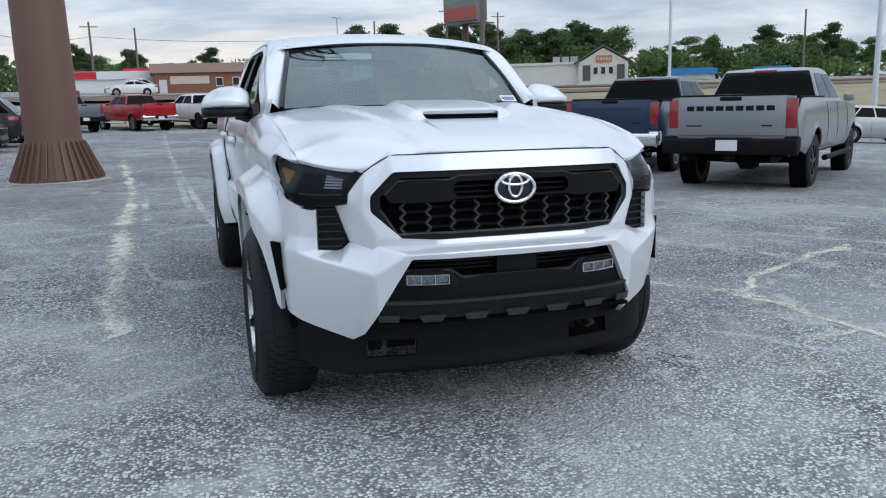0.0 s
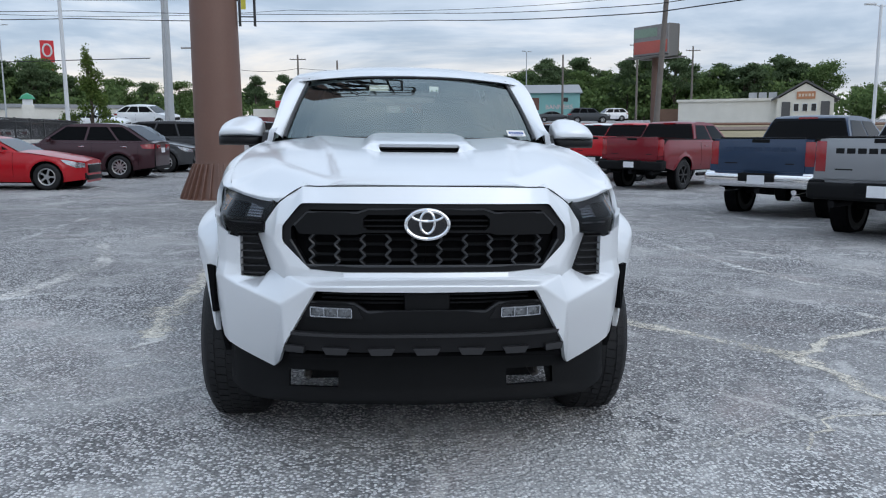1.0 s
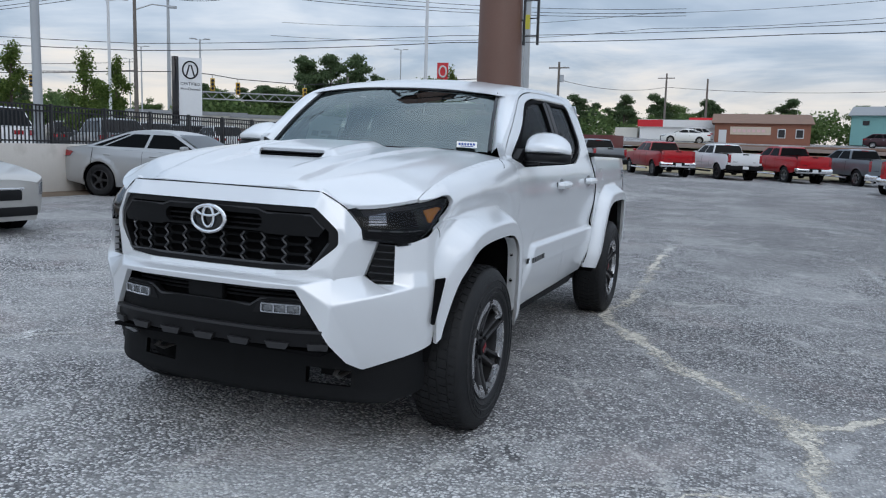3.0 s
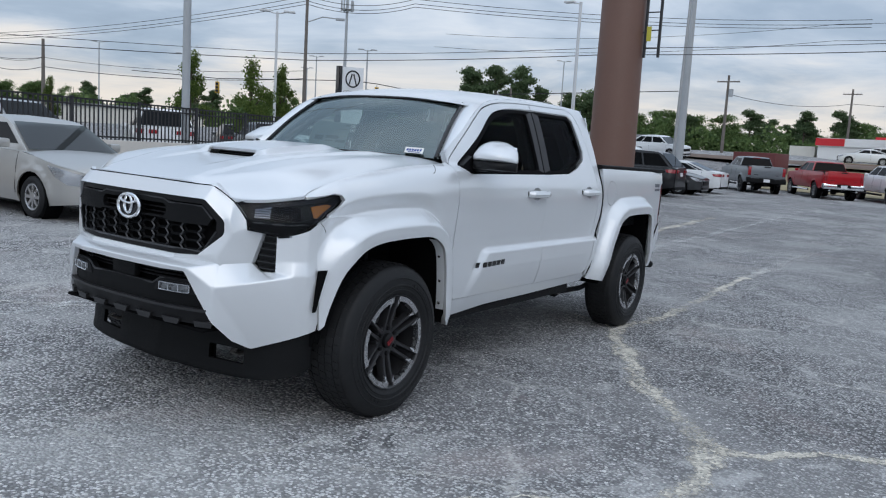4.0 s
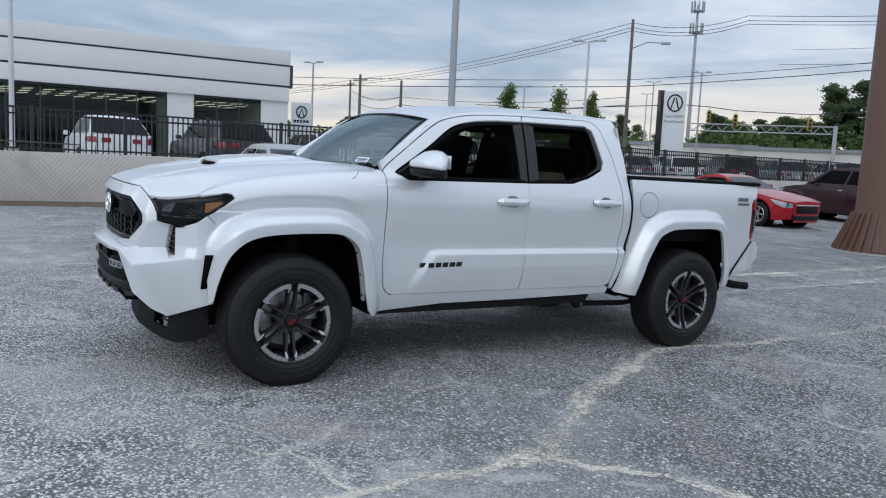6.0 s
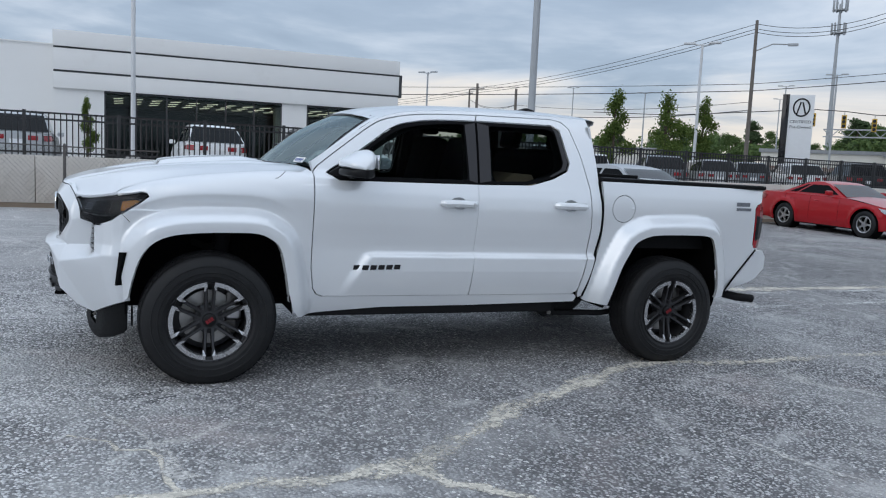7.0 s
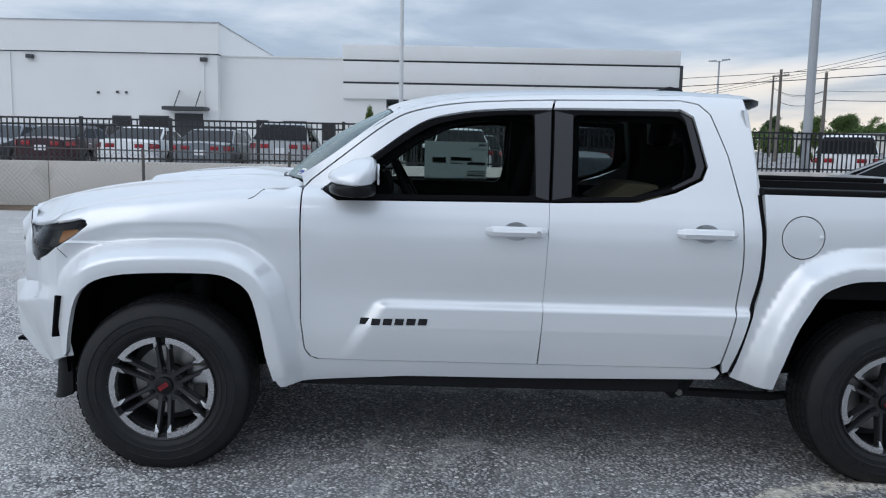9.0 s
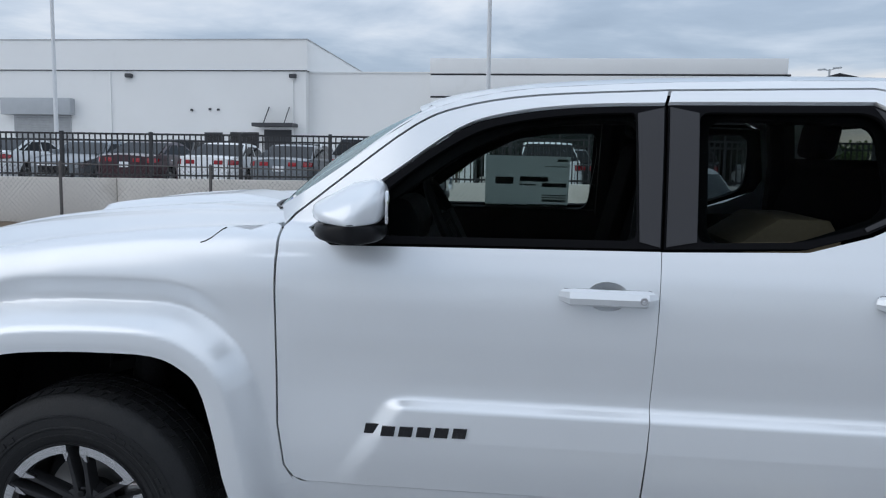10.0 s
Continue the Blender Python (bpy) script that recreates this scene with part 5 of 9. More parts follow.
# black line added along the open cab gap to stand for its shade
for s in (1, -1):
    bm = bmesh.new()
    put_tube(bm, [(s * (min(side_x(seam_y(z) - 0.02, z), side_x(seam_y(z) + 0.02, z)) - 0.004), seam_y(z), z) for z in np.linspace(0.50, 1.33, 16)], 0.0105, 6)
    part("cab_gap_dark_line", bm, SEAL, truck)
lamp_outline = [(4.160, 0.872), (4.152, 1.18), (4.170, 1.212), (4.215, 1.230), (4.255, 1.19), (4.255, 1.0), (4.228, 0.872)]
p = panel("tail_lamp", lamp_outline, lambda y, z: (side_x(min(y, 4.2), z) - 0.5 * max(0, y - 4.19), y, z), RED_LENS, truck, flange=0.06, label="red tail lamp with smoked middle")
mirror_part(p, truck)
q = panel("tail_lamp_band", [(4.168, 0.93), (4.160, 1.13), (4.256, 1.11), (4.250, 0.95)], lambda y, z: (side_x(min(y, 4.2), z) - 0.5 * max(0, y - 4.19) + 0.003, y, z), GLOSS_BLACK, truck, flange=0.01)
mirror_part(q, truck)
part("tailgate", box(-0.76, 4.20, 0.86, 0.76, 4.255, 1.345, 0.02), WHITE, truck, "white closed tailgate")
rb_outline = [(3.865, 0.492), (4.19, 0.848), (4.29, 0.848), (4.325, 0.80), (4.322, 0.70), (4.24, 0.63), (4.02, 0.565), (3.94, 0.51)]
p = panel("rear_bumper_end", rb_outline, lambda y, z: (0.876 - 0.05 * smooth01((y - 4.1) / 0.2) - 0.10 * smooth01((0.62 - z) / 0.2), y, z), WHITE, truck, flange=0.10, step=0.04, label="white rear bumper corner")
mirror_part(p, truck)
for s in (1, -1):
    part("bumper_seam", tube([(s * (side_x(3.86, 0.5) + 0.001), 3.858, 0.492), (s * (side_x(4.0, 0.65) + 0.002), 4.015, 0.665), (s * (side_x(4.18, 0.85) + 0.002), 4.188, 0.856)], 0.007, 6), DARK_VOID, truck)
part("rear_bumper", box(-0.78, 4.18, 0.62, 0.78, 4.32, 0.84, 0.02), SATIN_BLACK, truck)
part("bed_floor", box(-0.72, 2.74, 0.84, 0.72, 4.2, 0.86), BLACK_PLASTIC, truck, "black bed liner floor")
part("bed_front", box(-0.80, 2.742, 0.50, 0.80, 2.775, 1.335), BLACK_PLASTIC, truck)

# ---- dark fills put in for shade behind the gaps, and what lies below
part("cab_dark_fill", box(-0.79, 0.60, 0.47, 0.79, 2.64, 1.06), DARK_VOID, truck)
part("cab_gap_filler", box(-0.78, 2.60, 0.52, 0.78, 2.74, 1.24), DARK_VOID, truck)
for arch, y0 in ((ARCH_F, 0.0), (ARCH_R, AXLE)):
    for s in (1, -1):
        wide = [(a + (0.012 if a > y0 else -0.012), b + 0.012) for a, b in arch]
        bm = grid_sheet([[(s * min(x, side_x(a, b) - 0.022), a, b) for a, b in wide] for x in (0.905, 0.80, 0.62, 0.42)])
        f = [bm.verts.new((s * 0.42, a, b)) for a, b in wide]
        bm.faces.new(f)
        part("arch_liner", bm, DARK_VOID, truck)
part("underside_dark_fill", box(-0.52, -0.86, 0.478, 0.52, -0.58, 0.492), DARK_VOID, truck)
part("engine_bay_fill", box(-0.55, -0.60, 0.42, 0.55, 0.58, 1.05), DARK_VOID, truck)
part("nose_dark_fill", box(-0.52, -0.72, 0.50, 0.52, -0.58, 1.06), DARK_VOID, truck)
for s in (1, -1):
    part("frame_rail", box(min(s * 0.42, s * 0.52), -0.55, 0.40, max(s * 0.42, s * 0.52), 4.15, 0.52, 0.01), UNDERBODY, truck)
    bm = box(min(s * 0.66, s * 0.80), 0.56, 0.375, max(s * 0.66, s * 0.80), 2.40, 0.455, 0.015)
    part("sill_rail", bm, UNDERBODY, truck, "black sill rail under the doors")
    bm = prism([(2.28, 0.42), (2.52, 0.44), (2.46, 0.33), (2.40, 0.315)], 0.05, lambda a, b, c: (s * (0.66 + c), a, b), 0.008)
    part("spring_hanger", bm, UNDERBODY, truck)
    part("hanger_bolt", lathe([(0.0, 0.016), (0.012, 0.016), (0.012, 0)], 12, "x", Matrix.Translation((s * 0.712 if s > 0 else -0.724, 2.43, 0.352))), STEEL, truck)
    bm = bmesh.new()
    put_tube(bm, [(s * 0.69, 2.43, 0.35), (s * 0.69, 2.9, 0.335), (s * 0.69, AXLE, 0.40), (s * 0.69, 3.85, 0.46), (s * 0.69, 4.05, 0.50)], 0.022, 6)
    part("leaf_spring", bm, UNDERBODY, truck)
    bm = bmesh.new()
    put_tube(bm, [(s * 0.60, 0.10, 0.95), (s * 0.62, 0.05, 0.45)], 0.055, 10)
    put_tube(bm, [(s * 0.45, -0.12, 0.82), (s * 0.70, 0.0, 0.80), (s * 0.45, 0.16, 0.82)], 0.022, 8)
    put_tube(bm, [(s * 0.40, -0.15, 0.36), (s * 0.72, 0.0, 0.33), (s * 0.40, 0.2, 0.36)], 0.03, 8)
    part("suspension", bm, UNDERBODY, truck)
    flange_line = [q for q in ARCH_F if q[0] > 0.30 and 0.46 < q[1] < 0.90]
    flange_strip = part("inner_fender_flange", grid_sheet([[(s * (side_x(a, b) - d), a - e, b) for d, e in ((0.016, 0.001), (0.030, 0.004), (0.062, 0.005))] for a, b in flange_line]), WHITE, truck, "white inner arch flange")
    for zc in (0.80, 0.66, 0.53):
        yc = float(np.interp(zc, [q[1] for q in flange_line[::-1]], [q[0] for q in flange_line[::-1]]))
        part("bolt", lathe([(0, 0.0), (0.004, 0.006), (0, 0.009)], 10, "y", Matrix.Translation((s * (side_x(yc, zc) - 0.042), yc - 0.008, zc))), SATIN_BLACK, flange_strip)
bm = bmesh.new()
put_tube(bm, [(-0.72, AXLE, HUB_Z), (0.72, AXLE, HUB_Z)], 0.045, 10)
put_lathe(bm, [(-0.13, 0.0), (-0.11, 0.12), (0.11, 0.12), (0.13, 0)], 16, "x", Matrix.Translation((0.05, AXLE, HUB_Z)))
part("rear_axle", bm, UNDERBODY, truck)
bm = bmesh.new()
put_tube(bm, [(0.55, 3.0, 0.52), (0.62, 3.7, 0.55), (0.68, 3.95, 0.50), (0.77, 4.12, 0.462), (0.80, 4.26, 0.450)], 0.033, 12, cap=False)
put_tube(bm, [(0.80, 4.26, 0.450), (0.77, 4.10, 0.464)], 0.027, 12)
part("exhaust", bm, UNDERBODY, truck, "black exhaust tailpipe")
part("floor_pan", box(-0.62, 0.55, 0.44, 0.62, 4.1, 0.50), UNDERBODY, truck)
part("transmission", box(-0.20, 0.3, 0.34, 0.20, 1.6, 0.46, 0.04), UNDERBODY, truck)

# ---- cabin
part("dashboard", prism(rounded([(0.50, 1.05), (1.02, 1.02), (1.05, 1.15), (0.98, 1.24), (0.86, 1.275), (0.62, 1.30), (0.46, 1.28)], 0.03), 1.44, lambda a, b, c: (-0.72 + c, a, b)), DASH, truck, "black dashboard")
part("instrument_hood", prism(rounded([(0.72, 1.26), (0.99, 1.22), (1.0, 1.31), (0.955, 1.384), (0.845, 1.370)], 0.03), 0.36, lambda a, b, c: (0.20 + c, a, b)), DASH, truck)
part("centre_screen", box(-0.16, 0.955, 1.20, 0.14, 0.975, 1.36, 0.01), GLOSS_BLACK, truck, "black centre touch screen")
wheel_m = pose(0.37, 1.085, 1.272, 117, 0, 0)
bm = bmesh.new()
put_tube(bm, [(0.185 * math.cos(k * math.pi / 18), 0.185 * math.sin(k * math.pi / 18), 0) for k in range(37)], 0.017, 8, cap=False)
put_box(bm, -0.17, -0.03, -0.02, 0.17, 0.03, 0.02)
put_box(bm, -0.03, -0.17, -0.02, 0.03, 0.0, 0.02)
put_box(bm, -0.07, -0.06, -0.03, 0.07, 0.06, 0.03)
part("steering_wheel", bm, DASH, truck, "black steering wheel", m=wheel_m)


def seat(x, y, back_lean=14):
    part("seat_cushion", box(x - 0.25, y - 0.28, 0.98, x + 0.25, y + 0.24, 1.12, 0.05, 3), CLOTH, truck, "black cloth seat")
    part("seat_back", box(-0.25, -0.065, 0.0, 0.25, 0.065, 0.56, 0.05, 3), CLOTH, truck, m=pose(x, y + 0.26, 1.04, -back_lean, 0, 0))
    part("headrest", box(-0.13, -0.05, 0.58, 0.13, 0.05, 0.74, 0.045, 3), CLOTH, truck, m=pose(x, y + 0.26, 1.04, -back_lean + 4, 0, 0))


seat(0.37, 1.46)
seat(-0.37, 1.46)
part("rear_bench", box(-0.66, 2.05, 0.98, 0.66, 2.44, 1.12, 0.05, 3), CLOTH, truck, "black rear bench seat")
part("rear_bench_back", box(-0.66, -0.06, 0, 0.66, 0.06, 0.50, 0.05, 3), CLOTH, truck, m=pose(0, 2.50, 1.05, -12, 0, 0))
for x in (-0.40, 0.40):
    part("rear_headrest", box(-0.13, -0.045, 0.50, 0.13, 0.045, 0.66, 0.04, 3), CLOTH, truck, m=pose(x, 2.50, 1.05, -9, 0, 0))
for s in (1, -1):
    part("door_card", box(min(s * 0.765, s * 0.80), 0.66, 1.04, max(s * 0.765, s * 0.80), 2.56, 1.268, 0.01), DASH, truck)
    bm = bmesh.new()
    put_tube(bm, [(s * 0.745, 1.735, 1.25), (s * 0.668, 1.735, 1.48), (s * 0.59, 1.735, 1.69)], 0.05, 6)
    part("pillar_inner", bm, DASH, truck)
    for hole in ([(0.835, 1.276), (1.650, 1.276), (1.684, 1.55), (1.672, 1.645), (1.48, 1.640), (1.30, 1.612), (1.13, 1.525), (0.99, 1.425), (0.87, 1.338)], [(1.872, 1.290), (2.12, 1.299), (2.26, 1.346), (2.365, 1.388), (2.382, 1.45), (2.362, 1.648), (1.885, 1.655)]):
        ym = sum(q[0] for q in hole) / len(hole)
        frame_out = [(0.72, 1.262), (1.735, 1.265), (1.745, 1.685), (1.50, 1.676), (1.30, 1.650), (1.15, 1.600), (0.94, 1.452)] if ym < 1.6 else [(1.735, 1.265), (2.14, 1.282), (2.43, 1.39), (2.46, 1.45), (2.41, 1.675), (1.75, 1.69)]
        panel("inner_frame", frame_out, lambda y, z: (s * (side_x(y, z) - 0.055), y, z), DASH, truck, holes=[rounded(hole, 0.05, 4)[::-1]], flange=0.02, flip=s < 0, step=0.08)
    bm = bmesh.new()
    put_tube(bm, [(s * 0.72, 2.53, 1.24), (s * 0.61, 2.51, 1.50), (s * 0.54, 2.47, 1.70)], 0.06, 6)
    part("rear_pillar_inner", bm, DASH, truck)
part("rear_view_mirror", box(-0.12, 0.93, 1.60, 0.12, 0.96, 1.665, 0.012), SATIN_BLACK, truck)
part("camera_housing", box(-0.09, 1.0, 1.60, 0.09, 1.08, 1.665, 0.02), SATIN_BLACK, truck)

# ---- mirrors
shell_top = curve1([(-0.105, 0.030), (-0.09, 0.050), (-0.04, 0.070), (0.02, 0.066), (0.07, 0.046), (0.10, 0.018), (0.112, -0.012)])
shell_deep = curve1([(-0.105, 0.060), (-0.09, 0.090), (-0.03, 0.120), (0.04, 0.112), (0.09, 0.078), (0.112, 0.016)])


def mirror_shell(z_low, z_cut, grow):
    """A rounded mirror housing between two heights."""
    rows = []
    for x in (-0.105, -0.098, -0.085, -0.06, -0.03, 0.0, 0.03, 0.06, 0.085, 0.10, 0.109, 0.112):
        zt, d = min(z_cut, shell_top(x)), shell_deep(x) * grow
        zc, hz = (zt + z_low) / 2, (zt - z_low) / 2
        row = []
        for k in range(20):
            a = 2 * math.pi * k / 20
            c, q = math.cos(a), math.sin(a)
            y = -0.9 * d * math.copysign(abs(c) ** 0.62, c) if c > 0 else -0.75 * d * math.copysign(abs(c) ** 0.4, c)
            z = zc + hz * math.copysign(abs(q) ** 0.62, q)
            # the top falls away towards the front
            row.append((x, y, z_low + (z - z_low) * (0.54 + 0.50 * smooth01((y + 0.9 * d) / (1.3 * d))) if z_cut > 0 else z))
        rows.append(row)
    bm = grid_sheet(rows, True)
    for row in (rows[0], rows[-1]):
        bm.faces.new([bm.verts.new(q) for q in row])
    bmesh.ops.remove_doubles(bm, verts=bm.verts[:], dist=1e-4)
    bmesh.ops.recalc_face_normals(bm, faces=bm.faces[:])
    return bm


for s in (1, -1):
    mir = part("door_mirror", mirror_shell(-0.038, 0.2, 1.0), WHITE, truck, "white door mirror on a black foot", m=pose(s * 0.955, 0.862, 1.376, 0, 0, s * 8) @ Matrix.Diagonal((s * 1.16, 1.08, 1.12, 1)))
    part("mirror_skirt", mirror_shell(-0.082, -0.032, 0.97), SATIN_BLACK, mir)
    part("mirror_glass", box(-0.080, 0.084, -0.034, 0.075, 0.093, 0.046, 0.004), CHROME, mir)
    bm = prism(rounded([(0.70, 1.298), (0.79, 1.258), (0.93, 1.272), (0.92, 1.325), (0.80, 1.36)], 0.01), 0.045, lambda a, b, c: (s * (0.775 + c), a, b), 0.008)
    part("mirror_foot", bm, SATIN_BLACK, mir, m=mir.matrix_basis.inverted())
    bm = bmesh.new()
    put_tube(bm, [(s * 0.80, 0.83, 1.292), (s * 0.90, 0.84, 1.300)], 0.028, 8)
    part("mirror_arm", bm, SATIN_BLACK, mir, m=mir.matrix_basis.inverted())

# ---- badges as plain blocks, stickers
for k in range(6):
    y0 = 0.882 + 0.0535 * k
    w = 0.046
    z0 = 0.690 + 0.0012 * k
    shape = [(0, 0), (w * 0.88, 0), (w, 0.030), (w * 0.12, 0.030)]
    xb = max(side_x(y0 + 0.02, z0), side_x(y0 + 0.02, z0 + 0.03))
    part("badge_block", prism(shape, 0.006, lambda a, b, c: (xb - 0.002 + c, y0 + a, z0 + b)), GLOSS_BLACK, truck)
for row, (z0, hgt, n, w) in enumerate(((1.198, 0.030, 3, 0.042), (1.163, 0.022, 5, 0.026))):
    for k in range(n):
        y0 = 3.935 + k * (w + 0.006)
        xb = side_x(y0, z0)
        bm = box(xb - 0.004, y0, z0, xb + 0.002, y0 + w, z0 + hgt)
        part("bed_badge_block", bm, INK, truck)
c = Vector(screen_pt(0.83, 0.055))
tag_m = Matrix.Translation(c + Vector((0, -0.02, 0.012))) @ Matrix.Rotation(radians(20), 4, "Z") @ Matrix.Rotation(radians(48), 4, "X")
tag_ob = part("windscreen_tag", box(-0.055, -0.022, 0, 0.055, 0.022, 0.001), PAPER, truck, "white windscreen tag with blue bars", m=tag_m)
for k in range(6):
    part("tag_bar", box(-0.045 + 0.0155 * k, -0.006, 0.001, -0.034 + 0.0155 * k, 0.010, 0.002), BLUE_INK, tag_ob)
part("tag_line", box(-0.035, -0.016, 0.001, 0.035, -0.011, 0.002), BLUE_INK, tag_ob)
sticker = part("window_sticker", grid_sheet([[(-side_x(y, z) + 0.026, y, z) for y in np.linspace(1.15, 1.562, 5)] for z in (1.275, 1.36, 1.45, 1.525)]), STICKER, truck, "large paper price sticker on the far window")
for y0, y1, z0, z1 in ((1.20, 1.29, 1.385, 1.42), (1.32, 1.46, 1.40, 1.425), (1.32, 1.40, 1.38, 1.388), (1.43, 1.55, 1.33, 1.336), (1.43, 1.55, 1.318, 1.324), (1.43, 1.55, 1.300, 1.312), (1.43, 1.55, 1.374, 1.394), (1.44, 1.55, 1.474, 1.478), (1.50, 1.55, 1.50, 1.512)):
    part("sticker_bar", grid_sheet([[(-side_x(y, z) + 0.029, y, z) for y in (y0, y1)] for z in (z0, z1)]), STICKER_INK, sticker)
part("tan_box", prism([(2.055, 1.115), (2.03, 1.262), (2.16, 1.350), (2.315, 1.347), (2.352, 1.285), (2.36, 1.115)], 0.46, lambda a, b, c: (0.06 + c, a, b), 0.006), CARD, truck, "tan paper box on the rear seat")

# ---- wheels


def tyre_mesh(r=TYRE_R, w=0.262, rim=0.240, blocks=64):
    h = w / 2
    prof = [(-h + 0.018, rim - 0.01), (-h + 0.006, rim + 0.012), (-h - 0.004, rim + 0.05), (-h - 0.006, (r + rim) / 2), (-h + 0.000, r - 0.050), (-h + 0.004, r - 0.042), (-h + 0.012, r - 0.024), (-h + 0.026, r - 0.010), (-h + 0.050, r - 0.002), (-0.03, r), (0.03, r), (h - 0.050, r - 0.002), (h - 0.026, r - 0.010), (h - 0.012, r - 0.024), (h - 0.004, r - 0.042), (h - 0.000, r - 0.050), (h + 0.004, r - 0.062), (h + 0.008, r - 0.064), (h + 0.008, r - 0.068), (h + 0.005, r - 0.070), (h + 0.006, (r + rim) / 2), (h + 0.006, rim + 0.060), (h + 0.009, rim + 0.058), (h + 0.009, rim + 0.054), (h + 0.004, rim + 0.05), (h + 0.002, rim + 0.035), (h + 0.005, rim + 0.033), (h + 0.004, rim + 0.028), (h - 0.001, rim + 0.022), (h - 0.006, rim + 0.012), (h - 0.018, rim - 0.01)]
    bm = lathe(prof, 72, "x")
    return bm


def tread_mesh(r=TYRE_R, w=0.262):
    """Blocks of tread: three ribs and lugged shoulders."""
    bm = bmesh.new()
    h = w / 2
    n = 60
    for k in range(n):
        a = 2 * math.pi * k / n
        for x0, x1, ph, da in ((-h + 0.030, -0.072, 0, 0.76), (-0.064, -0.024, 0.3, 0.86), (-0.017, 0.017, 0.6, 0.86), (0.024, 0.064, 0.3, 0.86), (0.072, h - 0.030, 0, 0.76)):
            t0 = a + ph * 2 * math.pi / n
            t1 = t0 + da * 2 * math.pi / n
            rr = [r - 0.003, r + 0.004]
            vs = []
            for rad in rr:
                for x, t in ((x0, t0), (x1, t0 + 0.015), (x1, t1 + 0.015), (x0, t1)):
                    q = rad - (0.006 if (rad > r and (abs(x) > 0.095)) else 0)
                    vs.append(bm.verts.new((x, q * math.cos(t), q * math.sin(t))))
            for f in ((4, 5, 6, 7), (0, 1, 5, 4), (1, 2, 6, 5), (2, 3, 7, 6), (3, 0, 4, 7)):
                bm.faces.new([vs[i] for i in f])
    bmesh.ops.recalc_face_normals(bm, faces=bm.faces[:])
    return bm


def arc_block(r0, r1, a0, a1, x0, x1, n=8):
    bm = bmesh.new()
    rows = []
    for k in range(n + 1):
        a = a0 + (a1 - a0) * k / n
        rows.append([(x, r * math.cos(a), r * math.sin(a)) for x, r in ((x0, r0), (x1, r0 + 0.004), (x1, r1 - 0.003), (x0, r1))])
    bm = grid_sheet([r + [r[0]] for r in rows])
    bmesh.ops.holes_fill(bm, edges=[e for e in bm.edges if len(e.link_faces) == 1], sides=8)
    bmesh.ops.recalc_face_normals(bm, faces=bm.faces[:])
    return bm


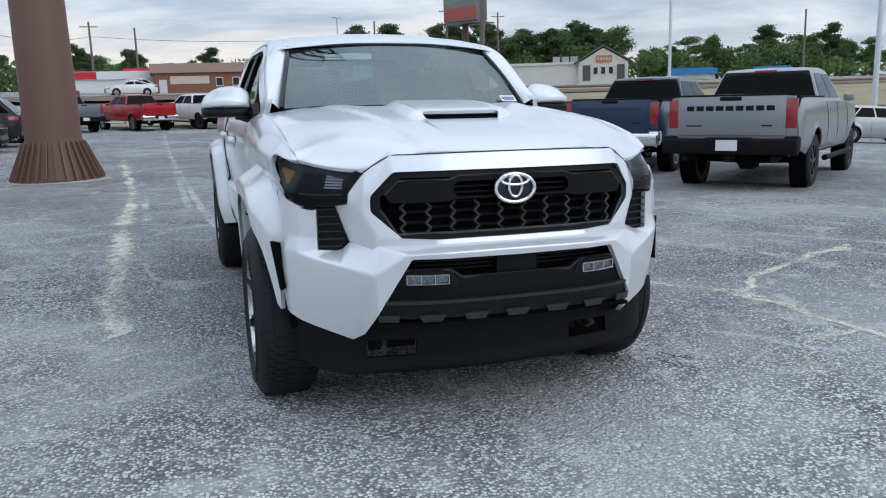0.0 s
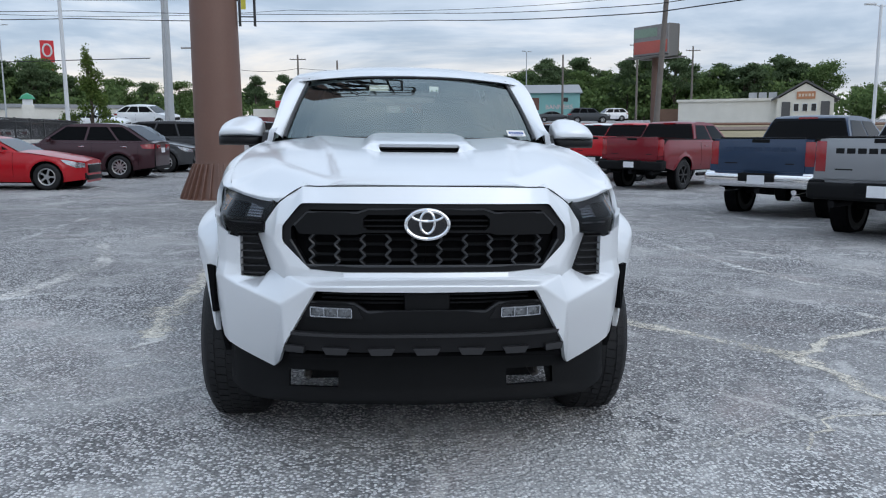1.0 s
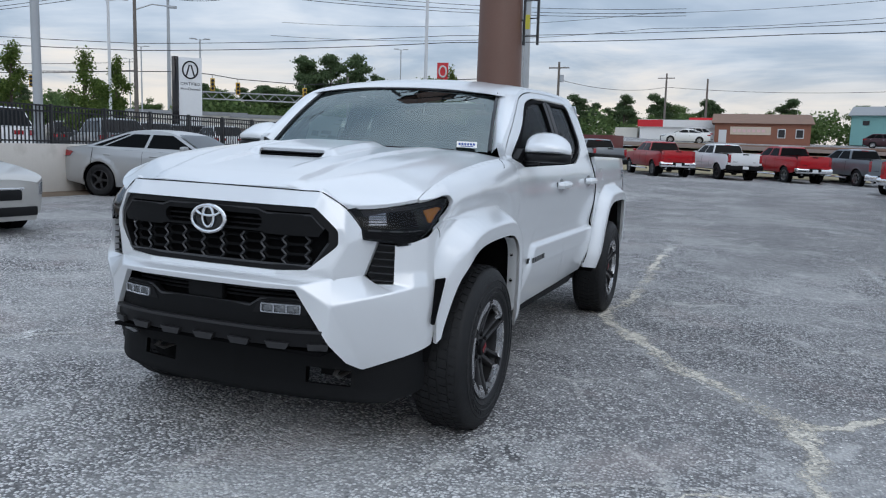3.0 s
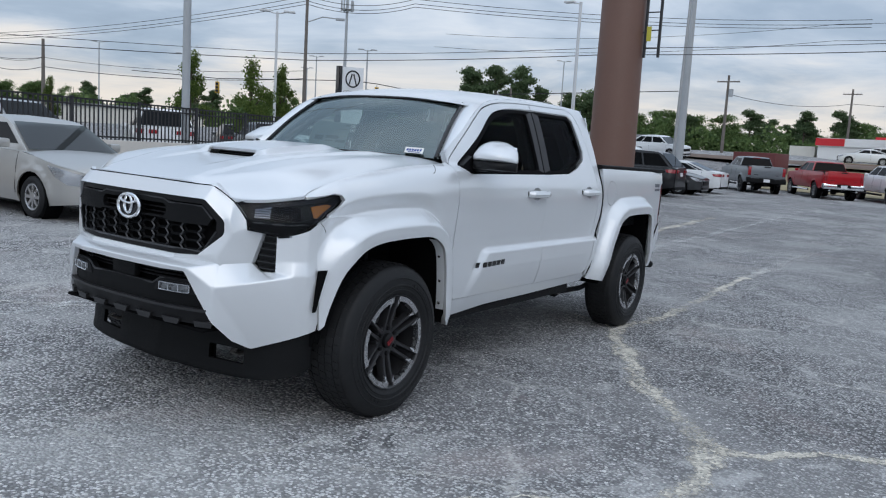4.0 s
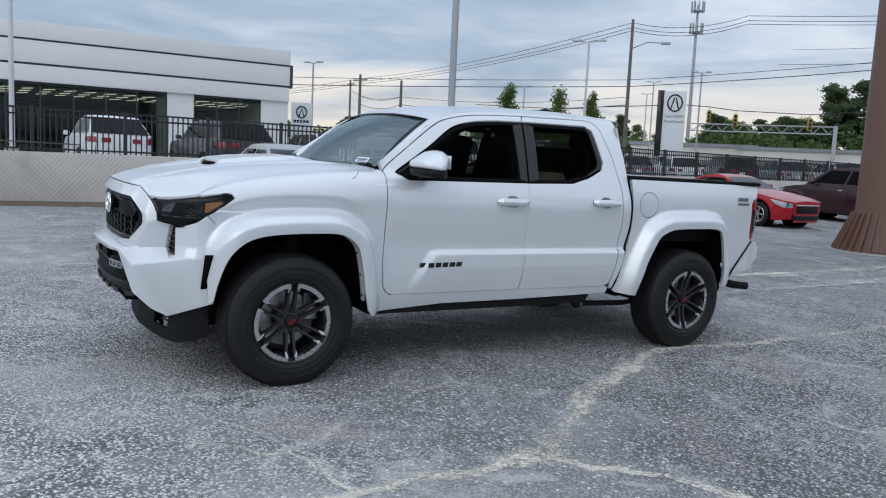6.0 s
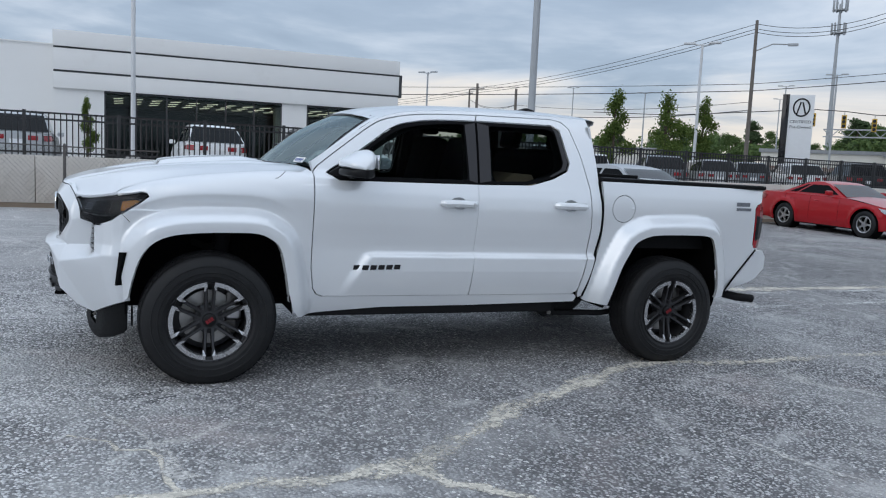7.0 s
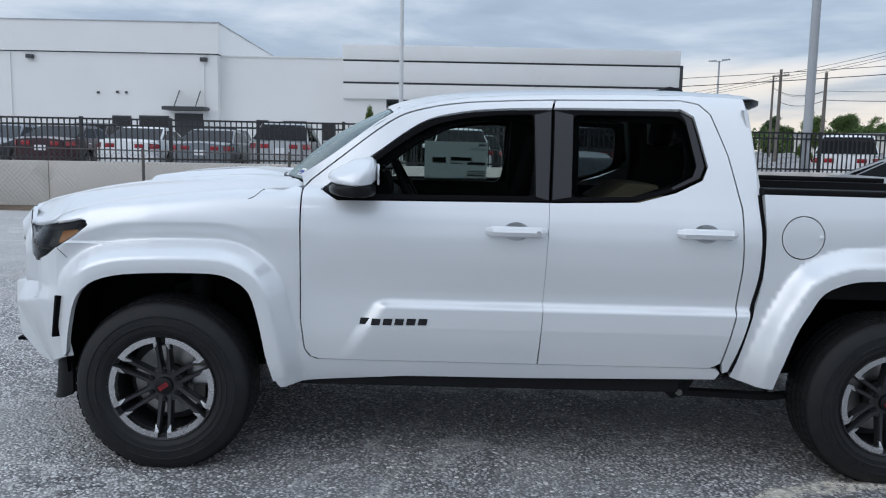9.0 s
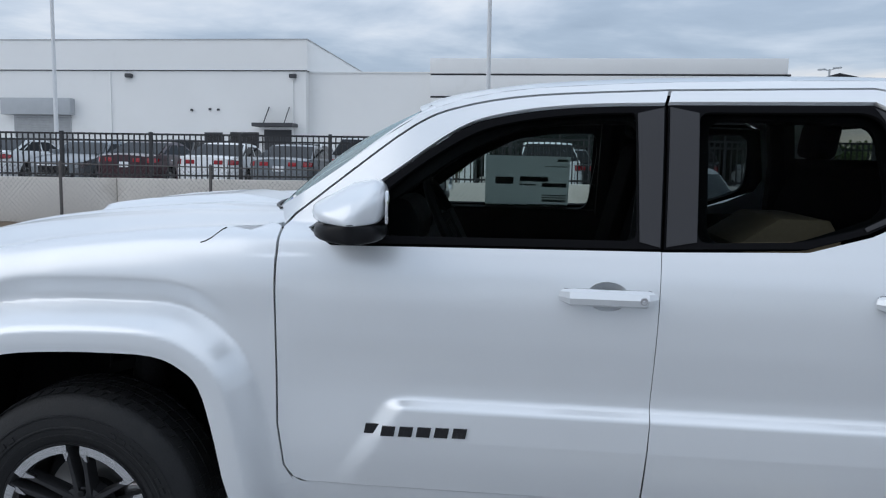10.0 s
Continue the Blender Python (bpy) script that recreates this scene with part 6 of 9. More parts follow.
def hero_wheel(y, s):
    """One wheel, built with its outer face towards +x, then turned for its side."""
    m = pose(s * 0.820, y, HUB_Z, 0, 0, 0 if s > 0 else 180)
    w = part("wheel", lathe([(-0.10, 0.225), (-0.07, 0.215), (-0.06, 0.205), (-0.06, 0.0)], 48), ALLOY_DARK, truck, "six-spoke two-tone alloy wheel", m=m)
    part("tyre", tyre_mesh(), RUBBER, w, "black road tyre")
    part("tread", tread_mesh(), RUBBER, w)
    for start, n_bars, step_ in ((0.35, 8, 0.105), (2.2, 5, 0.12), (3.6, 8, 0.105), (5.3, 4, 0.12)):
        for k in range(n_bars):
            part("sidewall_bar", arc_block(0.298, 0.318, start + k * step_, start + k * step_ + 0.065, 0.128, 0.1405, 2), RUBBER, w)
    part("rim", lathe([(0.120, 0.236), (0.128, 0.243), (0.118, 0.248), (0.10, 0.246), (0.095, 0.226), (0.06, 0.218), (-0.1, 0.216), (-0.1, 0.236)], 64), ALLOY_DARK, w, "dark alloy rim")
    part("brake_disc", lathe([(-0.025, 0.08), (-0.025, 0.165), (-0.010, 0.165), (-0.010, 0.08)], 48), DISC, w, "steel brake disc")
    part("caliper", box(-0.06, -0.05, -0.05, 0.018, 0.05, 0.05, 0.018, 3, m=Matrix.Translation((0, 0.148 if s > 0 else -0.148, 0.03))), ALLOY, w, "bare alloy brake caliper")
    part("caliper_bracket", box(-0.05, -0.03, -0.10, 0.010, 0.03, 0.16, 0.012, 2, m=Matrix.Translation((0, 0.135 if s > 0 else -0.135, 0.0))), STEEL, w)
    for k in range(6):
        a = math.pi / 2 + k * math.pi / 3
        part("lip_segment", arc_block(0.207, 0.240, a + radians(5.5), a + radians(54.5), 0.098, 0.126), MACHINED, w, "bright machined rim segment")
        for d in (-1, 1):
            # a pair of spokes runs each side of every gap
            def spoke_pt(r, off, x):
                rad, tan = Vector((0, math.cos(a), math.sin(a))), Vector((0, -math.sin(a), math.cos(a)))
                return Vector((x, 0, 0)) + rad * r + tan * off
            bm = bmesh.new()
            rows = []
            for r, o0, o1, xt in ((0.035, 0.004, 0.034, 0.078), (0.08, 0.009, 0.032, 0.084), (0.15, 0.014, 0.033, 0.100), (0.205, 0.016, 0.036, 0.116), (0.232, 0.018, 0.038, 0.122)):
                rows.append([spoke_pt(r, d * o0, xt - 0.045), spoke_pt(r, d * o0, xt - 0.006), spoke_pt(r, d * (o0 + 0.004), xt), spoke_pt(r, d * (o1 - 0.004), xt), spoke_pt(r, d * o1, xt - 0.008), spoke_pt(r, d * o1, xt - 0.045)])
            bm = grid_sheet(rows)
            bmesh.ops.recalc_face_normals(bm, faces=bm.faces[:])
            part("spoke", bm, ALLOY_DARK, w)
            bm = bmesh.new()
            rows = []
            for r, o0, o1, xt in ((0.178, 0.031, 0.0355, 0.1085), (0.190, 0.026, 0.0362, 0.1130), (0.205, 0.019, 0.037, 0.1175), (0.214, 0.019, 0.037, 0.1190)):
                rows.append([spoke_pt(r, d * o0, xt + 0.002), spoke_pt(r, d * o1, xt + 0.001), spoke_pt(r, d * (o1 + 0.001), xt - 0.010)])
            bm = grid_sheet(rows)
            part("spoke_edge", bm, MACHINED, w)
        rad = Vector((0, math.cos(a), math.sin(a)))
        part("lug_nut", lathe([(0.05, 0.013), (0.092, 0.011), (0.095, 0.0)], 6, "x", Matrix.Translation(rad * 0.066)), SATIN_BLACK, w)
    part("hub_ring", lathe([(0.03, 0.088), (0.076, 0.082), (0.080, 0.045), (0.085, 0.0)], 36), ALLOY_DARK, w)
    cap = part("centre_cap", lathe([(0.078, 0.041), (0.098, 0.039), (0.102, 0.034), (0.103, 0.0)], 32), SATIN_BLACK, w, "black centre cap with red bars")
    for k, (b0, b1) in enumerate(((-0.024, -0.010), (-0.007, 0.007), (0.010, 0.024))):
        part("cap_bar", box(0.102, b0, -0.011, 0.105, b1, 0.011, m=Matrix.Rotation(radians(35), 4, "X")), RED_INK, cap)
    return w


for y in (0.0, AXLE):
    for s in (1, -1):
        hero_wheel(y, s)

# ---------------------------------------------------------------- the lot's large pieces
BROWN = mat("brown_painted_steel", (0.165, 0.088, 0.066), 0.5, vary=0.10, scale=1.2, fine=40, bump=0.06, stain=(2.5, 0.58, 0.85, (0.16, 0.11, 0.085)))
CONCRETE = mat("painted_concrete", (0.66, 0.62, 0.57), 0.85, vary=0.10, scale=0.9, fine=45, bump=0.15, stain=(0.9, 0.56, 0.80, (0.42, 0.38, 0.33)))
KERB = mat("raw_concrete", (0.36, 0.35, 0.33), 0.9, vary=0.18, scale=3, fine=60, bump=0.3)
IRON = mat("black_fence_iron", (0.018, 0.018, 0.020), 0.45, vary=0.2, scale=5, fine=80)
WIRE = mat("weathered_fence_wire", (0.105, 0.095, 0.09), 0.65, 0.3, 0.3, 4, 90)
GALV = mat("galvanised_steel", (0.40, 0.41, 0.42), 0.5, 0.6, 0.15, 4, 90)
POLE_GREY = mat("grey_pole_paint", (0.40, 0.42, 0.44), 0.5, vary=0.08, scale=2, fine=50)
POLE_WHITE = mat("white_pole_paint", (0.66, 0.67, 0.68), 0.5, vary=0.06, scale=2, fine=50)
WOOD_POLE = mat("weathered_pole_wood", (0.165, 0.145, 0.128), 0.9, vary=0.25, scale=2, fine=40, bump=0.3)
STUCCO = mat("white_stucco", (0.80, 0.80, 0.79), 0.85, vary=0.035, scale=0.4, fine=50, bump=0.1, stain=(0.35, 0.60, 0.9, (0.68, 0.67, 0.65)))
REVEAL = mat("dark_reveal_metal", (0.045, 0.047, 0.052), 0.5, vary=0.1)
SHOW_GLASS = glass("showroom_glass", (0.62, 0.70, 0.68), 0.02, 1.32)
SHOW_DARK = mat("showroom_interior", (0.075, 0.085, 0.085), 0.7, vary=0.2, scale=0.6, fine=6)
STRIP_LIGHT = lamp_mat("showroom_strip_light", (1.0, 0.88, 0.70), 1.4)


def worn_marking(name, color, dark, keep, soft):
    """Something thin on coarse asphalt: it frays at its edges and lets the stones through."""
    m = bpy.data.materials.new(name)
    m.use_nodes = True
    n, l = m.node_tree.nodes, m.node_tree.links
    b = n["Principled BSDF"]
    b.inputs["Roughness"].default_value, b.inputs["Specular IOR Level"].default_value = 0.9, 0.2
    tc = n.new("ShaderNodeTexCoord").outputs["Object"]
    vor, big, mid_, edge = n.new("ShaderNodeTexVoronoi"), n.new("ShaderNodeTexNoise"), n.new("ShaderNodeTexNoise"), n.new("ShaderNodeAttribute")
    edge.attribute_name = "edge"
    vor.inputs["Scale"].default_value, big.inputs["Scale"].default_value, mid_.inputs["Scale"].default_value = 75, 1.3, 16
    for k in (vor, big, mid_):
        l.new(tc, k.inputs["Vector"])
    sp, mx = n.new("ShaderNodeSeparateColor"), n.new("ShaderNodeMix")
    l.new(vor.outputs["Color"], sp.inputs[0])
    mx.data_type = "RGBA"
    mx.inputs[6].default_value, mx.inputs[7].default_value = (*dark, 1), (*color, 1)
    l.new(sp.outputs[0], mx.inputs["Factor"])
    l.new(mx.outputs[2], b.inputs["Base Color"])

    def op(kind, a, c, clamp=False):
        q = n.new("ShaderNodeMath")
        q.operation, q.use_clamp = kind, clamp
        for i_, v in enumerate((a, c)):
            if isinstance(v, (int, float)):
                q.inputs[i_].default_value = v
            else:
                l.new(v, q.inputs[i_])
        return q.outputs[0]
    total = op("ADD", op("MULTIPLY", edge.outputs["Fac"], 1.0), op("ADD", op("MULTIPLY", op("SUBTRACT", sp.outputs[1], 0.5), 0.7), op("ADD", op("MULTIPLY", op("SUBTRACT", mid_.outputs["Fac"], 0.5), 1.6), op("MULTIPLY", op("SUBTRACT", big.outputs["Fac"], 0.5), 2.2))))
    l.new(op("MULTIPLY", op("DIVIDE", op("SUBTRACT", total, 1 - keep), soft, True), 0.9), b.inputs["Alpha"])
    return m


LINE_PAINT = worn_marking("faded_line_paint", (0.86, 0.86, 0.84), (0.46, 0.46, 0.455), 0.64, 0.8)
CRACK_FILL = worn_marking("sandy_crack_fill", (0.84, 0.79, 0.69), (0.50, 0.465, 0.40), 0.76, 0.75)
CRACK_PALE = worn_marking("pale_crack", (0.74, 0.72, 0.685), (0.46, 0.45, 0.43), 0.60, 0.8)
GRASS = mat("dry_grass", (0.30, 0.25, 0.15), 0.95, vary=0.35, scale=0.5, fine=12, bump=0.4)
DIRT = mat("leaf_litter", (0.16, 0.12, 0.085), 0.95, vary=0.35, scale=5, fine=60, bump=0.4)


def wall_x(y):
    return -11.15 - 0.085 * y


# the sign pillar with its ribbed skirt
pil = thing("sign_pillar", Matrix.Translation((-3.68, 14.2, lie(-3.68, 14.2))), "tall brown steel sign pillar with a ribbed skirt", "pillar")
part("column", lathe([(0.0, 0.56), (1.0, 0.53), (12.0, 0.43), (19.0, 0.40), (19.0, 0)], 48, "z"), BROWN, pil, "brown painted steel column")
for z0, z1, w_, bays in ((15.2, 17.6, 3.4, 4), (18.0, 22.0, 5.2, 6)):
    for dy_ in (-0.75, 0.75):
        for zz in (z0, (z0 + z1) / 2, z1):
            part("sign_rail", box(-w_, dy_ - 0.09, zz - 0.09, w_, dy_ + 0.09, zz + 0.09), SATIN_BLACK, pil)
        for k in range(bays + 1):
            xx = -w_ + 2 * w_ * k / bays
            part("sign_upright", box(xx - 0.07, dy_ - 0.07, z0, xx + 0.07, dy_ + 0.07, z1), SATIN_BLACK, pil)
    for k in range(bays + 1):
        xx = -w_ + 2 * w_ * k / bays
        part("sign_tie", box(xx - 0.06, -0.75, z0 - 0.06, xx + 0.06, 0.75, z0 + 0.06), SATIN_BLACK, pil)
    part("sign_panel", box(-w_, -0.85, z0 + 0.1, -w_ * 0.35, 0.85, z1 - 0.1), BROWN, pil, "dark sign cabinet")
part("skirt", lathe([(0.0, 0.86), (0.03, 0.86), (0.06, 0.80), (0.75, 0.545), (0.82, 0.54)], 64, "z"), BROWN, pil)
rib = None
for k in range(30):
    m = pose(0, 0, 0, 0, 0, k * 12)
    if rib is None:
        bm = prism([(0.50, 0.02), (0.90, 0.02), (0.90, 0.07), (0.60, 0.78), (0.52, 0.80)], 0.022, lambda a, b, c: (a, c - 0.011, b))
        rib = part("rib", bm, BROWN, pil, m=m)
    else:
        again(rib, pil, m)
part("footing", lathe([(-0.02, 1.0), (0.022, 0.98), (0.026, 0.0)], 40, "z"), KERB, pil)
for r in (0.56, 0.88):
    part("ladder_rail", box(r - 0.025, -0.03, 3.75, r + 0.025, 0.03, 12.5), IRON, pil)
for k in range(22):
    part("ladder_rung", tube([(0.56, 0, 3.95 + 0.39 * k), (0.88, 0, 3.95 + 0.39 * k)], 0.014, 6), IRON, pil)
part("ladder_gate", box(0.60, -0.05, 4.10, 0.70, -0.03, 4.42), mat("yellow_tag", (0.55, 0.50, 0.06), 0.6), pil, "yellow warning plate")
for zz in (4.3, 6.8, 9.4):
    part("ladder_stay", tube([(0.4, 0, zz), (0.56, 0, zz)], 0.02, 6), IRON, pil)
# open frames of the sign, high up on the pillar
for x0, x1, z0, z1 in ((-4.6, -0.9, 13.0, 16.2), (0.9, 4.2, 14.0, 18.6), (-2.6, -0.6, 16.8, 18.8)):
    for zz in (z0, (z0 + z1) / 2, z1):
        part("frame_beam", box(x0, -0.62, zz - 0.08, x1, -0.46, zz + 0.08), IRON, pil)
    for xx in (x0, (x0 + x1) / 2, x1):
        part("frame_post", box(xx - 0.08, -0.62, z0, xx + 0.08, -0.46, z1), IRON, pil)
    for zz in (z0, z1):
        part("frame_arm", box(min(abs(x0), abs(x1)) * (1 if x1 > 0 else -1) - 0.1 if x1 > 0 else x1 - 0.1, -0.62, zz - 0.06, 0.1, -0.46, zz + 0.06) if x1 < 0 else box(-0.1, -0.62, zz - 0.06, x0 + 0.1, -0.46, zz + 0.06), IRON, pil)

# low wall, fence on it, wire fence in front
Y0, Y1 = -30.0, 38.0
n_seg = 17
for i in range(n_seg):
    a, b = Y0 + (Y1 - Y0) * i / n_seg, Y0 + (Y1 - Y0) * (i + 1) / n_seg
    za, zb = lie(wall_x(a), a), lie(wall_x(b), b)
    bm = bmesh.new()
    vs = [bm.verts.new(p) for p in ((wall_x(a), a + 0.006, za - 0.3), (wall_x(b), b - 0.006, zb - 0.3), (wall_x(b), b - 0.006, 1.16), (wall_x(a), a + 0.006, 1.16), (wall_x(a) - 0.28, a + 0.006, za - 0.3), (wall_x(b) - 0.28, b - 0.006, zb - 0.3), (wall_x(b) - 0.28, b - 0.006, 1.16), (wall_x(a) - 0.28, a + 0.006, 1.16))]
    for f in ((0, 1, 2, 3), (7, 6, 5, 4), (3, 2, 6, 7), (0, 4, 5, 1), (1, 5, 6, 2), (0, 3, 7, 4)):
        bm.faces.new([vs[k] for k in f])
    bmesh.ops.recalc_face_normals(bm, faces=bm.faces[:])
    o = obj("retaining_wall", soften(bm, 0.012), CONCRETE)
    tagged(o, "low cream concrete retaining wall with dirty streaks", "wall", "retaining wall lengths", "structure")
verge = obj("verge", grid_sheet([[(wall_x(y) + dx, y, lie(wall_x(y) + dx, y) + dz) for dx, dz in ((0.0, 0.05), (0.25, 0.03), (0.55, 0.004))] for y in np.arange(-30, 38.1, 1.0)]), DIRT)
tagged(verge, "strip of dirt and leaf litter along the wall", "dirt", kind="structure")
SP = 1.68
slope = math.degrees(math.atan(0.085))
fence = None
y = -29.0
while y < 36:
    m = pose(wall_x(y) - 0.45, y, 0.90, 0, 0, slope)
    if fence is None:
        fence = thing("fence_panel", m, "black iron picket fence panel behind the wall", "fence", "fence panels along the wall")
        part("post", box(-0.032, -0.032, -0.5, 0.032, 0.032, 1.12, 0.006), IRON, fence)
        for zr in (0.30, 0.94, 1.06):
            part("rail", box(-0.018, 0.03, zr, 0.018, SP - 0.03, zr + 0.035), IRON, fence)
        first = None
        for k in range(1, 16):
            pm = pose(0, k * SP / 16, 0, 0, 0, 0)
            if first is None:
                first = part("picket", box(-0.0115, -0.0115, 0.24, 0.0115, 0.0115, 1.062), IRON, fence, m=pm)
            else:
                again(first, fence, pm)
    else:
        copy_thing(fence, m)
    y += SP * math.cos(math.radians(slope))
for k in range(5):
    yy = -12.2 + 2.68 * k
    cp = obj("wire_fence_post", lathe([(0, 0.028), (1.16, 0.028), (1.19, 0.02), (1.2, 0)], 10, "z"), WIRE, m=pose(wall_x(yy) + 0.32, yy, lie(wall_x(yy) + 0.3, yy), 0, 0, 0))
    tagged(cp, "thin weathered steel post of a low wire fence", "post", "wire fence posts")
bm = bmesh.new()
for i in range(150):
    ya = -12.4 + 0.085 * i
    for d in (-1, 1):
        yb = ya + d * 0.95
        za = lie(wall_x(ya) + 0.32, ya) + 0.06
        put_tube(bm, [(wall_x(ya) + 0.32, ya, za), (wall_x(yb) + 0.32, yb, za + 1.05)], 0.0022, 3, cap=False)
put_tube(bm, [(wall_x(-12.4) + 0.32, -12.4, lie(-10, -12) + 1.15), (wall_x(0.2) + 0.32, 0.2, lie(-10, 0) + 1.15)], 0.012, 6)
wf = obj("wire_fence_mesh", bm, WIRE)
tagged(wf, "weathered dark diamond wire mesh in front of the wall", "wire fence", kind="stuff")

# dealership
LOT = 0.45
bld = thing("showroom_building", Matrix.Translation((0, 0, 0)), "long white stucco showroom with dark reveals and glazing", "building")
BX = -42.0
part("upper_band", box(BX - 16, -3.9, 6.62, BX + 0.30, 15.5, 7.46, 0.02), STUCCO, bld)
part("reveal", box(BX - 16, -3.88, 6.52, BX + 0.15, 15.62, 6.62), REVEAL, bld)
part("middle_band", box(BX - 16, -3.9, 5.38, BX + 0.24, 15.5, 6.52, 0.02), STUCCO, bld)
part("reveal", box(BX - 16, -3.88, 5.27, BX + 0.15, 15.62, 5.38), REVEAL, bld)
part("end_fin", box(BX - 0.2, 15.5, 5.25, BX + 0.26, 15.68, 6.62), REVEAL, bld)
part("lower_band", box(BX - 16, -3.9, 4.42, BX + 0.18, 15.5, 5.27, 0.02), STUCCO, bld)
for y0, y1 in ((-3.9, -1.4), (8.32, 9.8), (13.8, 15.5)):
    part("pier", box(BX - 3, y0, LOT, BX, y1, 4.42), STUCCO, bld)
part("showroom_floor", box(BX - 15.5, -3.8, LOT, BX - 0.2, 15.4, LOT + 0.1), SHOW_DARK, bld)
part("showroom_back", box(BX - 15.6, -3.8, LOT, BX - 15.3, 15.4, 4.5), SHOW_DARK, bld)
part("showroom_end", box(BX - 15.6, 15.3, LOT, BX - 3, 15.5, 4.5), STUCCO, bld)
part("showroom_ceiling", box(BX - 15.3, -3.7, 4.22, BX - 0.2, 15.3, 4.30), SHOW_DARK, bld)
for k in range(17):
    for r in range(3):
        part("strip_light", box(-0.55, -0.045, 0, 0.55, 0.045, 0.03, m=pose(BX - 2.2 - 2.6 * r, -2.8 + 1.05 * k, 4.17, 0, 0, 25)), STRIP_LIGHT, bld)
for y0, y1, n in ((-1.4, 8.32, 6), (9.8, 13.8, 3)):
    win = part("shop_window", box(BX - 0.10, y0, 4.34, BX - 0.02, y1, 4.42), REVEAL, bld, "large dark-framed shop window")
    for k in range(n + 1):
        yy = y0 + (y1 - y0 - 0.07) * k / n
        part("mullion", box(BX - 0.10, yy, LOT + 0.1, BX - 0.02, yy + 0.07, 4.34), REVEAL, win)
    for k in range(n):
        ya, yb = y0 + (y1 - y0) * k / n + 0.05, y0 + (y1 - y0) * (k + 1) / n - 0.02
        p = part("pane", box(BX - 0.07, ya, LOT + 0.1, BX - 0.05, yb, 4.34), SHOW_GLASS, win)
        p.visible_shadow = False
shop = thing("service_building", Matrix.Translation((0, 0, 0)), "tall plain white service building with a roller door", "building")
part("wall", box(BX - 18, -11.1, LOT, BX - 0.6, -3.9, 6.72), STUCCO, shop)
part("coping", box(BX - 18, -11.1, 6.72, BX - 0.54, -3.9, 6.80), STUCCO, shop)
part("wall", box(BX - 22, -60, LOT, BX, -11.1, 6.75), STUCCO, shop)
part("parapet", box(BX - 22, -60, 6.80, BX + 0.12, -11.0, 8.50), STUCCO, shop)
part("shadow_gap", box(BX - 22, -60, 6.75, BX + 0.04, -11.06, 6.80), REVEAL, shop)
part("cap_flashing", box(BX - 22, -60, 8.50, BX + 0.16, -10.96, 8.56), GALV, shop)
for yy in (-22.9, -11.9):
    part("downpipe", box(BX, yy - 0.05, LOT, BX + 0.08, yy + 0.05, 6.7), STUCCO, shop)
for yy in (-21.7, -11.85, -33.0):
    part("wall_lamp", box(BX, yy - 0.2, 6.35, BX + 0.25, yy + 0.2, 6.58, 0.03), REVEAL, shop)
door = part("service_door", box(BX - 0.02, -13.6, LOT, BX + 0.03, -11.9, 3.4), REVEAL, shop, "dark service entrance under a steel canopy")
part("canopy", box(BX, -13.95, 3.55, BX + 1.2, -11.6, 3.75), REVEAL, door)
for yy in (-13.3, -12.1):
    part("canopy_rod", tube([(BX + 1.1, yy, 3.7), (BX, yy - 0.5 * 0, 4.7)], 0.03, 6), REVEAL, door)
for y0, y1, z0, z1 in ((-17.2, -16.1, 2.3, 3.22), (-15.65, -13.92, 2.2, 3.25), (-9.05, -8.33, 1.6, 3.12), (-7.5, -6.1, 1.6, 3.1), (-5.2, -4.4, 1.6, 3.05)):
    xw = BX if y0 < -11.1 else BX - 0.6
    w = part("small_window", box(xw - 0.02, y0, z0, xw + 0.03, y1, z1), REVEAL, shop, "small dark-framed window")
    p = part("pane", box(xw + 0.03, y0 + 0.08, z0 + 0.08, xw + 0.035, y1 - 0.08, z1 - 0.08), GLOSS_BLACK, w)
roller = part("roller_door", box(BX, -29.0, LOT, BX + 0.04, -25.4, 4.15), GALV, shop, "grey steel roller door with a boxed header")
part("header_box", box(BX, -29.5, 4.15, BX + 0.55, -25.15, 5.12, 0.03), POLE_GREY, roller)
for k in range(24):
    part("slat", box(BX + 0.04, -28.9, 0.6 + 0.148 * k, BX + 0.07, -25.5, 0.6 + 0.148 * k + 0.12, 0.012, 1), GALV, roller)
for s_y, z0 in ((-18.0, 4.45), (-16.9, 4.5), (-16.4, 4.48)):
    part("wall_fitting", box(BX, s_y, z0, BX + 0.12, s_y + 0.14, z0 + 0.12, 0.02), REVEAL, shop)

# ---------------------------------------------------------------- parked vehicles
PAINTS = {k: paint(k + "_car_paint", c, min(0.6, f * 0.9 + 0.06), 0.30, 0.6, 0.35) for k, c, f in (("silver", (0.46, 0.47, 0.48), 0.55), ("steel_grey", (0.20, 0.22, 0.24), 0.5), ("grey_silver", (0.31, 0.32, 0.335), 0.5), ("navy", (0.020, 0.045, 0.095), 0.25), ("maroon", (0.19, 0.004, 0.013), 0.15), ("red", (0.42, 0.003, 0.010), 0.0), ("bright_red", (0.54, 0.005, 0.014), 0.0), ("white", (0.80, 0.81, 0.82), 0.0), ("black", (0.012, 0.012, 0.014), 0.1), ("plum", (0.045, 0.014, 0.020), 0.3), ("champagne", (0.50, 0.49, 0.47), 0.5), ("charcoal", (0.055, 0.058, 0.062), 0.4))}
TYRE_CACHE = {}


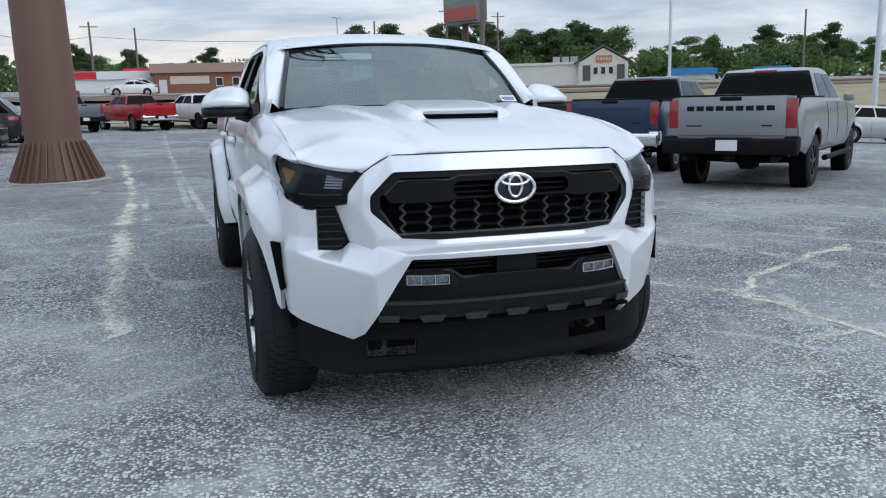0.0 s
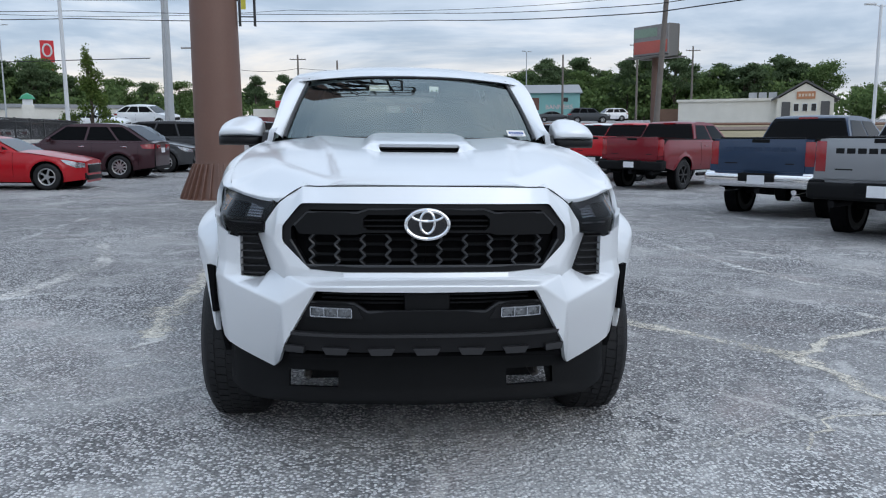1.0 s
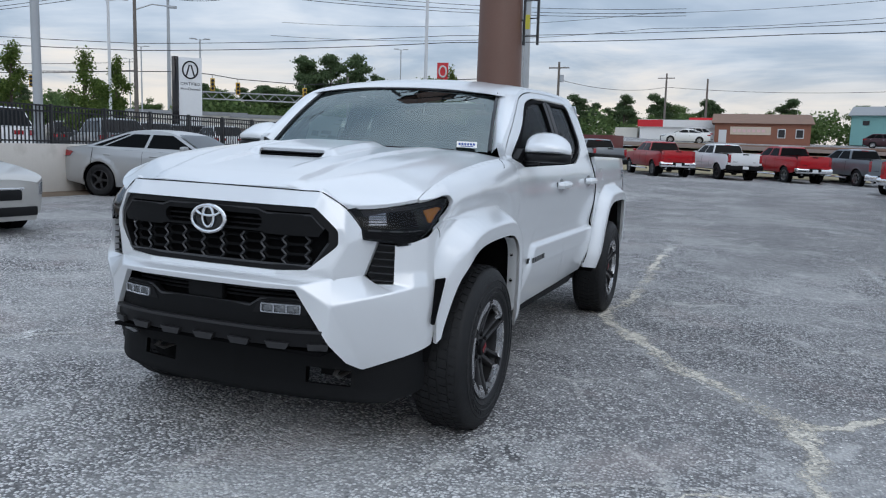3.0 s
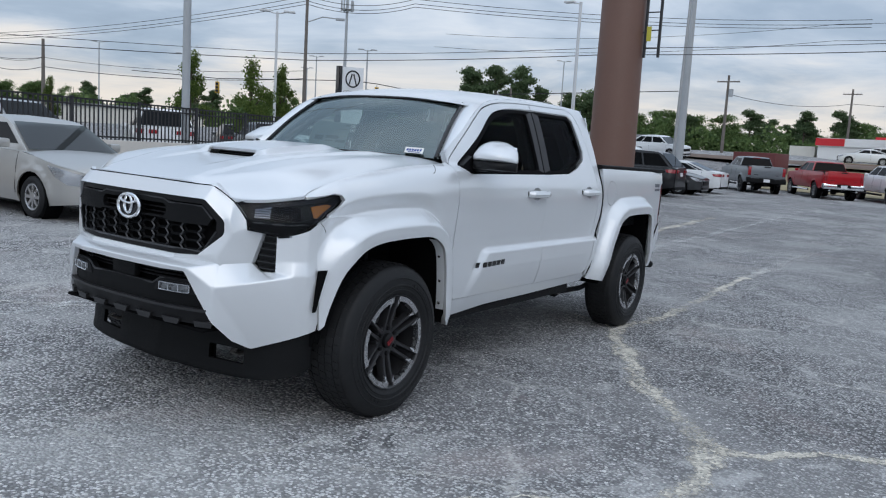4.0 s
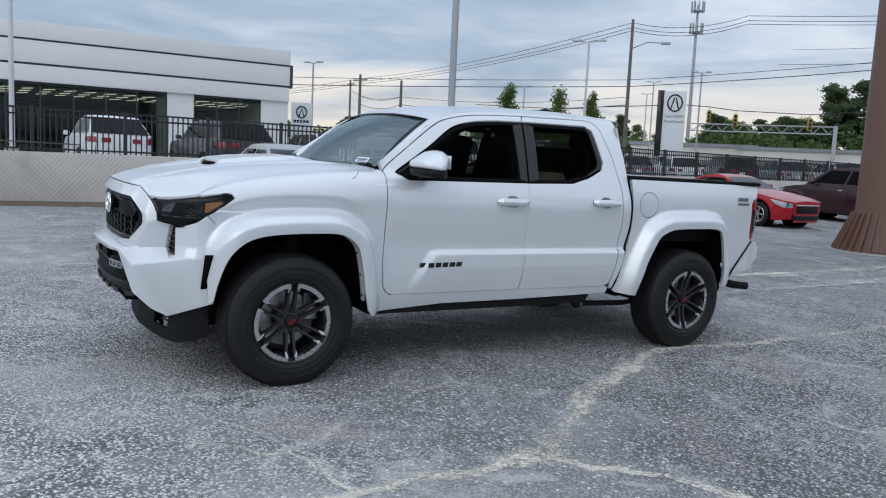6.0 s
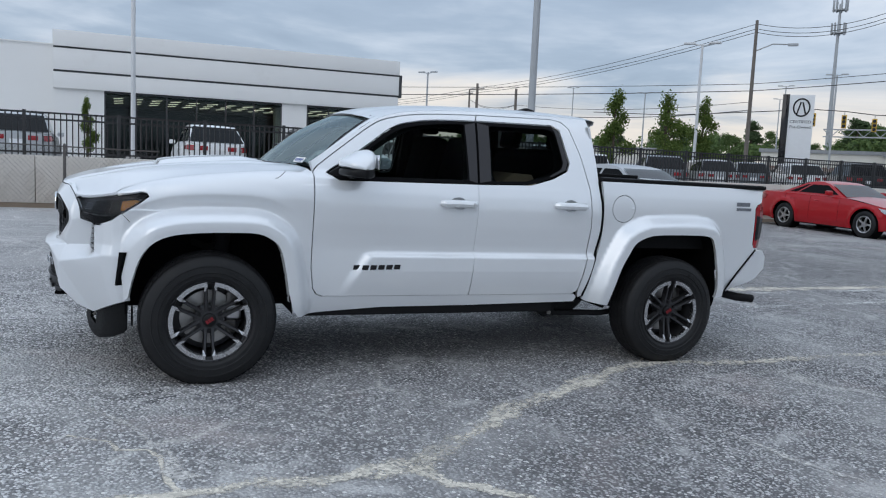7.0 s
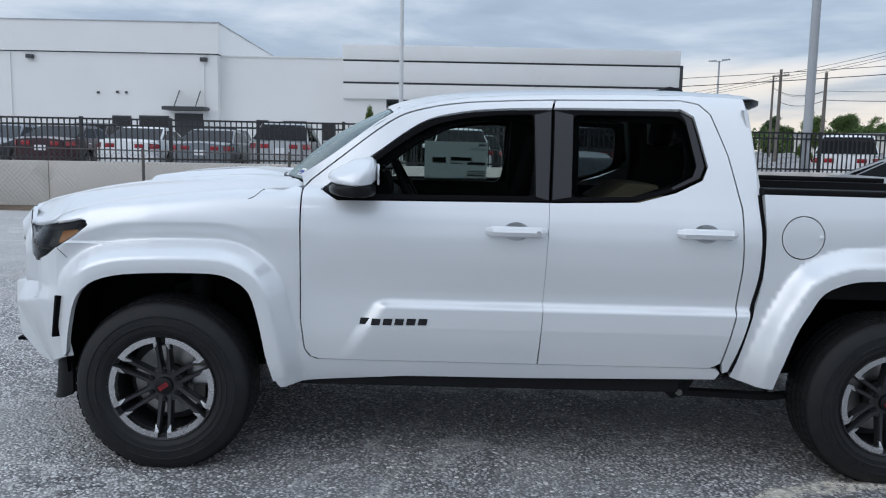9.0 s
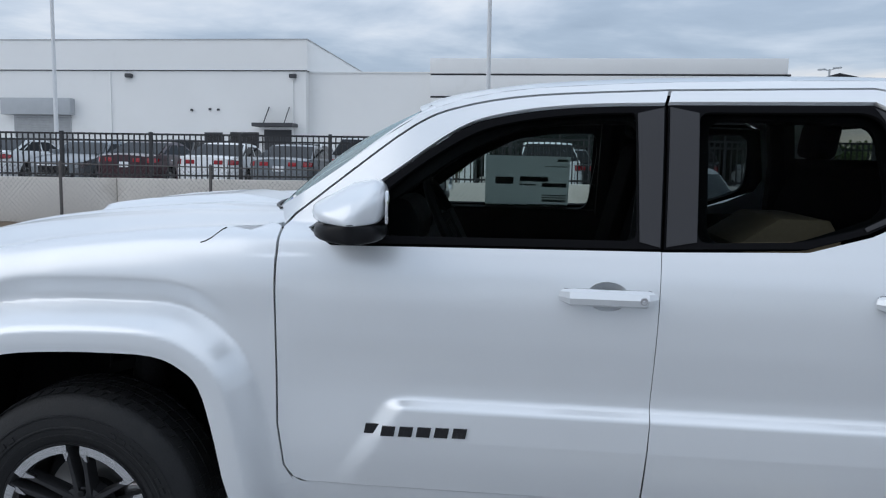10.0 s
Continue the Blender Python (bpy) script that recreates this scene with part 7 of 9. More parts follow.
def car_wheel(parent, x, y, r, w, rim_mat, spokes, s):
    key = (r, w)
    m = pose(s * x, y, r, 0, 0, 0 if s > 0 else 180)
    rim = r * 0.66
    if key not in TYRE_CACHE:
        h = w / 2
        TYRE_CACHE[key] = part("wheel", lathe([(-h, rim), (-h, r - 0.03), (-h + 0.03, r), (h - 0.03, r), (h, r - 0.03), (h + 0.004, (r + rim) / 2), (h - 0.01, rim), (h - 0.03, rim - 0.01)], 36), RUBBER, parent, m=m)
        wheel = TYRE_CACHE[key]
    else:
        wheel = again(TYRE_CACHE[key], parent, m, "wheel")
    key2 = (r, w, rim_mat.name, spokes)
    if key2 not in TYRE_CACHE:
        bm = lathe([(w / 2 - 0.02, rim), (w / 2 - 0.012, rim - 0.012), (w / 2 - 0.02, rim - 0.03), (-w / 2, rim - 0.03)], 36)
        for k in range(spokes):
            a = 2 * math.pi * k / spokes
            put_box(bm, w / 2 - 0.05, 0.0, -0.022, w / 2 - 0.022, rim - 0.02, 0.022, Matrix.Rotation(a, 4, "X"))
        put_lathe(bm, [(w / 2 - 0.05, 0.07), (w / 2 - 0.015, 0.06), (w / 2 - 0.012, 0.0)], 16)
        TYRE_CACHE[key2] = part("rim", bm, rim_mat, wheel)
        TYRE_CACHE[key2, 1] = part("wheel_well", lathe([(0.0, 0.0), (0.0, rim - 0.03)], 20), DARK_VOID, wheel)
    else:
        again(TYRE_CACHE[key2], wheel, Matrix(), "rim")
        again(TYRE_CACHE[key2, 1], wheel, Matrix(), "wheel_well")
    return wheel


def vehicle(name, label, m, color, L, W, r, axles, top, roof, bottom=0.28, tyre_w=0.22, rim_mat=ALLOY, spokes=10, lamps="sedan", group="", glass_mat=None, glass_split=(0.5,), bed=None, trim=None, face=None):
    """A parked vehicle, nose at y = 0 and tail at y = L, built on the ground and centred on x.
    top: the body's upper edge (y, z); roof: (y, z) of screen foot, roof front, roof rear, rear glass foot; widths taper by height."""
    car = thing(name, m @ Matrix.Translation((0, -L / 2, 0)), label, "car" if "pickup" not in name else "pickup truck", group)
    col, H = PAINTS[color], W / 2
    top_f = curve1(top)
    belt = max(z for _, z in top)
    wid = curve1([(0.0, 0.86), (bottom, 0.93), (bottom + 0.16, 0.985), (0.62 * belt, 1.0), (0.80 * belt, 0.985), (belt, 0.935), (belt + 0.2, 0.90)])
    if bed:
        nose, tail = curve1([(0, 0.80), (0.12, 0.90), (0.45, 0.975), (1.0, 1.0)]), curve1([(0, 0.90), (0.06, 0.96), (0.3, 0.99), (0.9, 1.0)])
    else:
        nose, tail = curve1([(0, 0.50), (0.04, 0.62), (0.12, 0.76), (0.28, 0.88), (0.6, 0.965), (1.1, 1.0)]), curve1([(0, 0.62), (0.05, 0.75), (0.16, 0.87), (0.4, 0.95), (0.9, 1.0)])

    def sx_(y, z):
        x = H * wid(z) * nose(max(0, y)) * tail(max(0, L - y))
        for ay in axles:
            d = math.hypot(y - ay, z - r) - (r + 0.07)
            x += 0.022 * smooth01(1 - abs(d - 0.03) / 0.09)
        return x
    outline = [(0.03, bottom + 0.06)]
    for ay in axles:
        R = r + (0.10 if bed else 0.065)
        a0 = math.acos(max(-1, min(1, (bottom - r) / R))) if R > abs(bottom - r) else math.pi / 2
        ang = np.linspace(-a0, a0, 13)
        outline += [(ay + R * math.sin(t), r + R * math.cos(t)) for t in ang]
    outline += [(L - 0.05, bottom + 0.10)] + [(y, z) for y, z in top[::-1]]
    side_p = panel("body_side", outline, lambda y, z: (sx_(y, z), y, z), col, car, step=0.09, step2=0.07, flange=0.03)
    mirror_part(side_p, car)
    ys_ = sorted({*np.linspace(top[0][0], top[-1][0], 26), *[p[0] for p in top]})
    rows = [[(sx_(y, top_f(y)) * t, y, top_f(y) + 0.045 * (1 - t * t)) for t in np.linspace(-1, 1, 11)] for y in ys_]
    if not bed:
        part("body_top", grid_sheet(rows), col, car)
    else:
        part("body_top", grid_sheet([q for q, y in zip(rows, ys_) if y <= bed[0]]), col, car)

    def fascia(nm, y_end, sgn, z0, z1, material, bulge=0.10, n=11, wide=1.0):
        rws = []
        edge_z = z1 - 0.03
        for q in np.linspace(0, 1, 9):
            row = []
            for t in np.linspace(-1, 1, n):
                z = z0 + (edge_z + 0.045 * (1 - t * t) - z0) * q
                push = 0.022 * math.sin(math.pi * min(1.0, q * 1.02)) * (1 - abs(t) ** 5)
                row.append((sx_(y_end + sgn * 0.03, min(z, edge_z)) * t * wide, y_end + sgn * (0.025 - push), z))
            rws.append(row)
        bm = grid_sheet(rws)
        bmesh.ops.recalc_face_normals(bm, faces=bm.faces[:])
        return part(nm, bm, material, car)
    fascia("nose", 0.0, 1, bottom - 0.02, top[0][1] + 0.03, col, 0.0)
    fascia("tail", L, -1, bottom + 0.04, top[-1][1] + 0.03, col, 0.0)
    # dark box filling arches and underside in place of shade
    part("chassis", box(-H * 0.80, 0.62, bottom - 0.02, H * 0.80, L - (0.12 if bed else 0.5), belt * 0.84, 0.02), DARK_VOID, car)
    part("sill", box(-H * 0.93, axles[0] + r, bottom - 0.03, H * 0.93, axles[1] - r, bottom + 0.06, 0.02), trim or BLACK_PLASTIC, car)
    # greenhouse
    (y0, z0), (y1, z1), (y2, z2), (y3, z3) = roof
    wb, wr = H * 0.90, H * 0.70
    lerp = lambda a, b, t: a + (b - a) * t

    def gx(z):
        return lerp(wb, wr, (z - min(z0, z3)) / (z1 - min(z0, z3)))
    prof = rounded([(y0, z0), (y1, z1), ((y1 + y2) / 2, max(z1, z2) + 0.03), (y2, z2), (y3, z3)], [0.0, 0.22, 0.6, 0.22, 0.0], 5)
    rws = [[(gx(z) * t * (0.985 if abs(t) == 1 else 1), y, z + 0.025 * (1 - t * t) * smooth01((z - z0) / (z1 - z0))) for t in (-1, -0.96, -0.6, 0, 0.6, 0.96, 1)] for y, z in prof]
    bm = grid_sheet(rws)
    for sgn in (0, 6):
        bm.verts.ensure_lookup_table()
    part("roof", bm, col, car)
    sidewall = [(y, z) for y, z in prof]
    for s in (1, -1):
        bm = bmesh.new()
        vs = [bm.verts.new((s * gx(z) * 0.985, y, z)) for y, z in sidewall]
        f = bm.faces.new(vs if s < 0 else vs[::-1])
        bmesh.ops.triangulate(bm, faces=[f])
        part("pillar_wall", bm, col, car, smooth=False)
    gm = glass_mat or GLASS_CAR
    zt, zb = z1 - 0.055, max(z0, z3) + 0.04
    fr, re = lambda z: lerp(y0, y1, (z - z0) / (z1 - z0)) + 0.11, lambda z: lerp(y3, y2, (z - z3) / (z2 - z3)) - 0.13
    cuts = [0.0, *glass_split, 1.0]
    for s in (1, -1):
        for a, b in zip(cuts, cuts[1:]):
            pts = []
            for z, t in ((zb, a), (zb, b), (zt, b), (zt, a)):
                ya, yb = fr(z), re(z)
                g = 0.035 if 0 < t < 1 else 0
                pts.append((s * (gx(z) * 0.985 + 0.006), lerp(ya, yb, t) + (g if t == a else -g), z))
            bm = bmesh.new()
            f = bm.faces.new([bm.verts.new(p) for p in pts])
            f.normal_update()
            if f.normal.x * s < 0:
                f.normal_flip()
            part("side_window", bm, gm, car, smooth=False)
    for nm, (ya, za), (yb, zb2), d in (("windscreen", (y0, z0), (y1, z1), -1), ("rear_window", (y3, z3), (y2, z2), 1)):
        bm = bmesh.new()
        pts = []
        for t, k in ((0.05, -0.945), (0.05, 0.945), (0.89, 0.93), (0.89, -0.93)):
            z = lerp(za, zb2, t)
            pts.append((gx(z) * k, lerp(ya, yb, t) + d * 0.012, z + 0.022))
        f = bm.faces.new([bm.verts.new(p) for p in pts])
        f.normal_update()
        if f.normal.z < 0:
            f.normal_flip()
        part(nm, bm, GLASS_SCREEN if nm == "windscreen" and not bed else gm, car, smooth=False)
    part("cabin", box(-wr * 0.9, y1 - 0.1, belt * 0.8, wr * 0.9, y2 + 0.05, z1 - 0.06, 0.05), CLOTH, car)
    # wheels
    for ay in axles:
        for s in (1, -1):
            car_wheel(car, H - tyre_w / 2 - 0.012, ay, r, tyre_w, rim_mat, spokes, s)
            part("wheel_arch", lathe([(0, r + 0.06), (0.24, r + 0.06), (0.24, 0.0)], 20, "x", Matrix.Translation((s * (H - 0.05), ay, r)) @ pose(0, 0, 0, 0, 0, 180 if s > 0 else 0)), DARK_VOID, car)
    # mirrors, handles
    for s in (1, -1):
        part("door_mirror", box(-0.09, -0.07, -0.06, 0.09, 0.05, 0.07, 0.035, 2), col, car, m=pose(s * (H * 0.98 + 0.06), y0 + 0.42, z0 + 0.10, 0, 0, 0))
        for t in (0.40, 0.78):
            yy = lerp(y0, y3, t)
            zz = belt * 0.86
            part("door_handle", box(-0.012, -0.09, -0.014, 0.016, 0.09, 0.014, 0.008, 1), col if color not in ("plum",) else CHROME, car, m=pose(s * sx_(yy, zz), yy, zz, 0, 0, 0))
        # shut lines
        for t in (0.0, 0.47, 0.90):
            yy = lerp(y0 + 0.12, y3, t)
            bm = bmesh.new()
            pts = [(s * (sx_(yy, z) + 0.0015), yy, z) for z in np.linspace(bottom + 0.12, top_f(yy) - 0.01, 6)]
            put_tube(bm, pts, 0.004, 4, cap=False)
            part("shut_line", bm, DARK_VOID, car)
    # lamps and plates
    fz, bz = top[0][1], top[-1][1]
    deep = 0.19 if face == "compact" else {"sedan": 0.13, "suv": 0.14, "pickup": 0.2, "coupe": 0.15}[lamps]
    for s in (1, -1):
        if bed:
            part("headlamp", box(-0.16, -0.10, -0.2, 0.16, 0.16, 0.0, 0.03, 2), REFLECTOR, car, "clear headlamp", m=pose(s * (H * 0.80 - 0.16), 0.06, fz + 0.01, 0, 0, s * 14))
            part("tail_lamp", box(-0.085, -0.14, -0.47, 0.085, 0.035, -0.03, 0.025, 2), RED_LENS, car, "red tail lamp", m=pose(s * (H * 0.915 - 0.075), L - 0.035, bz + 0.0, 0, 0, -s * 6))
            continue
        # lamps wrap round the corners of the body
        out_ = lambda y, z: (s * (sx_(y, z) + 0.008), y, z)
        z_ = lambda y: top_f(y) - 0.035
        hl = [(0.035, z_(0.05) - deep * 0.75), (0.035, z_(0.05)), (0.16, z_(0.16)), (0.34, z_(0.34)), (0.52, z_(0.52) - 0.01), (0.40, z_(0.4) - deep * 0.62), (0.18, z_(0.18) - deep)]
        panel("headlamp", hl, out_, REFLECTOR, car, flange=0.015, step=0.06, flip=s < 0, label="clear headlamp")
        tl_ = [(L - 0.035, bz - deep * 1.3), (L - 0.035, bz - 0.03), (L - 0.16, bz - 0.025), (L - 0.42, bz - 0.05), (L - 0.34, bz - deep * 1.15)]
        panel("tail_lamp", tl_, out_, RED_LENS, car, flange=0.015, step=0.06, flip=s > 0, label="red tail lamp")
        part("tail_lamp", box(min(s * H * 0.30, s * H * 0.56), L - 0.05, bz - deep * 1.2, max(s * H * 0.30, s * H * 0.56), L + 0.012, bz - 0.04, 0.012), RED_LENS, car)
        if face != "compact":
            part("fog_recess", box(min(s * H * 0.34, s * H * 0.62), 0.02, bottom + 0.07, max(s * H * 0.34, s * H * 0.62), 0.10, bottom + 0.22, 0.02), SATIN_BLACK, car)
    if not bed:
        part("grille_bar", box(-H * (0.29 if face == "compact" else 0.50), -0.022, fz - 0.085, H * (0.29 if face == "compact" else 0.50), 0.03, fz - 0.055, 0.01), CHROME, car, "bright bar over the grille")
    part("grille", box(-H * 0.27, -0.016, fz - 0.22, H * 0.27, 0.05, fz - 0.085, 0.03, 2) if face == "compact" else box(-H * 0.48, -0.016, fz - 0.29, H * 0.48, 0.05, fz - 0.085, 0.03, 2), SATIN_BLACK, car, "black front grille")
    part("lower_grille", box(-H * 0.55, -0.010, bottom + 0.04, H * 0.55, 0.05, bottom + 0.16, 0.02, 2), SATIN_BLACK, car)
    if lamps != "pickup":
        part("plate", box(-0.155, L - 0.03, bz - 0.30, 0.155, L + 0.004, bz - 0.15), PLATE_WHITE, car)
        part("rear_skirt", box(-H * 0.70, L - 0.12, bottom + 0.02, H * 0.70, L + 0.006, bottom + 0.13, 0.02, 2), BLACK_PLASTIC, car)
    if bed:
        b0, b1, rail = bed
        for s in (1, -1):
            part("bed_wall", box(min(s * H * 0.80, s * H * 0.93), b0, 0.8, max(s * H * 0.80, s * H * 0.93), b1, rail, 0.01), BLACK_PLASTIC, car)
            part("bed_rail", box(min(s * H * 0.79, s * H * 0.955), b0, rail, max(s * H * 0.79, s * H * 0.955), b1, rail + 0.025, 0.008), BLACK_PLASTIC, car)
        part("bed_floor", box(-H * 0.85, b0, 0.78, H * 0.85, b1, 0.82), BLACK_PLASTIC, car)
        part("cab_back", box(-H * 0.92, b0 - 0.06, 0.75, H * 0.92, b0 + 0.005, rail - 0.02), col, car)
    return car, sx_


def chevy(m, color, bumper, plain=False, label_extra=""):
    """A full-size pickup, seen mostly from behind."""
    L, W = 5.88, 2.06
    car, sx_ = vehicle("pickup_truck", f"{color.replace('_', ' ')} full-size crew-cab pickup truck{label_extra}", m, color, L, W, 0.42, (0.98, 4.72),
                       [(0.03, 1.16), (0.5, 1.25), (1.3, 1.31), (1.7, 1.33), (3.9, 1.35), (3.95, 1.40), (5.80, 1.42), (5.86, 1.42)],
                       [(1.55, 1.30), (2.35, 1.87), (3.70, 1.89), (3.93, 1.36)], bottom=0.55, tyre_w=0.28, rim_mat=ALLOY_DARK if bumper is not CHROME else ALLOY, spokes=6, lamps="pickup", group="pickup trucks in the lot", bed=(3.95, 5.82, 1.40), glass_split=(0.5,))
    H = W / 2
    gate = part("tailgate", box(-0.80, L - 0.06, 0.84, 0.80, L + 0.012, 1.435, 0.02), PAINTS[color], car, "pressed tailgate with a row of badge blocks")
    part("tailgate_spoiler", box(-0.78, L - 0.05, 1.435, 0.78, L + 0.02, 1.46, 0.01), BLACK_PLASTIC if plain is False else PAINTS[color], gate)
    part("tailgate_handle", box(-0.16, L + 0.01, 1.365, 0.16, L + 0.022, 1.425, 0.008), BLACK_PLASTIC, gate)
    if not plain:
        for k in range(9):
            x0 = 0.66 - 0.148 * k
            bm = box(x0 - 0.115, L + 0.012, 1.215, x0, L + 0.018, 1.29, 0.003, 1)
            part("badge_block", bm, SATIN_BLACK if color in ("grey_silver", "steel_grey") else PAINTS[color], gate)
    part("small_badge", box(0.42, L + 0.012, 0.98, 0.66, L + 0.017, 1.0), SATIN_BLACK, gate)
    part("small_badge", box(-0.62, L + 0.012, 0.98, -0.46, L + 0.017, 1.0), SATIN_BLACK, gate)
    bump = part("rear_bumper", box(-H * 0.97, L - 0.10, 0.56, H * 0.97, L + 0.14, 0.80, 0.05, 3), bumper, car, "stepped rear bumper")
    part("bumper_step", box(-0.34, L - 0.05, 0.66, 0.34, L + 0.15, 0.815, 0.02), BLACK_PLASTIC, bump)
    part("licence_plate", box(-0.16, L + 0.135, 0.62, 0.16, L + 0.152, 0.78), PLATE_WHITE, bump, "blank white plate")
    part("hitch", box(-0.05, L - 0.2, 0.44, 0.05, L + 0.06, 0.54, 0.01), UNDERBODY, car)
    part("differential", lathe([(-0.75, 0.05), (-0.16, 0.07), (-0.10, 0.17), (0.10, 0.17), (0.16, 0.07), (0.75, 0.05)], 14, "x", Matrix.Translation((0, 4.72, 0.42))), UNDERBODY, car)
    for s in (1, -1):
        part("exhaust_tip", tube([(s * 0.62, L - 0.5, 0.50), (s * 0.66, L + 0.05, 0.49)], 0.05, 10), CHROME if bumper is CHROME else UNDERBODY, car)
        part("side_step", tube([(s * (H + 0.02), 1.6, 0.42), (s * (H + 0.02), 4.0, 0.42)], 0.05, 8), CHROME if bumper is CHROME else BLACK_PLASTIC, car)
        part("bumper_corner", box(min(s * 0.80, s * 1.0), L - 0.16, 0.62, max(s * 0.80, s * 1.0), L + 0.10, 0.84, 0.04, 2), bumper, bump)
    part("high_brake_lamp", box(-0.18, 3.74, 1.84, 0.18, 3.78, 1.875), RED_LENS, car)
    return car


def rear_axle_at(x, y, heading, L, axle):
    """A pose that sets the rear axle's middle at (x, y)."""
    h = radians(heading)
    d = axle - L / 2
    fx, fy = -math.sin(h), math.cos(h)
    # the nose points along the heading, so the tail lies behind
    return stand(x + fx * d, y + fy * d, heading + 180)


for x, y, h, colr, bmp, plain, extra in ((7.65, 7.17, -53, "grey_silver", BLACK_PLASTIC, False, " with a black bumper"), (7.62, 10.82, -50, "navy", CHROME, False, " with a chrome bumper"), (7.70, 18.55, -48, "maroon", BLACK_PLASTIC, True, " with a black bumper"), (7.72, 22.5, -48, "bright_red", CHROME, True, " with a chrome bumper"), (7.72, 26.4, -48, "white", CHROME, True, " with a chrome bumper"), (7.74, 30.3, -48, "bright_red", CHROME, True, " with a chrome bumper"), (7.76, 34.2, -48, "steel_grey", CHROME, True, " with a chrome bumper"),
                                           (-6.3, 41.8, 28, "steel_grey", BLACK_PLASTIC, True, " in the far row"), (-2.7, 42.3, 28, "red", CHROME, True, " in the far row"), (0.7, 42.8, 28, "white", BLACK_PLASTIC, True, " in the far row"), (4.1, 43.3, 28, "red", CHROME, True, " in the far row"), (7.6, 43.6, 28, "steel_grey", CHROME, True, " in the far row")):
    chevy(rear_axle_at(x, y, h, 5.88, 4.72), colr, bmp, plain, extra)


def sedan(m, color, label, big=False, coupe=False, rims=ALLOY, spokes=10):
    if coupe:
        return vehicle("coupe", label, m, color, 4.53, 1.83, 0.33, (0.86, 3.42), [(0.02, 0.70), (0.5, 0.80), (1.5, 0.93), (3.1, 0.95), (4.2, 0.95), (4.50, 0.90)], [(1.52, 0.92), (2.22, 1.27), (2.85, 1.28), (3.62, 0.95)], 0.20, 0.24, rims, 5, "coupe", glass_split=(0.82,))[0]
    if big:
        return vehicle("sedan", label, m, color, 4.88, 1.86, 0.34, (0.95, 3.78), [(0.02, 0.74), (0.5, 0.86), (1.35, 0.98), (3.2, 1.0), (4.3, 1.04), (4.85, 0.98)], [(1.30, 0.97), (2.15, 1.41), (3.15, 1.43), (4.25, 1.03)], 0.22, 0.23, rims, spokes, "sedan", glass_split=(0.47, 0.9))[0]
    return vehicle("sedan", label, m, color, 4.42, 1.66, 0.29, (0.86, 3.40), [(0.02, 0.66), (0.10, 0.71), (0.4, 0.775), (0.8, 0.85), (1.2, 0.90), (3.0, 0.92), (3.8, 0.965), (4.39, 0.92)], [(1.12, 0.89), (1.92, 1.335), (2.90, 1.36), (3.75, 0.955)], 0.20, 0.19, rims, spokes, "sedan", glass_split=(0.48, 0.9), face="compact")[0]


def suv(m, color, label, big=False, rims=ALLOY):
    if big:
        return vehicle("suv", label, m, color, 5.05, 2.0, 0.38, (0.95, 3.95), [(0.02, 0.98), (0.5, 1.08), (1.3, 1.16), (3.2, 1.18), (4.7, 1.20), (5.02, 1.16)], [(1.28, 1.15), (2.0, 1.78), (4.3, 1.80), (4.92, 1.20)], 0.30, 0.25, rims, 10, "suv", glass_split=(0.36, 0.68))[0]
    return vehicle("suv", label, m, color, 4.75, 1.88, 0.36, (0.92, 3.68), [(0.02, 0.86), (0.5, 0.97), (1.25, 1.07), (3.2, 1.10), (4.4, 1.14), (4.72, 1.10)], [(1.18, 1.06), (2.0, 1.64), (3.75, 1.67), (4.60, 1.13)], 0.26, 0.225, rims, 10, "suv", glass_split=(0.40, 0.74))[0]


# left row, along the wall: heading -90 noses out, +90 noses in
sedan(stand(-8.80, 3.55, -90 + 180), "champagne", "dusty silver compact sedan parked by the wall", spokes=8)
sedan(stand(-9.85, 10.55, -82 + 180), "silver", "silver mid-size sedan with black alloy wheels", big=True, rims=ALLOY_DARK, spokes=5)
sedan(stand(-9.75, 17.3, -90 + 180), "red", "low red convertible coupe with its roof up", coupe=True)
suv(stand(-9.4, 22.4, 86 + 180), "plum", "dark plum crossover with bright alloy wheels")
suv(stand(-9.1, 25.9, -92 + 180), "charcoal", "charcoal crossover parked nose out")
suv(stand(-9.2, 29.3, 90 + 180), "black", "black full-size utility vehicle", big=True)
sedan(stand(-9.0, 32.6, -90 + 180), "charcoal", "dark saloon parked nose out", big=True)
sedan(stand(-9.0, 35.8, 90 + 180), "white", "white saloon with red tail lamps", big=True)
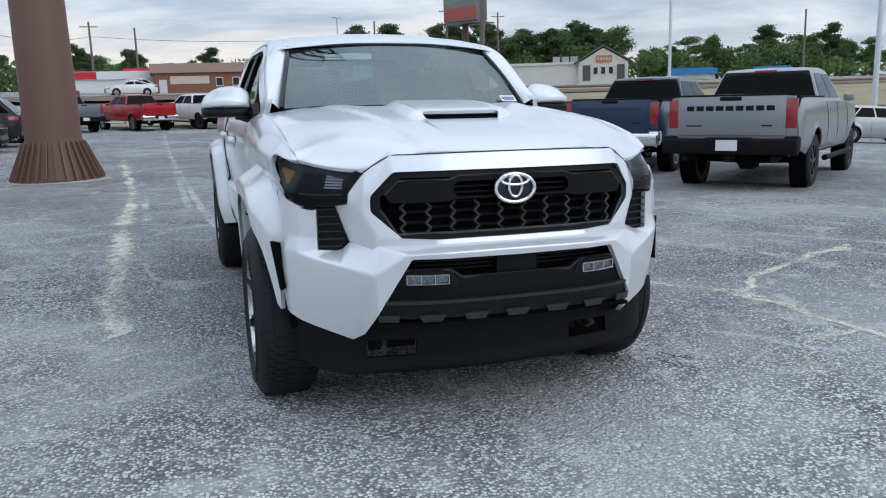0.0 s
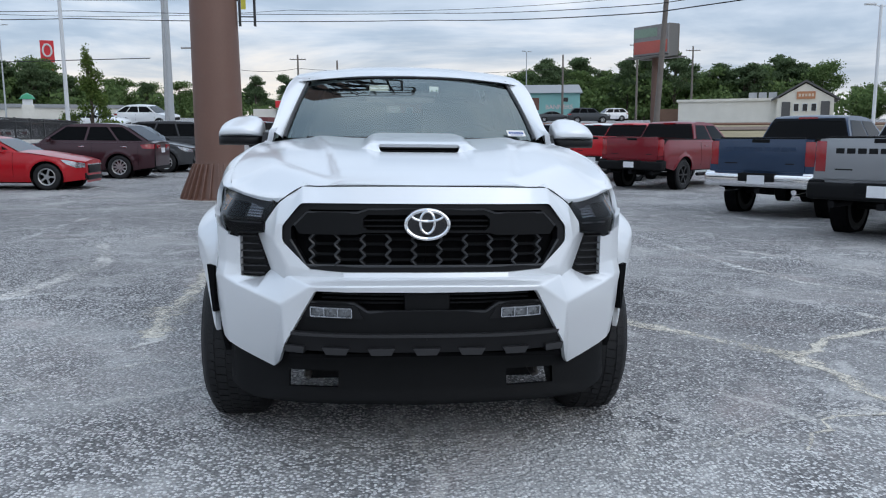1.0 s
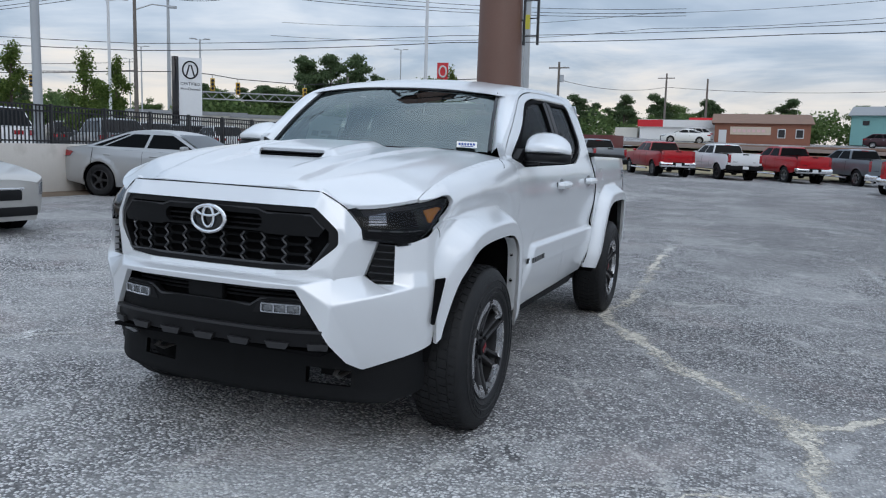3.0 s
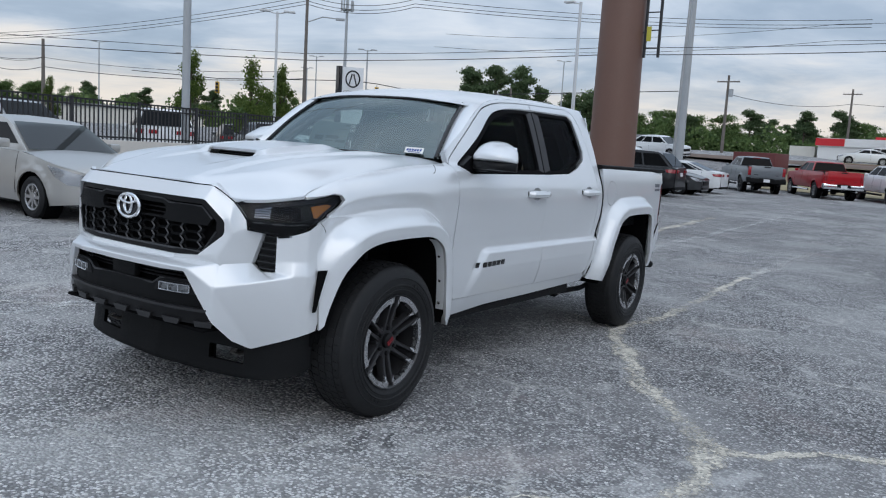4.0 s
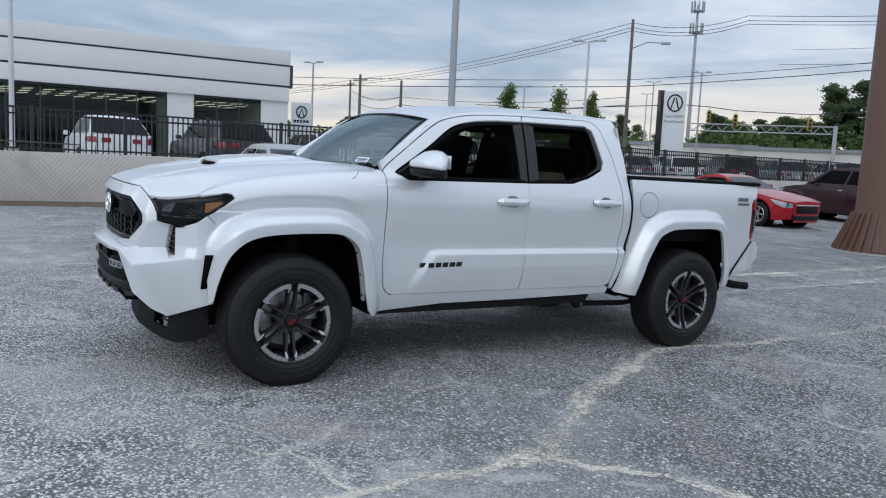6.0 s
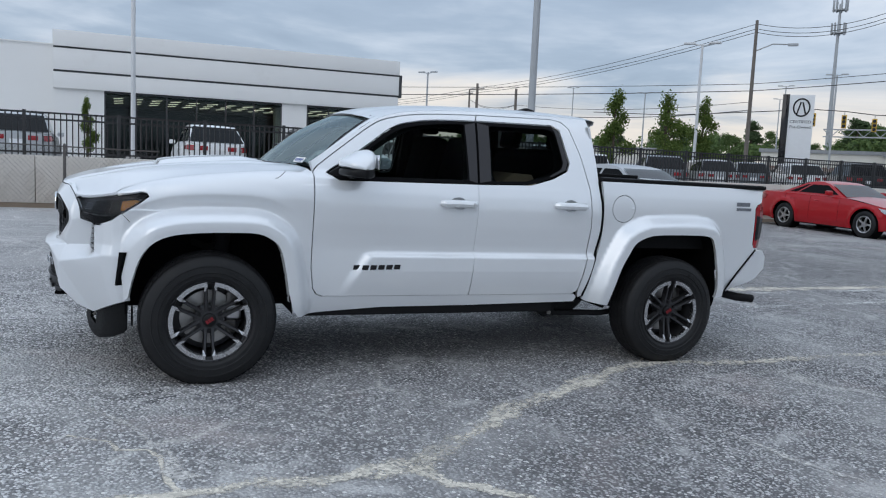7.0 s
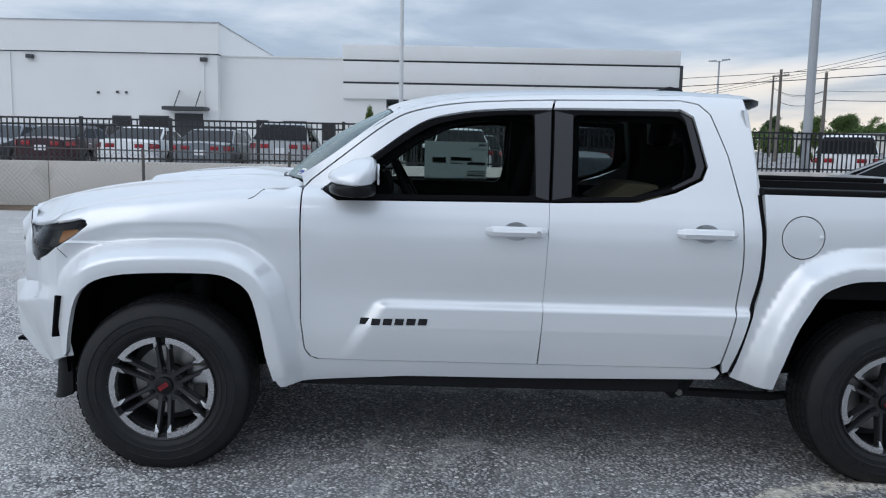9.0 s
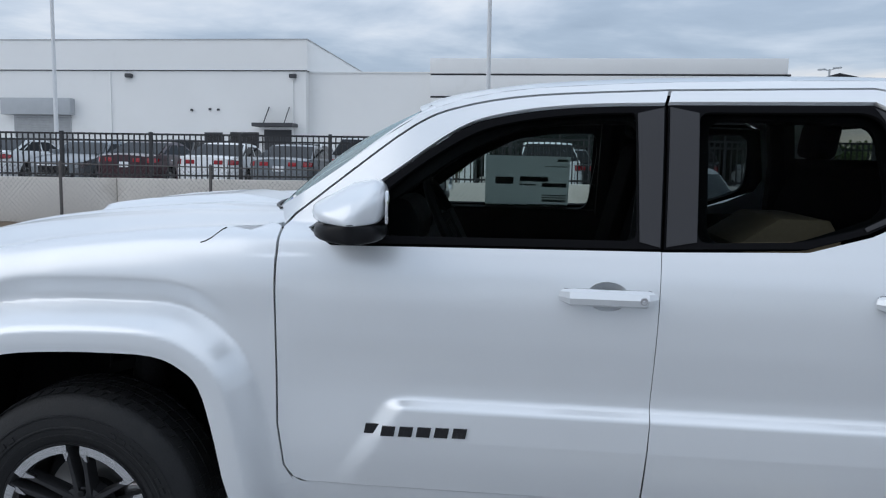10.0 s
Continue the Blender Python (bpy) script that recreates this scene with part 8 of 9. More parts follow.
# behind the showroom fence
for x, y, h, c, kind, lab in ((-20.5, 5.4, 95, "charcoal", 1, "dark crossover with tall red tail lamps in the showroom lot"), (-20.5, 2.0, 92, "white", 0, "white crossover in the showroom lot"), (-20.6, 8.8, 92, "silver", 0, "silver crossover in the showroom lot"), (-20.6, -3.2, 92, "silver", 0, "silver crossover behind the iron fence"), (-20.5, -5.4, 92, "steel_grey", 2, "grey saloon behind the iron fence"), (-20.5, -7.5, 92, "white", 2, "white saloon behind the iron fence"), (-20.6, -9.9, 92, "plum", 2, "dark plum saloon behind the iron fence"), (-20.8, -12.1, -88, "steel_grey", 2, "grey saloon facing the iron fence"), (-20.8, -14.5, 92, "white", 2, "white saloon behind the iron fence"), (-20.8, 14.6, 60, "white", 1, "white utility vehicle near the corner"), (-21.0, 19.8, 60, "steel_grey", 0, "grey crossover near the corner"), (-27.0, 27.0, 60, "white", 0, "white crossover in a farther row"), (-24.0, 25.0, 60, "silver", 0, "silver crossover near the corner"), (-28.0, 3.0, 92, "black", 0, "black crossover by the showroom"), (-28.0, -7.0, 92, "white", 0, "white crossover by the service building"), (-28.0, -12.0, 92, "black", 0, "black crossover by the service building")):
    if kind == 2:
        sedan(stand(x, y, h + 180), c, lab, big=True)
    else:
        suv(stand(x, y, h + 180), c, lab, bool(kind))
# far side of the lot and the road
suv(stand(29.2, 25.2, 70), "silver", "silver crossover in the lower lot")
suv(stand(38.0, 34.0, 70), "white", "white utility vehicle in the lower lot", big=True)
suv(stand(-17.5, 58.5, 75), "white", "small white hatchback on the road")
sedan(stand(-20.5, 56.0, 80), "white", "white saloon on the road", big=True)
suv(stand(-6.0, 96.2, -80), "silver", "silver minivan across the railway")
sedan(stand(-5.4, 81.2, -80), "white", "white saloon across the railway", big=True)
sedan(stand(23.8, 103.8, 85), "charcoal", "dark saloon by the railway", big=True)
suv(stand(33.4, 109.6, -85), "white", "white van by the railway", big=True)
suv(stand(15.4, 103.2, 85), "plum", "plum crossover by the railway")
# a fuller row near the showroom lot's corner
for x, y, h, c, kind, lab in ((-31.4, 23.4, 55, "white", 1, "white utility vehicle in the corner row"), (-29.6, 25.8, 55, "charcoal", 0, "charcoal crossover in the corner row"), (-26.6, 29.6, 55, "steel_grey", 0, "grey crossover in the corner row"), (-24.9, 31.4, 55, "white", 0, "white crossover in the corner row"), (-23.0, 33.1, 55, "black", 1, "black utility vehicle in the corner row"), (-20.9, 34.6, 55, "silver", 0, "silver crossover in the corner row"), (-18.8, 36.0, 55, "white", 0, "white crossover in the corner row"), (-36.0, 36.6, 55, "white", 0, "white crossover in the outer row"), (-33.4, 39.4, 55, "silver", 1, "silver utility vehicle in the outer row"), (-38.6, 33.6, 55, "black", 0, "black crossover in the outer row")):
    suv(stand(x, y, h + 180), c, lab, bool(kind))
suv(stand(19.2, 107.5, -85), "silver", "silver minivan by the sign shop")
suv(stand(25.3, 91.1, 80), "charcoal", "dark utility vehicle across the railway", big=True)

# ---------------------------------------------------------------- lines and cracks on the asphalt


def ribbon(bm, pts, width, jitter, seed, lift=0.004):
    """A strip of uneven width laid along a path on the ground, thick in its middle."""
    rnd = random.Random(seed)
    edge = bm.verts.layers.float.get("edge") or bm.verts.layers.float.new("edge")
    path = [Vector((*pts[0], 0))]
    for a, b in zip(pts, pts[1:]):
        n = max(1, int(math.hypot(b[0] - a[0], b[1] - a[1]) / 0.11))
        wob = 0.0
        for k in range(1, n + 1):
            t = k / n
            wob = 0.7 * wob + rnd.gauss(0, jitter * 2.2)
            wx = wob * math.sin(math.pi * t)
            path.append(Vector((a[0] + (b[0] - a[0]) * t + wx, a[1] + (b[1] - a[1]) * t - wx, 0)))
    rows = []
    for i, p in enumerate(path):
        d = (path[min(i + 2, len(path) - 1)] - path[max(i - 2, 0)])
        d = d.normalized() if d.length > 1e-6 else Vector((1, 0, 0))
        n = Vector((-d.y, d.x, 0))
        w = width * (0.7 + 1.5 * rnd.random() ** 2) if jitter else width
        row = []
        for q, v in ((-1, 0.0), (-0.4, 0.8), (0.4, 0.8), (1, 0.0)):
            c = p + n * w * q * (1.15 if jitter else 0.62)
            row.append(bm.verts.new((c.x, c.y, lie(c.x, c.y) + lift)))
            row[-1][edge] = v if jitter else 0.62
        rows.append(row)
    for r0, r1 in zip(rows, rows[1:]):
        for k in range(3):
            bm.faces.new((r0[k], r0[k + 1], r1[k + 1], r1[k]))


CRACKS = [([(2.4, 0.05), (2.45, 0.36), (2.38, 0.81), (2.23, 0.99), (1.96, 1.38), (1.69, 1.65), (1.45, 2.18), (1.09, 2.77), (0.97, 3.08), (1.06, 4.13), (1.0, 4.95), (0.9, 8.0)], 0.055), ([(2.38, 0.81), (2.67, 0.99), (3.12, 1.29), (4.6, 2.0)], 0.05), ([(2.4, 0.05), (2.45, -0.6), (2.7, -1.9)], 0.05), ([(1.4, 2.45), (1.89, 2.56), (2.24, 2.66), (3.4, 3.0)], 0.02), ([(1.25, -0.66), (1.49, -0.49), (1.99, -0.27), (2.3, -0.2)], 0.03),
          ([(1.09, 2.77), (1.58, 1.9), (2.0, 1.16), (2.38, 0.81)], 0.02), ([(3.55, 6.08), (3.69, 4.4), (3.88, 3.34), (4.33, 2.75), (5.2, 1.6)], 0.07), ([(-2.8, 20.0), (-2.09, 10.87), (-1.93, 5.44), (-1.81, 2.92), (-1.72, 1.4)], 0.09), ([(-1.76, 1.11), (-1.71, 1.71), (-1.75, 2.85)], 0.05), ([(-3.4, -0.9), (-2.15, 0.23), (-1.81, 0.49), (-1.45, 0.83)], 0.04), ([(3.6, 2.0), (3.73, 0.91), (3.9, -0.4)], 0.05), ([(0.9, 8.0), (0.95, 13.8)], 0.08), ([(-3.28, 2.74), (-3.1, 4.6), (-3.7, 6.4)], 0.12), ([(4.3, 5.6), (5.0, 4.4), (6.1, 3.2)], 0.06)]
for i, (pts, w) in enumerate(CRACKS):
    bm = bmesh.new()
    ribbon(bm, pts, w, 0.012, i)
    if w > 0.045:
        for k in range(1):
            rnd = random.Random(50 + i * 3 + k)
            j = rnd.randrange(len(pts) - 1)
            a = Vector(pts[j]).lerp(Vector(pts[j + 1]), rnd.random())
            ang = rnd.uniform(0, 2 * math.pi)
            ribbon(bm, [tuple(a), (a.x + 0.4 * math.cos(ang), a.y + 0.4 * math.sin(ang)), (a.x + 0.9 * math.cos(ang + 0.4), a.y + 0.9 * math.sin(ang + 0.4))], w * 0.25, 0.012, 200 + i * 3 + k, 0.003)
    tagged(obj("asphalt_crack", bm, CRACK_FILL if i in (0, 1, 2, 7) else CRACK_PALE, smooth=False), "pale sand-filled crack in the asphalt", "crack", kind="structure")
LINES = [((-3.28, 2.74), (-1.94, 3.84)), ((-3.6, 2.45), (-6.0, 0.5)), ((-0.9, 5.46), (-1.1, 9.5)), ((-1.72, 6.79), (-1.9, 11.0)), ((-5.55, -1.6), (-5.75, 3.4)), ((-1.03, 7.67), (-1.9, 30.0)), ((-2.0, -1.4), (-2.3, 0.4)), ((-7.2, 13.2), (-8.6, 33.0)), ((-4.55, 12.0), (-4.4, 14.9)), ((-4.84, 6.48), (-5.13, 10.98)), ((6.35, 16.9), (6.45, 8.5)), ((3.4, 11.0), (3.7, 3.7)), ((-1.2, 8.0), (-2.0, 38.0)), ((6.3, 18.0), (6.2, 36.0)), ((2.6, 4.6), (6.0, 5.4)), ((-5.8, 6.9), (-11.6, 6.6)), ((-5.8, 13.8), (-12.2, 13.6)), ((-6.6, 19.9), (-12.6, 19.8)), ((-5.7, 0.5), (-11.0, 0.2)), ((-6.5, 24.2), (-12.5, 24.2)), ((6.4, 8.9), (10.6, 12.2)), ((6.4, 12.8), (10.6, 16.1)), ((6.4, 16.7), (10.6, 20.0))]
for i, (a, b) in enumerate(LINES):
    bm = bmesh.new()
    ribbon(bm, [a, b], 0.085, 0.0, i, 0.005)
    tagged(obj("painted_line", bm, LINE_PAINT, smooth=False), "faded white parking line on asphalt", "line", "parking lines", "structure")

# ---------------------------------------------------------------- poles, wires, signs


def light_pole(x, y, z, h, r=0.085, arms=2, material=POLE_GREY, base=True, turn=0, lean=0):
    p = thing("light_pole", pose(x, y, z, 0, lean, turn), "tall grey steel car park light pole", "light pole", "light poles")
    part("shaft", lathe([(0, r), (h, r * 0.72), (h, 0)], 16, "z"), material, p)
    if base:
        part("footing", lathe([(-0.4, 0.28), (0.55, 0.28), (0.60, 0.24), (0.60, 0)], 18, "z"), KERB, p)
    for k in range(arms):
        s = 1 if k == 0 else -1
        part("arm", tube([(0, 0, h - 0.1), (s * 0.5, 0, h)], 0.035, 8), material, p)
        part("lamp_head", box(min(s * 0.35, s * 0.95), -0.16, h - 0.02, max(s * 0.35, s * 0.95), 0.16, h + 0.08, 0.02), material, p, "flat lamp head")
    return p


light_pole(-12.49, 9.25, 0.55, 11.0, 0.10, 2, POLE_GREY, False)
light_pole(-29.2, -0.07, LOT, 10.5, 0.10, 2, POLE_WHITE)
light_pole(-37.0, -23.3, LOT, 11.5, 0.12, 2, POLE_WHITE)
light_pole(-29.0, 28.1, LOT, 7.8, 0.09, 2, POLE_WHITE, turn=40)
light_pole(-15.6, 37.6, 0.2, 9.6, 0.11, 1, POLE_WHITE, turn=180)
light_pole(28.4, 40.2, -0.3, 8.6, 0.11, 2, POLE_WHITE)
light_pole(31.4, 27.2, -0.95, 12.5, 0.14, 2, POLE_WHITE, False)
light_pole(-15.2, 56.0, 1.2, 16.0, 0.30, 0, POLE_GREY, False)
light_pole(-15.0, 54.0, 1.0, 14.0, 0.12, 0, GALV, False, lean=1)
for x, y, h in ((-75, 58, 9), (-62, 25, 9), (-70, 75, 10), (-49, 60, 9), (-95, 60, 11), (-44, 95, 11), (-86, 90, 10), (24, 125, 11)):
    light_pole(x, y, lie(x, y), h, 0.10, 2, POLE_GREY, False, turn=35)


def utility_pole(x, y, z, h, r=0.15, cross=True, lamp=False, turn=0, lean=0.0, box_=False):
    p = thing("utility_pole", pose(x, y, z, 0, lean, turn), "weathered wooden utility pole", "utility pole", "utility poles")
    part("shaft", lathe([(-0.5, r), (h, r * 0.62), (h, 0)], 12, "z"), WOOD_POLE, p)
    if cross:
        part("crossarm", box(-1.2, -0.06, h - 0.75, 1.2, 0.06, h - 0.62), WOOD_POLE, p)
        for k in (-1.1, -0.6, 0.6, 1.1):
            part("insulator", lathe([(0, 0.03), (0.08, 0.05), (0.16, 0.02), (0.16, 0)], 8, "z", Matrix.Translation((k, 0, h - 0.62))), POLE_WHITE, p)
    if box_:
        part("transformer", lathe([(0, 0.0), (0.0, 0.26), (0.8, 0.26), (0.85, 0)], 14, "z", Matrix.Translation((0.36, 0, h - 2.3))), POLE_GREY, p)
    if lamp:
        part("lamp_arm", tube([(0, 0, h - 2.2), (1.2, 0, h - 1.7), (2.4, 0, h - 1.75)], 0.045, 8), GALV, p)
        part("lamp_head", box(2.2, -0.14, -0.12 + h - 1.75, 2.9, 0.14, h - 1.68, 0.05), POLE_GREY, p)
    return p


utility_pole(13.9, 35.9, -0.2, 11.5, 0.17, False, lean=3)
utility_pole(-40.5, 42.3, LOT, 12.2, 0.17, False, True, turn=45)
utility_pole(-83.5, 39.6, 1.5, 9.6, 0.24, True, turn=20)
utility_pole(-61.0, 111.3, 3.0, 9.0, 0.25, False, True, turn=200)
utility_pole(-20.5, 88.0, 2.4, 9.0, 0.2, True, box_=True)
utility_pole(-12.0, 120.0, 3, 10.0, 0.2, True)
utility_pole(27.4, 114.0, 3, 9.5, 0.2, False)
utility_pole(40.0, 118.0, 3, 12.0, 0.2, True, box_=True)
utility_pole(52.0, 126.0, 3, 12.0, 0.2, True)
utility_pole(-105.0, 48.0, 2, 10.5, 0.2, True)
utility_pole(-66.0, 36.0, 1, 8.0, 0.2, False)
utility_pole(-6.0, 118.0, 3, 9.0, 0.2, False)
utility_pole(86.0, 92.0, 1, 11.0, 0.2, False)
WIRE = mat("black_cable", (0.02, 0.02, 0.022), 0.6)


def wire(pts, sag, r=0.02):
    bm = bmesh.new()
    path = []
    for a, b in zip(pts, pts[1:]):
        for k in range(13):
            t = k / 12
            p = Vector(a).lerp(Vector(b), t)
            p.z -= sag * 4 * t * (1 - t)
            if not path or (p - path[-1]).length > 0.01:
                path.append(p)
    put_tube(bm, path, r, 5)
    return tagged(obj("overhead_wire", bm, WIRE), "sagging black overhead cable", "wire", "overhead wires")


wire([(60, -8, 10.0), (13.9, 35.9, 7.2), (4.1, 56.1, 9.5), (-20.2, 52.4, 9.0), (-40.5, 42.3, 7.6), (-58, 14, 6.4)], 0.15, 0.030)
wire([(60, -6, 10.5), (13.9, 35.9, 7.6), (4.1, 56.1, 10.0), (-20.2, 52.4, 9.5), (-40.5, 42.3, 8.1), (-58, 14, 7.0)], 0.15, 0.022)
for dz in (0.0, -0.35, -0.6):
    wire([(-5.0, 70.0, 13.8 + dz), (-34.5, 48.0, 12.9 + dz), (-40.5, 42.3, 12.4 + dz), (-83.5, 39.6, 10.6 + dz), (-120.0, 30.0, 10.0 + dz)], 0.6, 0.022)
wire([(30.0, 60.0, 13.0), (-8.0, 72.0, 12.5), (-45.0, 66.0, 12.0)], 0.8, 0.02)
wire([(30.0, 62.0, 14.6), (-8.0, 74.0, 14.2), (-45.0, 68.0, 13.6)], 0.8, 0.018)
wire([(-40.5, 42.3, 6.2), (-66.0, 36.0, 6.6), (-83.5, 39.6, 7.6)], 0.5, 0.03)
wire([(-40.5, 42.3, 6.8), (-66.0, 36.0, 7.4), (-83.5, 39.6, 8.6)], 0.5, 0.02)
wire([(-66.0, 36.0, 7.4), (-105.0, 48.0, 11.0)], 0.7, 0.03)
wire([(-20.5, 88.0, 9.4), (-12.0, 120.0, 11.0), (27.4, 114, 10.5)], 0.8, 0.03)

# monument sign beside the road
SIGN_FACE = mat("white_sign_face", (0.74, 0.75, 0.76), 0.5, vary=0.03)
ms = thing("monument_sign", pose(-35.7, 42.35, 0.9, 0, 0, 44), "white monument sign with a black edge and oval logo", "sign")
part("panel", box(-0.78, -0.30, 0.0, 0.78, 0.0, 6.1, 0.02), SIGN_FACE, ms)
part("edge", box(-1.22, -0.34, 0.0, -0.78, 0.50, 6.14, 0.02), GLOSS_BLACK, ms, "gloss black sign edge")
lg = part("logo_ring", tube([(0.50 * math.cos(k * math.pi / 14), -0.31, 5.25 + 0.58 * math.sin(k * math.pi / 14)) for k in range(29)], 0.055, 6, False), GLOSS_BLACK, ms)
part("logo_bar", tube([(-0.26, -0.31, 4.85), (-0.06, -0.31, 5.6)], 0.05, 6), GLOSS_BLACK, ms)
part("logo_bar", tube([(0.26, -0.31, 4.85), (0.06, -0.31, 5.6)], 0.05, 6), GLOSS_BLACK, ms)
words("CERTIFIED", 0.29, GLOSS_BLACK, ms, pose(0, -0.305, 4.28, 90, 0, 0))
words("Pre-Owned", 0.28, GLOSS_BLACK, ms, pose(0, -0.305, 3.93, 90, 0, 0))
s2 = thing("entrance_sign", pose(-51.2, 19.9, LOT, 0, 0, 70), "white entrance sign with a dark oval logo", "sign")
part("panel", box(-0.75, -0.15, 0.0, 0.75, 0.15, 4.6, 0.02), SIGN_FACE, s2)
part("logo_ring", tube([(0.36 * math.cos(k * math.pi / 12), -0.16, 3.9 + 0.42 * math.sin(k * math.pi / 12)) for k in range(25)], 0.05, 6, False), GLOSS_BLACK, s2)
part("logo_bar", tube([(-0.18, -0.16, 3.6), (0, -0.16, 4.2), (0.18, -0.16, 3.6)], 0.05, 6), GLOSS_BLACK, s2)
for k in range(5):
    part("logo_block", box(-0.56 + 0.23 * k, -0.16, 3.12, -0.39 + 0.23 * k, -0.15, 3.32), GLOSS_BLACK, s2)
# fuel station sign on two posts
RED_PLASTIC, GREEN_PLASTIC = mat("red_sign_plastic", (0.60, 0.02, 0.03), 0.4, vary=0.05), mat("green_sign_plastic", (0.02, 0.26, 0.12), 0.4, vary=0.05)
fs = thing("fuel_sign", pose(-60.4, 150.5, 3.4, 0, 0, 22), "red and green fuel station price sign on posts", "sign")
for x in (-0.9, 0.9):
    part("post", box(x - 0.15, -0.2, 0, x + 0.15, 0.2, 15), POLE_WHITE, fs)
part("top_panel", box(-1.15, -0.3, 11.1, 1.15, 0.1, 15.0), RED_PLASTIC, fs)
part("logo_disc", tube([(0.72 * math.cos(k * math.pi / 10), -0.34, 13.2 + 1.1 * math.sin(k * math.pi / 10)) for k in range(21)], 0.17, 6, False), POLE_WHITE, fs)
part("price_panel", box(-1.15, -0.3, 9.2, 1.15, 0.1, 11.1), POLE_GREY, fs)
for k in range(2):
    part("price_bar", box(-0.9, -0.34, 9.45 + 0.85 * k, 0.9, -0.3, 10.0 + 0.85 * k), RED_PLASTIC, fs)
part("low_panel", box(-1.15, -0.3, 7.3, 1.15, 0.1, 9.2), GREEN_PLASTIC, fs)
# billboard
BILL = mat("faded_billboard_vinyl", (0.22, 0.21, 0.21), 0.6, vary=0.2, scale=0.5, fine=4)
bb = thing("billboard", pose(33.1, 90.4, 2.4, 0, 0, -62), "weathered billboard with a catwalk on one post", "billboard")
part("post", lathe([(0, 0.42), (11, 0.38), (11, 0)], 14, "z"), mat("rusty_brown_steel", (0.12, 0.07, 0.055), 0.7, vary=0.2), bb)
part("face", box(-2.7, -0.95, 7.8, 2.7, -0.80, 11.2), BILL, bb)
part("poster_band", box(-2.6, -0.98, 8.0, 2.6, -0.95, 9.4), mat("faded_red_vinyl", (0.42, 0.10, 0.08), 0.6, vary=0.2, scale=0.6, fine=5), bb)
part("poster_band", box(-2.6, -0.98, 9.9, 1.0, -0.95, 10.9), mat("faded_green_vinyl", (0.20, 0.28, 0.22), 0.6, vary=0.2, scale=0.6, fine=5), bb)
part("back_face", box(-2.7, 0.80, 7.8, 2.7, 0.95, 11.2), WOOD_POLE, bb)
for k in range(9):
    part("stringer", box(-2.7 + 0.66 * k, -0.80, 7.6, -2.6 + 0.66 * k, 0.80, 11.25), STEEL, bb)
part("catwalk", box(-3.0, -2.0, 7.45, 3.0, -0.6, 7.58), STEEL, bb)
part("catwalk", box(-3.0, 0.6, 7.45, 3.0, 2.0, 7.58), STEEL, bb)
# cell tower
ct = thing("cell_tower", pose(-115.5, 132.6, 3.4, 0, 0, 0), "slender grey cell tower with antenna panels", "tower")
part("mast", lathe([(0, 0.46), (33, 0.24), (33, 0)], 14, "z"), POLE_GREY, ct)
for zz in (31.5, 27.0):
    for k in range(9):
        a = k * math.pi / 4.5
        part("antenna", box(-0.16, -0.10, 0, 0.16, 0.10, 2.2, m=pose(1.3 * math.cos(a), 1.3 * math.sin(a), zz, 0, 0, math.degrees(a))), POLE_GREY, ct)
    part("platform", lathe([(zz + 0.2, 1.2), (zz + 0.4, 1.2), (zz + 0.4, 0.3)], 12, "z"), GALV, ct)
# traffic lights over the junction, rail-crossing gantry
YELLOW = mat("signal_yellow", (0.55, 0.33, 0.03), 0.5)
for x, y, z in ((-47.5, 56.0, 6.0), (-46.0, 58.0, 5.9), (-45.0, 60.5, 5.7), (-41.0, 66.0, 5.6), (-62.0, 52.0, 5.8)):
    tl = thing("traffic_light", pose(x, y, z, 0, 0, 40), "yellow hanging traffic signal head", "traffic light", "traffic lights")
    part("housing", box(-0.2, -0.15, 0, 0.2, 0.15, 1.15, 0.03), YELLOW, tl)
    part("hanger", box(-0.03, -0.03, 1.15, 0.03, 0.03, 1.5), GALV, tl)
    for k in range(3):
        part("visor", tube([(0, -0.15, 0.2 + 0.36 * k), (0, -0.35, 0.2 + 0.36 * k)], 0.14, 10), GLOSS_BLACK, tl)
wire([(-72.0, 49.0, 7.8), (-62.0, 52.0, 7.27), (-47.5, 56.0, 7.47), (-46.0, 58.0, 7.37), (-45.0, 60.5, 7.17), (-41.0, 66.0, 7.07), (-20.2, 70.0, 8.0)], 0.0, 0.04)
gt = thing("crossing_gantry", pose(-66.0, 98.0, 2.8, 0, 0, 38), "galvanised lattice gantry over the railway crossing", "gantry")
for zz in (4.4, 5.4):
    part("chord", box(-14, -0.12, zz, 6, 0.12, zz + 0.16), GALV, gt)
for k in range(20):
    part("lattice", tube([(-14 + k, 0, 4.5), (-13 + k, 0, 5.5)] if k % 2 else [(-14 + k, 0, 5.5), (-13 + k, 0, 4.5)], 0.06, 5), GALV, gt)
part("leg", box(5.6, -0.25, 0, 6.1, 0.25, 5.6), GALV, gt)

# ---------------------------------------------------------------- buildings across the railway
BRICK = mat("red_brown_brickwork", (0.27, 0.115, 0.075), 0.9, vary=0.15, scale=1.0, fine=16, bump=0.2)
TEAL = mat("teal_sheet_metal", (0.20, 0.42, 0.41), 0.6, vary=0.08, scale=0.5, fine=10)
ROOF_BROWN = mat("brown_shingle", (0.23, 0.14, 0.10), 0.9, vary=0.2, scale=1, fine=12)
ROOF_GREY = mat("grey_shingle", (0.10, 0.10, 0.105), 0.9, vary=0.2, scale=1, fine=12)
ROOF_METAL = mat("pale_metal_roof", (0.27, 0.28, 0.29), 0.6, vary=0.1, scale=1, fine=12)
